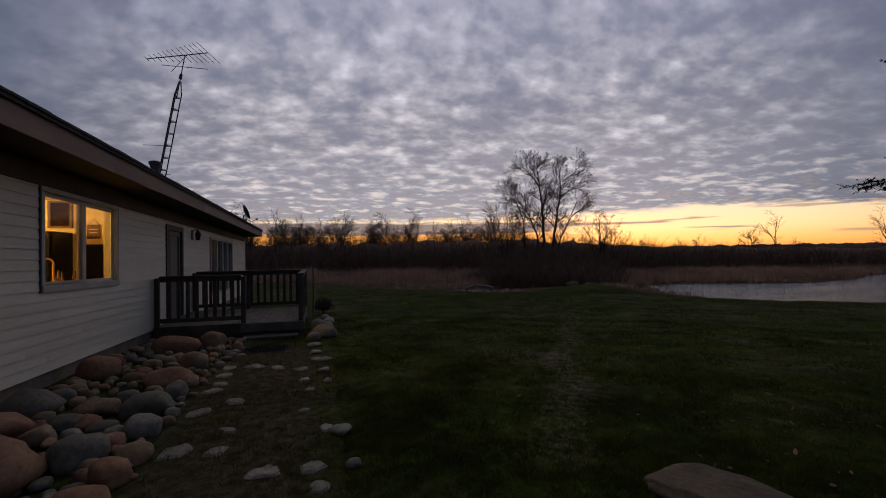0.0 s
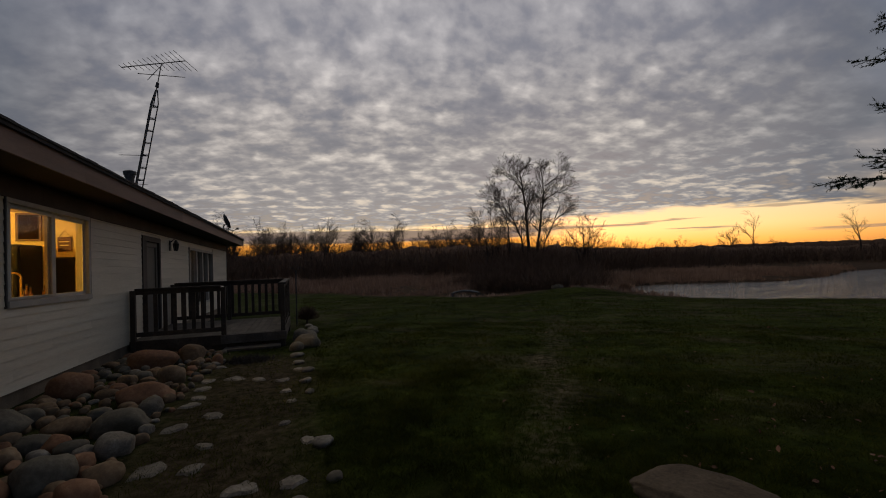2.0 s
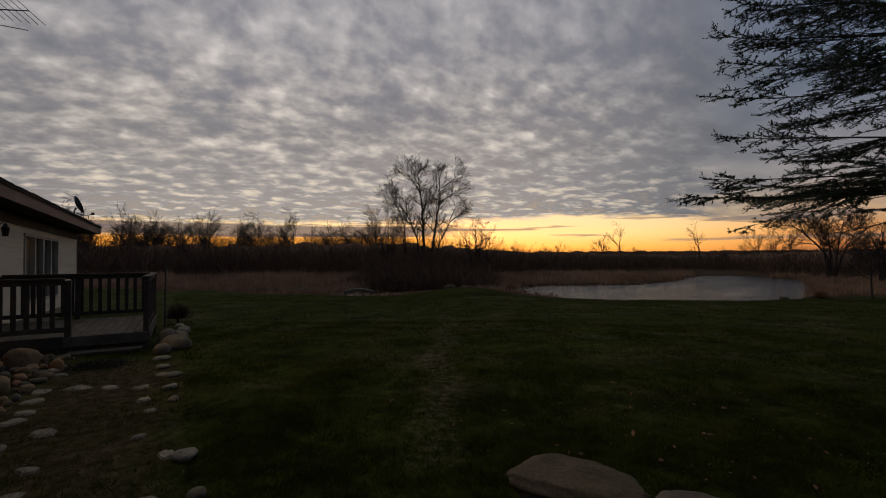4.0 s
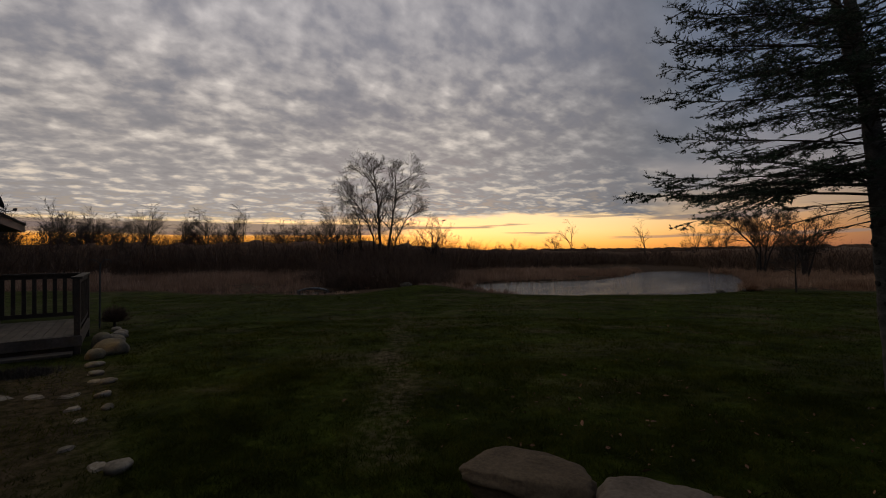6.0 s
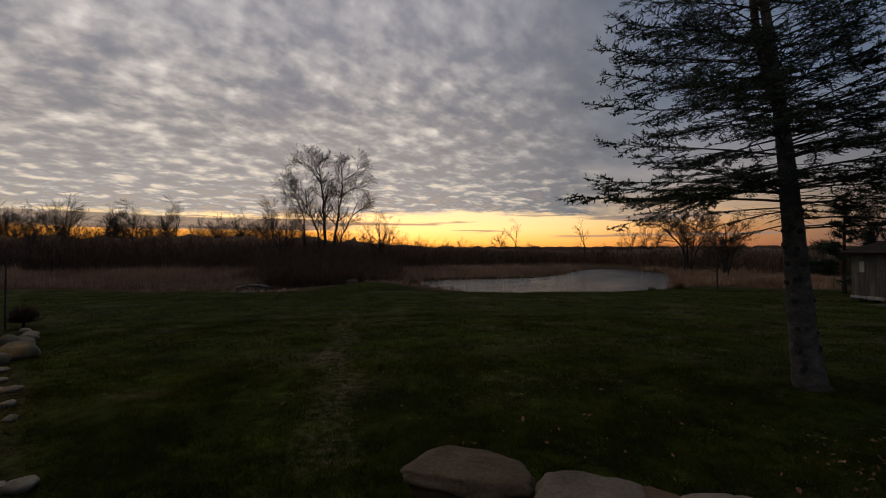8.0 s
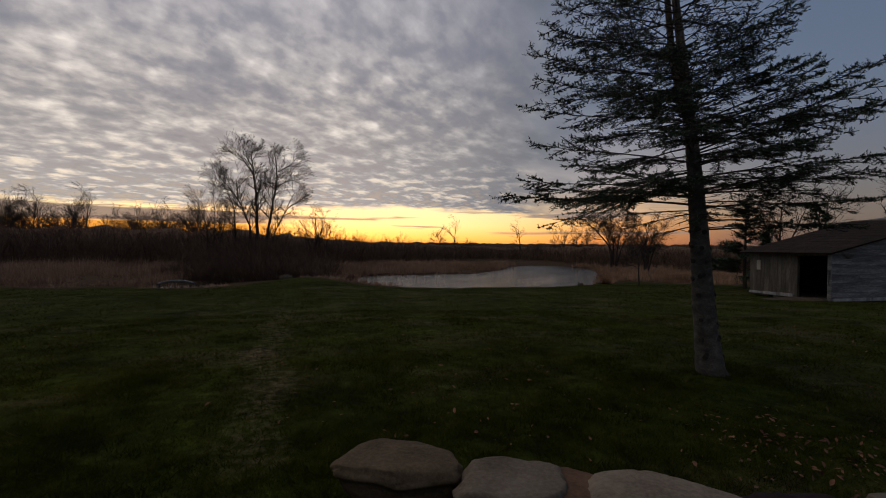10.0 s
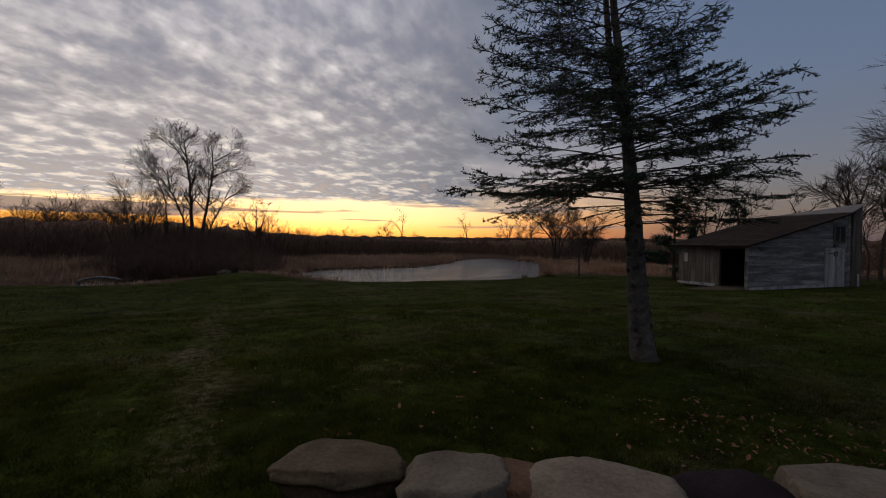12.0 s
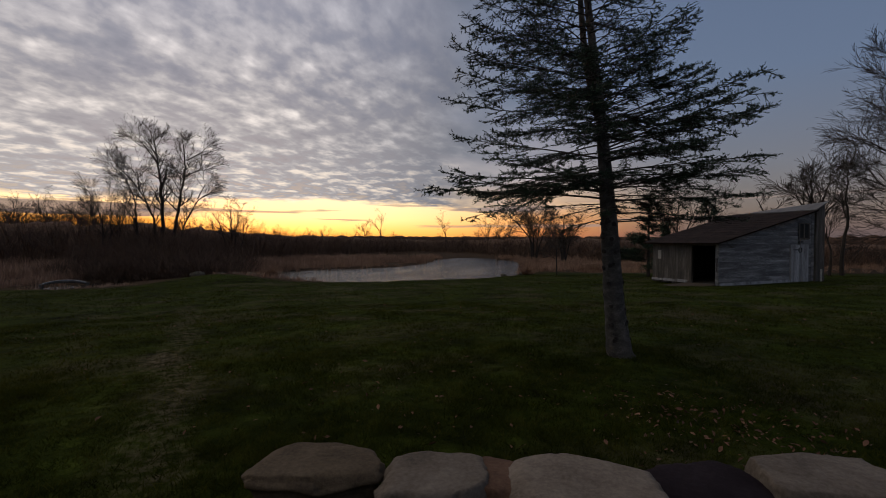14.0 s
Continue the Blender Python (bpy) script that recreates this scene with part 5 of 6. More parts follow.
def limbs(shape, rng, pts, dirs, rad, level, count, length, params):
    """Side limbs along a parent, and theirs in turn."""
    if level >= params["levels"]:
        return
    n = len(pts) - 1
    for k in range(count):
        q = params["from"][level] + (1 - params["from"][level]) * (k + rng.random()) / count
        i = min(int(q * n), n - 1)
        f = q * n - i
        p = pts[i].lerp(pts[i + 1], f)
        d = dirs[i]
        axis = d.cross(Vector((rng.gauss(0, 1), rng.gauss(0, 1), rng.gauss(0, 1)))).normalized()
        ang = radians(rng.uniform(*params["angle"]))
        nd = (Matrix.Rotation(ang, 3, axis) @ d)
        nd.z = nd.z * 0.8 + params["up"]
        nd.normalize()
        ln = length * rng.uniform(0.6, 1.15) * (0.45 + 0.8 * math.sin(math.pi * min(1.0, 0.22 + 0.7 * q)))
        r = max(params["thin"], rad[i] * rng.uniform(0.45, 0.65))
        sides = 5 if level == 0 else 3
        a, b, c = grow(shape, rng, p, nd, ln, r, max(params["thin"] * 0.55, r * 0.3), (6, 4, 3, 2)[level], params["wander"], sides, params["lift"])
        limbs(shape, rng, a, b, c, level + 1, max(2, round(params["counts"][min(level + 1, len(params["counts"]) - 1)] * rng.uniform(0.7, 1.3))), ln * params["ratio"], params)


TREE = dict(levels=4, counts=(8, 6, 5, 3), angle=(25, 55), up=0.10, wander=0.085, lift=0.045, thin=0.010, ratio=0.55)
TREE["from"] = (0.34, 0.18, 0.15, 0.15)


def bare_tree(label, x, y, stems, seed, params=TREE, group="", z=None, mat=None):
    """stems: (lean_x, lean_y, height, radius, fork) for each trunk."""
    rng = random.Random(seed)
    g = gz(x, y) if z is None else z
    t = empty("tree", (x, y, g), label, "tree", group)
    crown = Shape()
    for lx, ly, h, r, first in stems:
        s = Shape()
        d = Vector((lx, ly, 1.0)).normalized()
        start = Vector((rng.uniform(-0.25, 0.25) * (len(stems) > 1), rng.uniform(-0.25, 0.25) * (len(stems) > 1), -0.15))
        pts, dirs, rad = grow(s, rng, start, d, h * d.length, r, r * 0.12, 9, 0.03, 7, 0.012)
        part("trunk", s, mat or TWIG, t)
        p = dict(params)
        p["from"] = (first, *params["from"][1:])
        limbs(crown, rng, pts, dirs, rad, 0, params["counts"][0], h * 0.36, p)
    part("crown", crown, mat or TWIG, t, "leafless fine branches")
    return t


def limb_tree(label, head, r, stems, seed, params, group="", mat=None):
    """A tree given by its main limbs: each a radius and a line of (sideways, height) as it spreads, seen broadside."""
    rng = random.Random(seed)
    x, y = r * math.sin(radians(head)), r * math.cos(radians(head))
    g = gz(x, y)
    t = empty("tree", (x, y, g), label, "tree", group)
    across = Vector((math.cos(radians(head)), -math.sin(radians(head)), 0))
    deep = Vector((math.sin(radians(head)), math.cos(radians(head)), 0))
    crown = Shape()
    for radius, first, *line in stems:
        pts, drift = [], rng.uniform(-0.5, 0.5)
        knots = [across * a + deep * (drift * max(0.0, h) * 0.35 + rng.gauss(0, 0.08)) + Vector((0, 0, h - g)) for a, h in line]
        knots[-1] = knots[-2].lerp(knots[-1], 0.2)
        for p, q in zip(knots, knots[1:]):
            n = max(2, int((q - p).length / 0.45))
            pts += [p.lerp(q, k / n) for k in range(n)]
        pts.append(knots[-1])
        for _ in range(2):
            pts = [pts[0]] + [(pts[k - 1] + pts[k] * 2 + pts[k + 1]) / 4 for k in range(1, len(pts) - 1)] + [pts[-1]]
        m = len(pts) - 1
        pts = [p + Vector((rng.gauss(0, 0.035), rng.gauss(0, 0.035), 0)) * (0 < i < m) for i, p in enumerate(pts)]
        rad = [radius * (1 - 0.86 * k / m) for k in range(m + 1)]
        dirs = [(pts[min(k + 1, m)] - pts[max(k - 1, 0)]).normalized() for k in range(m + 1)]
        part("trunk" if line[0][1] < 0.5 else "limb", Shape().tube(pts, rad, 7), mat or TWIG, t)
        length = sum((b - a).length for a, b in zip(pts, pts[1:]))
        p = dict(params)
        p["from"] = (first, *params["from"][1:])
        limbs(crown, rng, pts, dirs, rad, 0, max(3, round(length * (1 - first) * params["dense"])), params["reach"], p)
    part("crown", crown, mat or TWIG, t, "leafless fine branches")
    return t


def cedar(x, y, h):
    rng = np.random.default_rng(int(x * 10))
    g = gz(x, y)
    t = empty("cedar_tree", (x, y, g), "dark ragged evergreen behind the shed", "evergreen", "evergreens behind the shed")
    part("trunk", Shape().tube([(0, 0, -0.1), (0, 0, h * 0.5), (0, 0, h * 0.97)], [0.12, 0.07, 0.01], 7), TWIG, t)
    bs, ts, limb = [], [], Shape()
    for k in range(46):
        q = 0.14 + 0.84 * (k + rng.random()) / 46
        a = rng.uniform(0, 2 * np.pi)
        ln = (1.04 - q) * 0.40 * h * rng.uniform(0.45, 1.15) + 0.12
        d = np.array([np.cos(a), np.sin(a), rng.uniform(-0.12, 0.35)])
        p0 = np.array([0, 0, q * h])
        limb.tube([tuple(p0), tuple(p0 + d * ln * 0.9)], [0.022, 0.006], 4, cap=False)
        m = int(60 + 170 * ln)
        s = rng.uniform(0.2, 1.0, m)[:, None] * ln
        b = p0 + d * s + rng.normal(0, 0.05, (m, 3)) * (0.5 + s)
        bs.append(b)
        ts.append(b + d * rng.uniform(0.05, 0.22, (m, 1)) + rng.normal(0, 0.10, (m, 3)))
    part("limb", limb, TWIG, t)
    b = np.concatenate(bs)
    v, f = strips(rng, b, np.concatenate(ts), rng.uniform(0.02, 0.05, len(b)), 0.12)
    part("crown", fast_mesh("crown", v, f, NEEDLE), None, t)


def build_trees():
    fan = dict(TREE, levels=3, counts=(0, 9, 7), angle=(28, 58), up=0.10, wander=0.07, lift=0.030, thin=0.0100, ratio=0.54, dense=2.6, reach=1.95)
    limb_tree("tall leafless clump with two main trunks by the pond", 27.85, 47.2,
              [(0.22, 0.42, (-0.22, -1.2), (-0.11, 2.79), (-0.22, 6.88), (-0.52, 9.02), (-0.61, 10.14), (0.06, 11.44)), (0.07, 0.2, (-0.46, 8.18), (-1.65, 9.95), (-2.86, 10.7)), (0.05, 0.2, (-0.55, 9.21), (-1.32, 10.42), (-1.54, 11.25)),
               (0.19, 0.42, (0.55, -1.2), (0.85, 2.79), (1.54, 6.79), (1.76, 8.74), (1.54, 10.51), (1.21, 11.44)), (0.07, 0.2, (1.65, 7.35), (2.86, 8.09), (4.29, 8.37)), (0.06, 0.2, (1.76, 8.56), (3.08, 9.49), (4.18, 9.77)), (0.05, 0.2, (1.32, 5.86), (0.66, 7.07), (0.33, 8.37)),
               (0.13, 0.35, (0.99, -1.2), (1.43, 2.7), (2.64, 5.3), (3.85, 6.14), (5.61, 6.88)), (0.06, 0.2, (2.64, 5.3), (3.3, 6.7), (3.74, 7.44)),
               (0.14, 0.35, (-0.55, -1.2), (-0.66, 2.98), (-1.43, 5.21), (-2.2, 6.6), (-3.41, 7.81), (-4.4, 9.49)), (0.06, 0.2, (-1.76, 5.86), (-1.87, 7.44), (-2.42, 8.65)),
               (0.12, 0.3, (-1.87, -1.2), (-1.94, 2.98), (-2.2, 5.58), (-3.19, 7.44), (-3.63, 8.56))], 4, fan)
    low = dict(fan, counts=(0, 7, 5), reach=1.6, dense=2.2)
    limb_tree("low leafless spreading tree beside the tall clump", 22.4, 48.0, [(0.10, 0.3, (0.2, -1.1), (0.1, 3.4), (-0.8, 5.6), (-2.0, 6.7)), (0.09, 0.3, (0.5, -1.1), (0.8, 3.6), (0.6, 5.6), (0.2, 7.0)), (0.08, 0.3, (0.7, -1.1), (1.6, 3.6), (2.0, 5.6))], 8, low)
    limb_tree("leafless broad tree past the pond", 34.4, 55.7, [(0.14, 0.3, (0, -1.1), (0.0, 2.7), (-0.1, 5.0), (0.0, 7.0)), (0.11, 0.3, (0.2, -1.1), (0.5, 3.0), (1.1, 4.9), (1.4, 6.3)), (0.10, 0.3, (-0.3, -1.1), (-1.0, 3.0), (-1.9, 4.5), (-2.7, 5.5)), (0.09, 0.3, (0.4, -1.1), (1.6, 3.0), (2.4, 4.6))], 22, low)
    # three kinds for the tree line, then copies
    line = dict(TREE, levels=3, counts=(8, 5, 4), thin=0.016, angle=(18, 44), lift=0.03, ratio=0.62)
    protos = [bare_tree("thin leafless tree in the distant tree line", -12, 82, [(0, 0, 9.5, 0.19, 0.3)], 31, line, "distant tree line"),
              bare_tree("thin leafless tree in the distant tree line", -7, 86, [(0.1, 0, 8.5, 0.15, 0.25), (-0.15, 0, 8.8, 0.14, 0.25)], 37, line, "distant tree line"),
              bare_tree("thin leafless tree in the distant tree line", -3, 80, [(0.05, 0, 7.5, 0.15, 0.2), (-0.25, 0, 6.8, 0.12, 0.2), (0.3, 0, 6.4, 0.12, 0.2)], 43, line, "distant tree line")]
    rng = random.Random(17)
    spots = []
    for k in range(120):
        spots.append((rng.uniform(-11, 24), rng.uniform(72, 96), rng.uniform(0.5, 0.95)))
    for k in range(14):
        spots.append((rng.uniform(18, 38), rng.uniform(72, 92), rng.uniform(0.5, 0.7)))
    spots += [(49.6, 108, 0.78), (51.5, 110, 0.86), (59.9, 93, 0.72), (65.2, 84, 0.62), (66.6, 86, 0.74), (67.6, 84, 0.70), (64.2, 88, 0.45), (39.5, 88, 0.5), (42.5, 96, 0.42), (44.6, 100, 0.5), (53.5, 104, 0.4), (62.0, 92, 0.4)]
    for head, r, sc in spots:
        x, y = r * math.sin(radians(head)), r * math.cos(radians(head))
        copy_thing(rng.choice(protos), pose(x, y, gz(x, y), 0, 0, rng.uniform(0, 360)) @ Matrix.Scale(sc, 4))
    # past the pond's right end
    wide = dict(TREE, counts=(10, 8, 6, 4), angle=(25, 52), thin=0.0095, up=0.05, lift=0.04, wander=0.065)
    limb_tree("leafless tree with spreading fans of branches", 70.6, 61.6,
              [(0.14, 0.3, (0, -1.0), (0.0, 1.6), (-1.6, 3.6), (-3.2, 5.2), (-4.4, 6.2)), (0.13, 0.3, (0.3, -1.0), (0.3, 2.0), (0.0, 4.6), (-0.6, 7.2)), (0.12, 0.3, (0.5, -1.0), (0.8, 2.0), (1.3, 4.6), (1.5, 7.2)), (0.11, 0.3, (0.6, -1.0), (1.4, 2.2), (2.6, 4.4), (3.4, 6.2)), (0.09, 0.3, (0.1, -1.0), (-0.3, 2.4), (-1.2, 4.6), (-2.0, 6.6))], 51, dict(fan, thin=0.014))
    limb_tree("leafless round-crowned tree past the pond", 74.4, 52.6, [(0.12, 0.25, (0, -1.0), (-0.4, 1.6), (-1.8, 3.2), (-2.6, 3.9)), (0.12, 0.25, (0.1, -1.0), (0.1, 1.8), (0.0, 3.6), (0.2, 4.8)), (0.11, 0.25, (0.2, -1.0), (0.7, 1.6), (1.8, 3.2), (2.7, 3.8)), (0.1, 0.25, (0, -1.0), (0.4, 2.0), (1.0, 3.8), (1.2, 4.6)), (0.1, 0.25, (0, -1.0), (-0.2, 2.0), (-0.9, 3.6), (-1.2, 4.6))], 55, dict(low, reach=1.6))
    bare_tree("small leafless tree at the reed edge", 34.8, 10.2, [(0.02, 0, 3.4, 0.07, 0.35)], 57, wide)
    # behind the shed
    for x, y, h in ((33.0, 3.5, 5.6), (35.5, 0.06, 5.2), (31.0, 2.2, 3.6)):
        cedar(x, y, h)
    arch = dict(fan, counts=(0, 9, 7), angle=(20, 48), up=0.05, lift=0.018, reach=2.6, dense=2.0, thin=0.0115)
    limb_tree("large leafless tree with long arching limbs beyond the shed", 107.5, 42.0,
              [(0.30, 0.5, (0, -0.8), (-0.1, 3.0), (-0.6, 7.0), (-0.9, 11.0), (-0.6, 14.5)), (0.14, 0.2, (-0.1, 3.2), (-1.6, 6.4), (-3.8, 8.6), (-6.2, 9.4)), (0.13, 0.2, (-0.2, 4.4), (-1.6, 8.2), (-3.2, 10.8), (-4.8, 12.0)), (0.11, 0.2, (-0.1, 2.6), (-1.8, 4.6), (-4.0, 6.0), (-6.0, 6.2)),
               (0.10, 0.2, (-0.1, 2.2), (-1.4, 3.2), (-3.4, 3.8), (-5.0, 3.4)), (0.12, 0.2, (-0.4, 6.0), (-1.4, 9.6), (-2.4, 12.8), (-2.8, 14.2)), (0.12, 0.2, (0.0, 4.0), (1.8, 8.0), (3.4, 11.0)), (0.10, 0.2, (-0.1, 1.8), (-1.2, 1.9), (-2.6, 2.0), (-4.2, 1.4))], 61, arch)
    limb_tree("leafless spreading tree behind the shed ridge", 98.9, 38.5, [(0.16, 0.4, (0, -0.8), (0.0, 2.6), (-0.2, 5.0), (-0.4, 8.0)), (0.09, 0.2, (0, 2.6), (-0.9, 4.4), (-2.2, 6.2)), (0.09, 0.2, (0, 3.0), (-0.5, 5.2), (-1.2, 7.6)), (0.09, 0.2, (0, 3.0), (0.7, 5.4), (1.2, 8.2)), (0.08, 0.2, (0, 2.8), (1.2, 4.4), (2.2, 6.0))], 63, dict(arch, reach=1.9))
    limb_tree("thin crooked leafless tree beside the shed", 100.9, 37.0, [(0.13, 0.45, (0, -0.8), (0.0, 1.4), (0.25, 3.0), (0.1, 5.2), (0.3, 7.6)), (0.10, 0.4, (-0.6, -0.8), (-0.5, 1.0), (-0.8, 2.4), (-0.6, 4.6))], 67, dict(arch, reach=1.4))
    limb_tree("slender leafless tree behind the shed roof", 90.2, 36.0, [(0.09, 0.3, (0, -0.8), (0.0, 3.0), (0.3, 5.0), (1.5, 6.6)), (0.07, 0.3, (0.0, 2.5), (-0.5, 4.6), (-0.8, 6.4))], 69, dict(low, reach=1.4, dense=1.2))
    limb_tree("bushy leafless tree behind the shed roof", 86.4, 38.0, [(0.10, 0.3, (0, -0.8), (-0.2, 2.4), (-0.8, 4.4), (-1.0, 6.0)), (0.10, 0.3, (0.2, -0.8), (0.3, 2.6), (0.4, 4.6), (0.3, 6.2)), (0.09, 0.3, (0.4, -0.8), (0.9, 2.4), (1.6, 4.2), (2.0, 5.4))], 71, low)
    limb_tree("small round leafless tree behind the shed ridge", 95.2, 42.0, [(0.08, 0.5, (0, -0.8), (0.0, 3.4), (0.1, 5.4)), (0.06, 0.3, (0, 3.2), (-0.7, 4.6), (-1.0, 5.2)), (0.06, 0.3, (0, 3.2), (0.7, 4.4), (1.1, 5.0))], 73, dict(low, reach=1.0))


build_trees()


# ---- brush and reeds ----
def view_radius(head):
    return np.interp(head, [-40, -9, 10, 22, 27, 32, 38, 48, 56, 62, 66, 72, 80, 90, 100, 130], [66, 66, 62, 52, 47.5, 52, 62, 74, 88, 84, 70, 62, 58, 56, 56, 60])


def brush_top(head):
    return np.interp(head, [-40, -9, 3, 14, 24, 28, 34, 40, 48, 56, 62, 66, 72, 80, 90, 130], [4.7, 4.7, 4.8, 5.0, 4.8, 4.2, 3.8, 3.5, 3.0, 2.5, 2.4, 2.7, 2.8, 2.5, 2.0, 1.9])


def build_brush():
    rng = np.random.default_rng(5)
    bases, tips, wid = [], [], []
    for depth, share in ((0.0, 0.75), (4.0, 0.92), (9.0, 1.0), (14, 1.03)):
        head = -32.0
        while head < 118:
            r = view_radius(head) + depth + rng.uniform(-1.5, 1.5)
            head += math.degrees(rng.uniform(1.0, 1.9) / r)
            x, y = r * math.sin(radians(head)), r * math.cos(radians(head))
            g = gz(x, y)
            top = brush_top(head)
            h = (top - g) * share * rng.uniform(0.78, 0.99)
            n = 100
            b = np.stack([x + rng.normal(0, 0.55, n), y + rng.normal(0, 0.55, n), np.full(n, g - 0.1) + rng.uniform(0, 0.55, n) * h], 1)
            t = b + np.stack([rng.normal(0, 0.22, n) * h, rng.normal(0, 0.22, n) * h, rng.uniform(0.25, 0.95, n) * h], 1)
            t[:, 2] = np.minimum(t[:, 2], g + h * rng.uniform(0.75, 1.1, n))
            bases.append(b)
            tips.append(t)
            wid.append(rng.uniform(0.02, 0.07, n))
    # lower scrub between the lawn's edge and the tall clump
    for k in range(260):
        head, r = float(np.clip(rng.normal(27.6, 3.7), 19, 36)), rng.uniform(34.5, 47)
        x, y = r * math.sin(radians(head)), r * math.cos(radians(head))
        if inside_distance(np.array([x]), np.array([y]), POND)[0] > -0.6 or inside_distance(np.array([x]), np.array([y]), BROOK)[0] > -0.3:
            continue
        h, n, g = (rng.uniform(0.8, 1.7) + (r - 33) * 0.20) * (1.0 - 0.045 * abs(head - 27.6)), 230, gz(x, y)
        b = np.stack([x + rng.normal(0, 0.5, n), y + rng.normal(0, 0.5, n), g - 0.1 + rng.uniform(0, 0.5, n) * h], 1)
        bases.append(b)
        tips.append(b + np.stack([rng.normal(0, 0.25, n) * h, rng.normal(0, 0.25, n) * h, rng.uniform(0.2, 0.6, n) * h], 1))
        wid.append(rng.uniform(0.010, 0.032, n))
    b, t, w = np.concatenate(bases), np.concatenate(tips), np.concatenate(wid)
    t[:, 2] = np.maximum(t[:, 2], b[:, 2] + 0.15)
    v, f = strips(rng, b, t, w, 0.08)
    tagged(new("brush", fast_mesh("brush", v, f, BRUSH)), "dense dark leafless brush round the marsh", "brush", kind="stuff")
    # the lumpy depth of the thicket behind the twigs
    heads = np.arange(-34, 120, 0.35)
    prof = [(8.5, -0.3, 0), (8.8, 0.45, 1), (10.5, 0.68, 1), (13, 0.76, 1), (19, 0.74, 1), (30, 0.5, 1), (34, -0.3, 0)]
    vs = []
    for hd in heads:
        for k, (dr, sh, lump) in enumerate(prof):
            r = view_radius(hd) + dr
            x, y = r * math.sin(radians(hd)), r * math.cos(radians(hd))
            n = noise.noise(Vector((x * 0.35, y * 0.35, k * 1.7))) + 0.6 * noise.noise(Vector((x * 1.1, y * 1.1, k)))
            g = -1.05
            z = g + (brush_top(hd) - g) * sh * (1 + 0.13 * n * lump)
            vs.append((x + n * 0.8, y + n * 0.8, z))
    m = len(prof)
    q = [(i * m + k, i * m + k + 1, (i + 1) * m + k + 1, (i + 1) * m + k) for i in range(len(heads) - 1) for k in range(m - 1)]
    tagged(new("thicket", fast_mesh("thicket", np.array(vs), np.array(q), BRUSH)), "dark tangled thicket behind the brush", "thicket", kind="stuff")
    # a distant rise of woods that closes the horizon
    vs, q = [], []
    heads = np.arange(-180, 180.01, 0.15)
    for i, hd in enumerate(heads):
        r = 320
        x, y = r * math.sin(radians(hd)), r * math.cos(radians(hd))
        top = 4.0 + 0.5 * noise.noise(Vector((hd * 0.11, 0, 0))) + 1.0 * noise.noise(Vector((hd * 1.1, 4, 0))) + 1.3 * abs(noise.noise(Vector((hd * 6.1, 9, 0))))
        if hd < -25 or hd > 140:
            top += 5
        vs += [(x, y, -3), (x, y, top), (x * 1.2, y * 1.2, top), (x * 1.25, y * 1.25, -3)]
        if i:
            a, b = (i - 1) * 4, i * 4
            q += [(a + k, b + k, b + k + 1, a + k + 1) for k in range(3)]
    tagged(new("backdrop", fast_mesh("backdrop", np.array(vs), np.array(q), BRUSH)), "low dark woods along the horizon", "woods", kind="structure")


build_brush()


def build_reeds():
    """Tussocks of dry sedge, lower and thinner at the lawn's edge."""
    rng = np.random.default_rng(8)
    n = 26000
    head = np.radians(rng.uniform(-14, 112, n))
    r = np.sqrt(rng.uniform(20 ** 2, 68 ** 2, n))
    x, y = r * np.sin(head), r * np.cos(head)
    w = np.maximum(inside_distance(x, y, POND), inside_distance(x, y, BROOK))
    clump = np.array([noise.noise(Vector((a * 0.16, b * 0.16, 2.0))) + 0.5 * noise.noise(Vector((a * 0.6, b * 0.6, 5.0))) for a, b in zip(x, y)])
    keep = (np.maximum(marsh_amount(x, y), marsh_east(x, y)) > 0.9) & (w < -0.25) & (r < view_radius(np.degrees(head)) + 3) & (clump > -0.42)
    # the ground before the tall clump is shaded brush, not reeds
    hd = np.degrees(head)
    keep &= ~((r > 32.5) & (rng.random(n) < 0.95 * np.clip((7.8 - np.abs(hd - 27.4)) / 2.4, 0, 1)))
    keep &= ~((x > 28) & (y < 5) & (rng.random(n) < 0.8))
    x, y, clump = x[keep], y[keep], clump[keep]
    size = np.clip(rng.normal(0.78, 0.24, len(x)) + clump * 0.95, 0.2, 1.6)
    near = np.clip((0.6 * x + 0.8 * y - 30.5) / 5, 0.40, 1)
    size *= np.where(x > 30, np.where(y < 12, 0.5, 0.8), near)
    idx = np.repeat(np.arange(len(x)), 13)
    m = len(idx)
    a = rng.uniform(0, 2 * np.pi, m)
    spread = rng.uniform(0, 1, m) ** 0.7
    bx, by = x[idx] + np.cos(a) * spread * 0.16, y[idx] + np.sin(a) * spread * 0.16
    h = size[idx] * rng.uniform(0.55, 1.1, m) * (1 - 0.35 * spread)
    base = np.stack([bx, by, ground_height(x, y)[idx] - 0.05], 1)
    out = spread * h * rng.uniform(0.25, 0.75, m)
    tip = base + np.stack([np.cos(a) * out + rng.normal(0, 0.05, m), np.sin(a) * out + rng.normal(0, 0.05, m), h], 1)
    v, f = strips(rng, base, tip, rng.uniform(0.015, 0.05, m), 0.10)
    tagged(new("reeds", fast_mesh("reeds", v, f, REED)), "dry brown reeds and sedge in the marsh", "reeds", kind="stuff")


build_reeds()


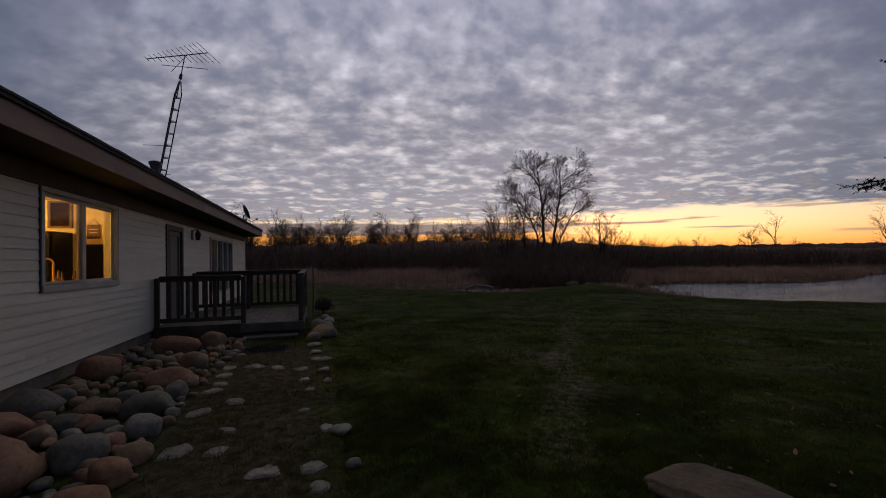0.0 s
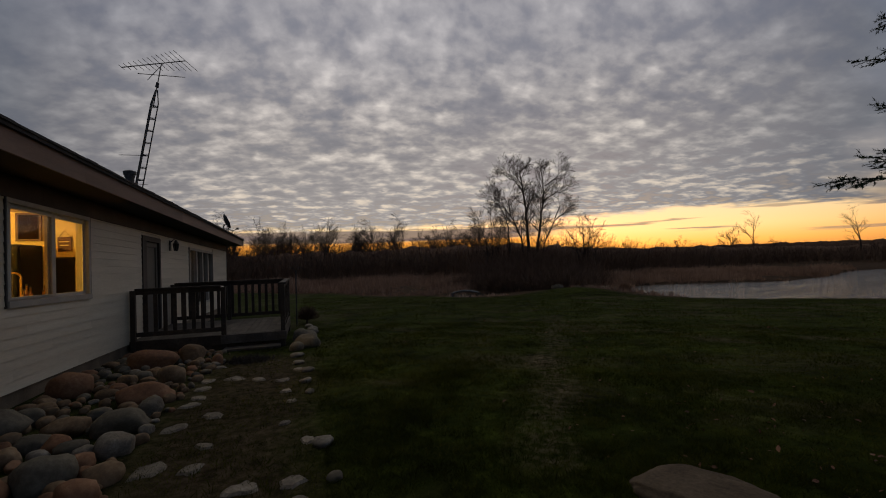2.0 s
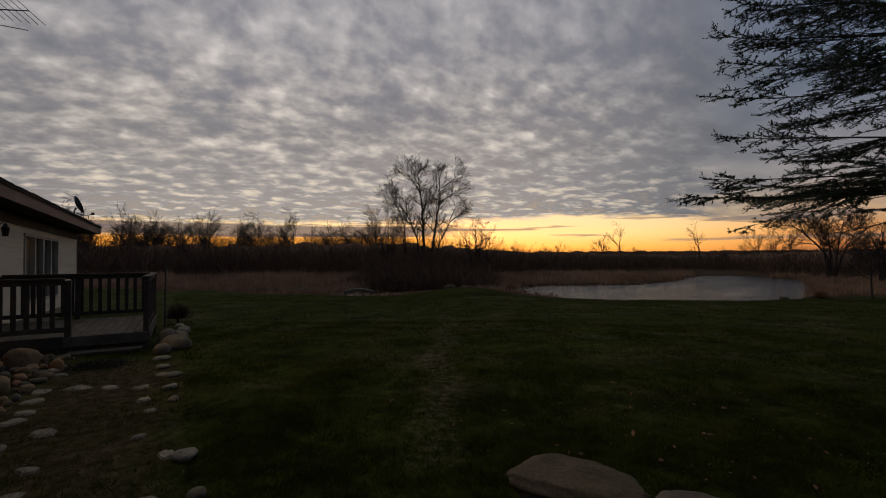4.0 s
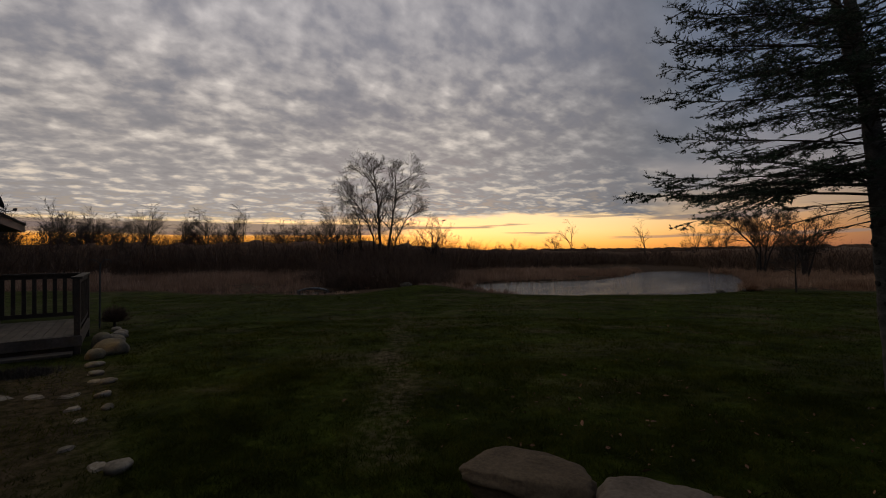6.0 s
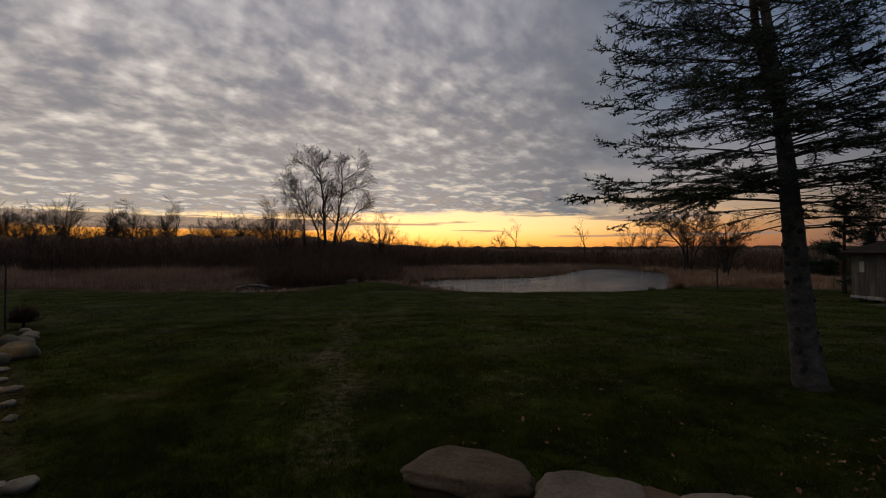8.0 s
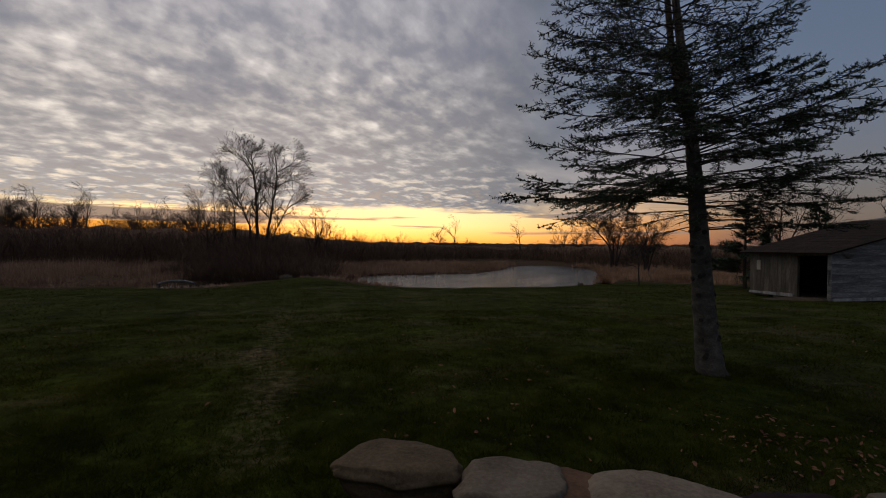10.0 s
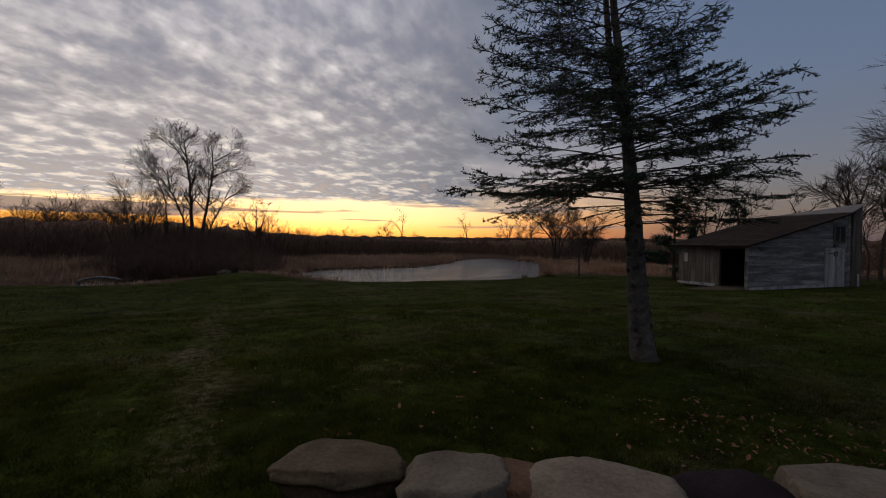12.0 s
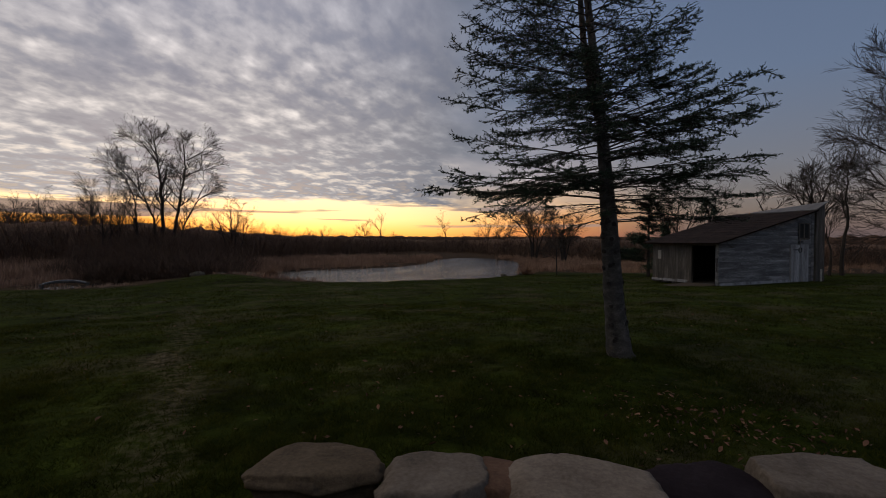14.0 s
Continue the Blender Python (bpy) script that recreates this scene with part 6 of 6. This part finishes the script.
# ---- spruce ----
def build_spruce():
    rng = random.Random(77)
    nrng = np.random.default_rng(77)
    base = Vector((6.86, 1.10, gz(6.86, 1.1)))
    tree = empty("spruce_tree", base, "tall sparse spruce with a bare grey lower trunk", "spruce tree")
    line = [(6.87, 1.05, -0.12), (6.86, 1.09, 0.0), (6.85, 1.13, 0.25), (6.84, 1.17, 0.61), (6.83, 1.21, 1.16), (6.82, 1.25, 1.79), (6.81, 1.31, 2.58), (6.80, 1.38, 3.36), (6.78, 1.47, 4.15), (6.75, 1.56, 4.95), (6.72, 1.64, 5.9), (6.70, 1.70, 6.9), (6.70, 1.72, 7.8), (6.70, 1.72, 8.4)]
    rad = [0.20, 0.172, 0.152, 0.138, 0.125, 0.112, 0.090, 0.070, 0.056, 0.046, 0.036, 0.026, 0.014, 0.006]
    # trunk with rough plates
    s, sides, fine_p, fine_r = Shape(), 22, [], []
    for i in range(len(line) - 1):
        a, b = Vector(line[i]), Vector(line[i + 1])
        n = max(2, int((b - a).length / 0.06))
        for k in range(n):
            fine_p.append(a.lerp(b, k / n) - base)
            fine_r.append(rad[i] + (rad[i + 1] - rad[i]) * k / n)
    s.tube(fine_p, fine_r, sides)
    for i, v in enumerate(s.v):
        p = Vector(v)
        c = fine_p[min(i // sides, len(fine_p) - 1)]
        out = (p - c)
        k = 1 + 0.07 * noise.noise(p * 6) + 0.05 * noise.noise(Vector((p.x * 22, p.y * 22, p.z * 13)))
        if p.z < 0.5:
            k += (0.5 - p.z) * 0.3 * abs(noise.noise(Vector((out.x * 9, out.y * 9, 0)))) 
        s.v[i] = tuple(c + out * k)
    trunk = part("trunk", s, BARK, tree, "pale grey scaly bark with knots", smooth=True)

    def at(z):
        for i in range(len(line) - 1):
            if line[i][2] <= z <= line[i + 1][2]:
                f = (z - line[i][2]) / (line[i + 1][2] - line[i][2])
                return Vector(line[i]).lerp(Vector(line[i + 1]), f) - base, rad[i] + (rad[i + 1] - rad[i]) * f
        return Vector(line[-1]) - base, 0.006

    # stubs and knots where low limbs were cut
    KNOT = material("dark_knot", ((0.016, 0.013, 0.011), (0.03, 0.025, 0.02), (0.05, 0.042, 0.036)), 8, 0.95, 0.3)
    for k in range(64):
        z = 0.22 + 0.20 * (k // 7) + rng.gauss(0, 0.025)
        c, r = at(z)
        a = rng.uniform(0, 2 * math.pi)
        d = Vector((math.cos(a), math.sin(a), 0.15))
        part("knot", Shape().tube([c + d * r * 0.8, c + d * (r + rng.uniform(0.002, 0.018))], [0.040, rng.uniform(0.020, 0.030)], 7), KNOT, trunk)
    # second leader
    s2 = Shape()
    p0, _ = at(3.2)
    ld = [p0, p0 + Vector((0.02, 0.14, 0.5)), p0 + Vector((0.04, 0.26, 1.2)), p0 + Vector((0.03, 0.34, 2.2)), p0 + Vector((0.02, 0.38, 3.2))]
    s2.tube(ld, [0.06, 0.055, 0.045, 0.035, 0.012], 9)
    part("leader", s2, BARK, tree, smooth=True)

    wood = Shape()
    seg_a, seg_b = [], []
    z = 1.62
    azi = 0.4
    whorl, left = 1.95, 4
    out, back = radians(120.7), radians(-59.3)               # towards the house, towards the shed
    long_limbs = [(2.16, out, 2.4, 8), (2.34, out + 0.28, 2.15, 9), (2.26, out - 0.3, 2.05, 7), (2.72, out - 0.2, 1.95, 11), (3.25, out + 0.1, 2.0, 12), (3.8, out - 0.1, 1.95, 15),
                  (2.35, back, 1.95, 11), (2.7, back + 0.25, 1.95, 16), (2.85, back - 0.1, 1.95, 23), (3.2, back + 0.2, 1.7, 26), (1.84, back + 0.1, 1.7, 5), (3.0, back - 0.3, 1.75, 17),
                  (3.5, out - 0.15, 1.9, 17), (4.1, out + 0.1, 1.8, 19), (4.5, out - 0.2, 1.6, 20), (3.4, back + 0.05, 1.6, 24), (3.7, back - 0.15, 1.15, 25), (4.1, back + 0.1, 0.95, 24), (2.12, back + 0.05, 1.85, 8), (2.5, back - 0.2, 1.9, 11), (2.3, back + 0.35, 1.7, 9), (1.95, back - 0.2, 1.5, 4)]
    while z < 8.0:
        left -= 1
        if left <= 0:
            whorl += rng.uniform(0.14, 0.20)
            left = rng.randint(5, 7)
        z = whorl + rng.gauss(0, 0.035)
        c, tr = at(z)
        azi += 2.399 + rng.uniform(-0.5, 0.5)
        lat = 0.86 * math.sin(azi) - 0.51 * math.cos(azi)      # towards the house and away from it
        l_house = np.interp(z, [1.6, 1.9, 2.2, 2.5, 3.0, 3.8, 4.5, 5.2, 6.0, 7.3, 8.2], [0.9, 1.7, 2.25, 2.05, 1.9, 1.85, 1.5, 1.2, 1.0, 0.5, 0.15])
        l_shed = np.interp(z, [1.6, 1.8, 2.0, 2.3, 2.8, 3.1, 3.5, 4.0, 5.2, 6.0, 7.3, 8.2], [0.6, 1.3, 1.55, 1.7, 1.8, 1.8, 1.55, 1.1, 0.9, 0.8, 0.5, 0.15])
        L = float(l_shed + (l_house - l_shed) * (0.5 + 0.5 * lat)) * rng.uniform(0.72, 1.05) * (0.34 if z > 2.3 and rng.random() < 0.28 else 1.0)
        low = z < 2.25
        L *= 0.62 if low else 1.0
        el = radians(rng.uniform(-6, 10) - (9 if 2.4 < z < 3.7 else 4) * lat + float(np.interp(z, [1.8, 2.1, 2.5, 3.5, 5.0, 8], [-6, -1, 5, 10, 13, 26])))
        if long_limbs:
            z, azi, L, el = long_limbs.pop()
            el, low, left = radians(el), z < 2.0, 4
            c, tr = at(z)
        d = Vector((math.cos(azi) * math.cos(el), math.sin(azi) * math.cos(el), math.sin(el)))
        nseg = 10
        p, pts, dirs = c + d * tr * 0.5, [], []
        sag = rng.uniform(0.010, 0.032)
        for k in range(nseg + 1):
            pts.append(p.copy())
            dirs.append(d.copy())
            bend = -sag if k < nseg * 0.55 else rng.uniform(0.0, 0.05)
            d = (d + Vector((rng.gauss(0, 0.045), rng.gauss(0, 0.045), bend + rng.gauss(0, 0.02)))).normalized()
            p = p + d * (L / nseg)
        r0 = 0.005 + 0.0048 * L
        part_r = [r0 * (1 - 0.86 * k / nseg) for k in range(nseg + 1)]
        wood.tube(pts, part_r, 5, cap=False)
        live = 0.25 if low else 0.92
        # side sprays
        m = int(L / 0.078)
        for k in range(m):
            q = 0.16 + 0.84 * (k + rng.random()) / m
            i = min(int(q * nseg), nseg - 1)
            sp = pts[i].lerp(pts[i + 1], q * nseg - i)
            dd = dirs[i]
            sd = dd.cross(Vector((0, 0, 1))).normalized() * (1 if k % 2 else -1)
            ln = min(0.95, L * 0.46) * (1.05 - q * 0.75) * rng.uniform(0.45, 1.15)
            if rng.random() < 0.10:
                continue
            nd = (dd * rng.uniform(0.55, 1.0) + sd * rng.uniform(0.6, 1.0) + Vector((0, 0, rng.uniform(-0.25, 0.12)))).normalized()
            t_pts = [sp]
            pp, sdirs = sp.copy(), []
            for j in range(4):
                nd = (nd + Vector((rng.gauss(0, 0.08), rng.gauss(0, 0.08), rng.uniform(-0.11, 0.05)))).normalized()
                sdirs.append(nd.copy())
                pp = pp + nd * ln / 4
                t_pts.append(pp.copy())
            wood.tube(t_pts, [0.0062, 0.005, 0.0042, 0.0034, 0.0025], 3, cap=False)
            green = rng.random() < live * (0.28 + 1.1 * q)
            if green:
                for j in range(1 if q < 0.5 else 0, 4):
                    seg_a.append(t_pts[j])
                    seg_b.append(t_pts[j + 1])
            tw = max(2, int(ln / 0.045))
            for j in range(tw):
                f = 0.2 + 0.8 * (j + rng.random()) / tw
                jj = min(int(f * 4), 3)
                tp = t_pts[jj].lerp(t_pts[jj + 1], f * 4 - jj)
                td = sdirs[jj]
                ts = td.cross(Vector((0, 0, 1))).normalized() * (1 if j % 2 else -1)
                tl = rng.uniform(0.05, 0.17) * (1.15 - 0.5 * f)
                e = (td * rng.uniform(0.5, 0.9) + ts * 0.8 + Vector((0, 0, rng.uniform(-0.35, 0.30)))).normalized()
                wood.tube([tp, tp + e * tl], [0.0032, 0.0018], 3, cap=False)
                if green and rng.random() < 0.9:
                    seg_a.append(tp)
                    seg_b.append(tp + e * tl)
            # tufts of short shoots at the ends
            if q > 0.4 and green:
                for j in range(rng.randint(2, 5)):
                    e = (sdirs[3] * rng.uniform(0.2, 1.0) + Vector((rng.gauss(0, 0.55), rng.gauss(0, 0.55), rng.uniform(-0.2, 0.75)))).normalized()
                    b0 = t_pts[3].lerp(t_pts[4], rng.random())
                    seg_a.append(b0)
                    seg_b.append(b0 + e * rng.uniform(0.05, 0.12))
    tagged(part("branch_mass", wood, TWIG, tree), kind="stuff")
    a, b = np.array([tuple(p) for p in seg_a]), np.array([tuple(p) for p in seg_b])
    ln = np.linalg.norm(b - a, axis=1)
    cnt = np.maximum(3, (ln / 0.0060).astype(int))
    idx = np.repeat(np.arange(len(a)), cnt)
    f = nrng.random(len(idx))[:, None]
    root = a[idx] * (1 - f) + b[idx] * f
    ax = (b - a)[idx] / ln[idx][:, None]
    rv = nrng.normal(size=(len(idx), 3))
    rv -= (rv * ax).sum(1, keepdims=True) * ax
    rv /= np.linalg.norm(rv, axis=1, keepdims=True)
    out = rv * 0.85 + ax * 0.65 + np.array([0, 0, 0.25])
    out /= np.linalg.norm(out, axis=1, keepdims=True)
    tip = root + out * nrng.uniform(0.020, 0.035, len(idx))[:, None]
    sd = np.cross(out, ax)
    sd /= np.linalg.norm(sd, axis=1, keepdims=True) + 1e-9
    w = 0.0042
    v = np.stack([root - sd * w, root + sd * w, tip], 1).reshape(-1, 3)
    part("needles", fast_mesh("needles", v, np.arange(len(v)).reshape(-1, 3), NEEDLE), None, tree, "dark green short needles in clumps")


build_spruce()


# ---- small things on the lawn's edge ----
def build_yard_things():
    br = empty("footbridge", (11.3, 31.6, -1.04), "small pale arched footbridge over the brook", "footbridge")
    u = Vector((0.90, -0.43, 0))
    v = Vector((0.43, 0.90, 0)) * 0.6
    for k in range(18):
        q = -1 + 2 * (k + 0.5) / 18
        c = u * (q * 0.95) + Vector((0, 0, 0.12 + 0.16 * (1 - q * q)))
        part("plank", Shape().bar(c - v * 0.45, c + v * 0.45, 0.125, 0.035), BARN_GREY, br)
    for sgn in (-1, 1):
        pts = [u * (q * 1.02) + v * (0.40 * sgn) + Vector((0, 0, 0.05 + 0.16 * (1 - q * q))) for q in np.linspace(-1, 1, 9)]
        part("beam", Shape().tube(pts, [0.05] * 9, 6), BARN_BROWN, br)
        for q in (-1.0, 1.0):
            f = u * (q * 1.02) + v * (0.40 * sgn)
            part("pier", Shape().bar(f + Vector((0, 0, -0.4)), f + Vector((0, 0, 0.10)), 0.12), BARN_BROWN, br)
    # thin feeder pole and a dark round shrub past the deck
    px, py = -0.30, 15.2
    pole = empty("feeder_pole", (px, py, gz(px, py)), "thin dark shepherd-hook pole standing in the grass", "pole")
    part("pole", Shape().tube([(0, 0, -0.1), (0.01, 0, 1.55), (0.02, 0, 1.75)], [0.022, 0.020, 0.016], 6), DARK_METAL, pole)
    part("hook", Shape().tube([(0.02, 0, 1.72), (0.10, 0, 1.84), (0.22, 0, 1.84), (0.27, 0, 1.74)], [0.010] * 4, 6), DARK_METAL, pole)
    part("hook", Shape().tube([(0.02, 0, 1.72), (-0.10, 0, 1.84), (-0.20, 0, 1.84), (-0.25, 0, 1.74)], [0.010] * 4, 6), DARK_METAL, pole)
    sx, sy = 0.02, 15.6
    rng = np.random.default_rng(3)
    shrub = empty("shrub", (sx, sy, gz(sx, sy)), "small dark rounded leafless shrub on the lawn", "shrub")
    n = 900
    d = rng.normal(size=(n, 3))
    d[:, 2] = np.abs(d[:, 2]) + 0.2
    d /= np.linalg.norm(d, axis=1, keepdims=True)
    b = d * rng.uniform(0.02, 0.3, (n, 1)) + (0, 0, 0.12)
    t = d * rng.uniform(0.28, 0.45, (n, 1)) * (1, 1, 1.1) + (0, 0, 0.15)
    v, f = strips(rng, b, t, rng.uniform(0.008, 0.02, n), 0.12)
    tagged(part("twig_mass", fast_mesh("twig_mass", v, f, BRUSH), None, shrub), kind="stuff")
    part("stem", Shape().tube([(0, 0, -0.1), (0, 0, 0.25)], [0.04, 0.03], 6), TWIG, shrub)
    for sx, sy, sz in ((20.9, 26.1, 0.75), (21.6, 27.6, 0.6), (34.2, 12.4, 0.8), (36.4, 13.2, 0.9)):
        tuft = empty("sedge_tuft", (sx, sy, gz(sx, sy)), "rounded brown tuft of dead sedge on the bank", "sedge", "sedge tufts on the pond bank")
        d = rng.normal(size=(700, 3))
        d[:, 2] = np.abs(d[:, 2]) + 0.25
        d /= np.linalg.norm(d, axis=1, keepdims=True)
        v, f = strips(rng, d * 0.12 * sz + (0, 0, -0.05), d * rng.uniform(0.55, 1.0, (700, 1)) * (sz * 1.25, sz * 1.25, sz), rng.uniform(0.012, 0.03, 700), 0.12)
        tagged(part("blade_mass", fast_mesh("blade_mass", v, f, REED), None, tuft), kind="stuff")
    mx, my = -0.98, 8.74
    mound = empty("ground_cover", (mx, my, gz(mx, my)), "low dark clump of dead ground cover before the step", "plant")
    d = rng.normal(size=(1500, 3))
    d[:, 2] = np.abs(d[:, 2]) + 0.15
    d /= np.linalg.norm(d, axis=1, keepdims=True)
    spot = np.stack([rng.normal(0, 0.17, 1500), rng.normal(0, 0.13, 1500), np.full(1500, -0.02)], 1)
    v, f = strips(rng, spot, spot + d * (0.12, 0.12, 0.13), rng.uniform(0.008, 0.02, 1500), 0.15)
    tagged(part("blade_mass", fast_mesh("blade_mass", v, f, TWIG), None, mound), kind="stuff")
    # pale stones along the pond's lip and two small ones on the right bank
    for i, (x, y, a, c) in enumerate([(19.0, 28.9, 0.5, 0.16), (19.9, 28.6, 0.6, 0.14), (20.6, 28.0, 0.45, 0.14), (17.6, 29.2, 0.45, 0.25), (33.4, 12.6, 0.2, 0.14), (34.8, 12.7, 0.22, 0.14), (31.0, 13.0, 0.25, 0.14), (21.2, 27.2, 0.4, 0.12)]):
        place_rock("shore_stone", x, y, (a, a * 0.7, c), i * 50, STONE_GREY, 300 + i, "grey stone on the bank of the pond", "stones on the pond bank", 0.3, 0, 0.15)


build_yard_things()


# ---- grass and leaves ----
def build_grass():
    rng = np.random.default_rng(2)
    parts = []
    for n, r0, r1, h0, h1, wd in ((230000, 1.7, 7.5, 0.02, 0.06, 0.008), (130000, 7.5, 14, 0.02, 0.05, 0.013), (150000, 14, 36, 0.02, 0.05, 0.026)):
        head = np.radians(rng.uniform(-30, 112, n))
        r = np.sqrt(rng.uniform(r0 ** 2, r1 ** 2, n)) if r0 > 5 else rng.uniform(r0, r1, n)
        x, y = 0.2 + r * np.sin(head), r * np.cos(head)
        patch = np.sin(x * 1.9 + 0.7 * np.sin(y * 2.3)) * np.sin(y * 1.7 + 0.9 * np.sin(x * 1.3))
        keep = (x > -1.3) & ~((x < -0.3) & (y > 10.2)) & (np.maximum(marsh_amount(x, y), marsh_east(x, y)) < 0.5) & (inside_distance(x, y, POND) < -0.3) & (inside_distance(x, y, BROOK) < -0.2)
        keep &= ~((x < 0.15) & (y < 9.5) & (rng.random(n) < 0.68 + 0.25 * patch))
        trail = np.interp(y, [3.2, 4.2, 5.2, 7.0, 10.6, 13.5], [1.9, 2.5, 3.0, 4.0, 6.3, 8.0])
        keep &= ~((np.abs(x - trail + 0.16 * np.sin(y * 2.1)) < 0.3) & (y > 3) & (y < 12) & (rng.random(n) < 0.62))
        x, y, patch = x[keep], y[keep], patch[keep]
        m = len(x)
        z = ground_height(x, y) - 0.005
        tuft = np.sin(x * 9 + 2 * np.sin(y * 5)) * np.sin(y * 8 + 1.7 * np.sin(x * 6)) + 0.6 * np.sin(x * 2.7 + y) * np.sin(y * 3.1 - x)
        h = rng.uniform(h0, h1, m) * (1 + 0.3 * patch) * np.clip(1 + 0.6 * tuft, 0.25, 2.2)
        base = np.stack([x, y, z], 1)
        a = rng.uniform(0, 2 * np.pi, m)
        side = np.stack([np.cos(a), np.sin(a), np.zeros(m)], 1) * (wd * rng.uniform(0.5, 1.1, m) / 2)[:, None]
        tip = base + np.stack([rng.normal(0, 0.9, m) * h, rng.normal(0, 0.9, m) * h, h], 1)
        parts.append(np.stack([base - side, base + side, tip], 1).reshape(-1, 3))
    v = np.concatenate(parts)
    tagged(new("grass", fast_mesh("grass", v, np.arange(len(v)).reshape(-1, 3), BLADE)), "short dark green autumn grass", "grass", kind="stuff")


build_grass()


def build_leaves():
    rng = np.random.default_rng(14)
    n = 1150
    x = np.concatenate([rng.normal(4.7, 0.5, 330), rng.normal(3.7, 0.9, 90), rng.uniform(1, 15, n - 420)])
    y = np.concatenate([rng.normal(-0.1, 0.6, 330), rng.normal(2.8, 0.9, 90), rng.uniform(-4, 14, n - 420)])
    ok = ~((np.hypot(x - 6.85, y - 1.1) < 0.3)) & (x > 2.4 - y * 0.1)
    x, y = x[ok], y[ok]
    z = ground_height(x, y) + rng.uniform(0.03, 0.06, len(x))
    vs, fs = [], []
    outline = [(-1, 0, 0.0), (-0.5, 0.42, 0.16), (0.1, 0.5, 0.22), (0.55, 0.3, 0.14), (1.05, 0, 0.05), (0.55, -0.3, 0.14), (0.1, -0.5, 0.22), (-0.5, -0.42, 0.16)]
    for i in range(len(x)):
        sc = rng.uniform(0.010, 0.026) * (1.5 if i % 9 == 0 else 1.0)
        m = pose(x[i], y[i], z[i], rng.normal(0, 28), rng.normal(0, 28), rng.uniform(0, 360))
        k = len(vs)
        curl = rng.uniform(0.3, 1.6)
        vs.append(tuple(m @ Vector((0, 0, 0))))
        vs += [tuple(m @ Vector((px * sc, py * sc, pz * sc * curl))) for px, py, pz in outline]
        fs += [(k, k + 1 + j, k + 1 + (j + 1) % 8) for j in range(8)]
    tagged(new("fallen_leaves", fast_mesh("fallen_leaves", np.array(vs), np.array(fs), LEAF)), "curled brown leaves scattered on the lawn", "leaves", kind="stuff")


build_leaves()
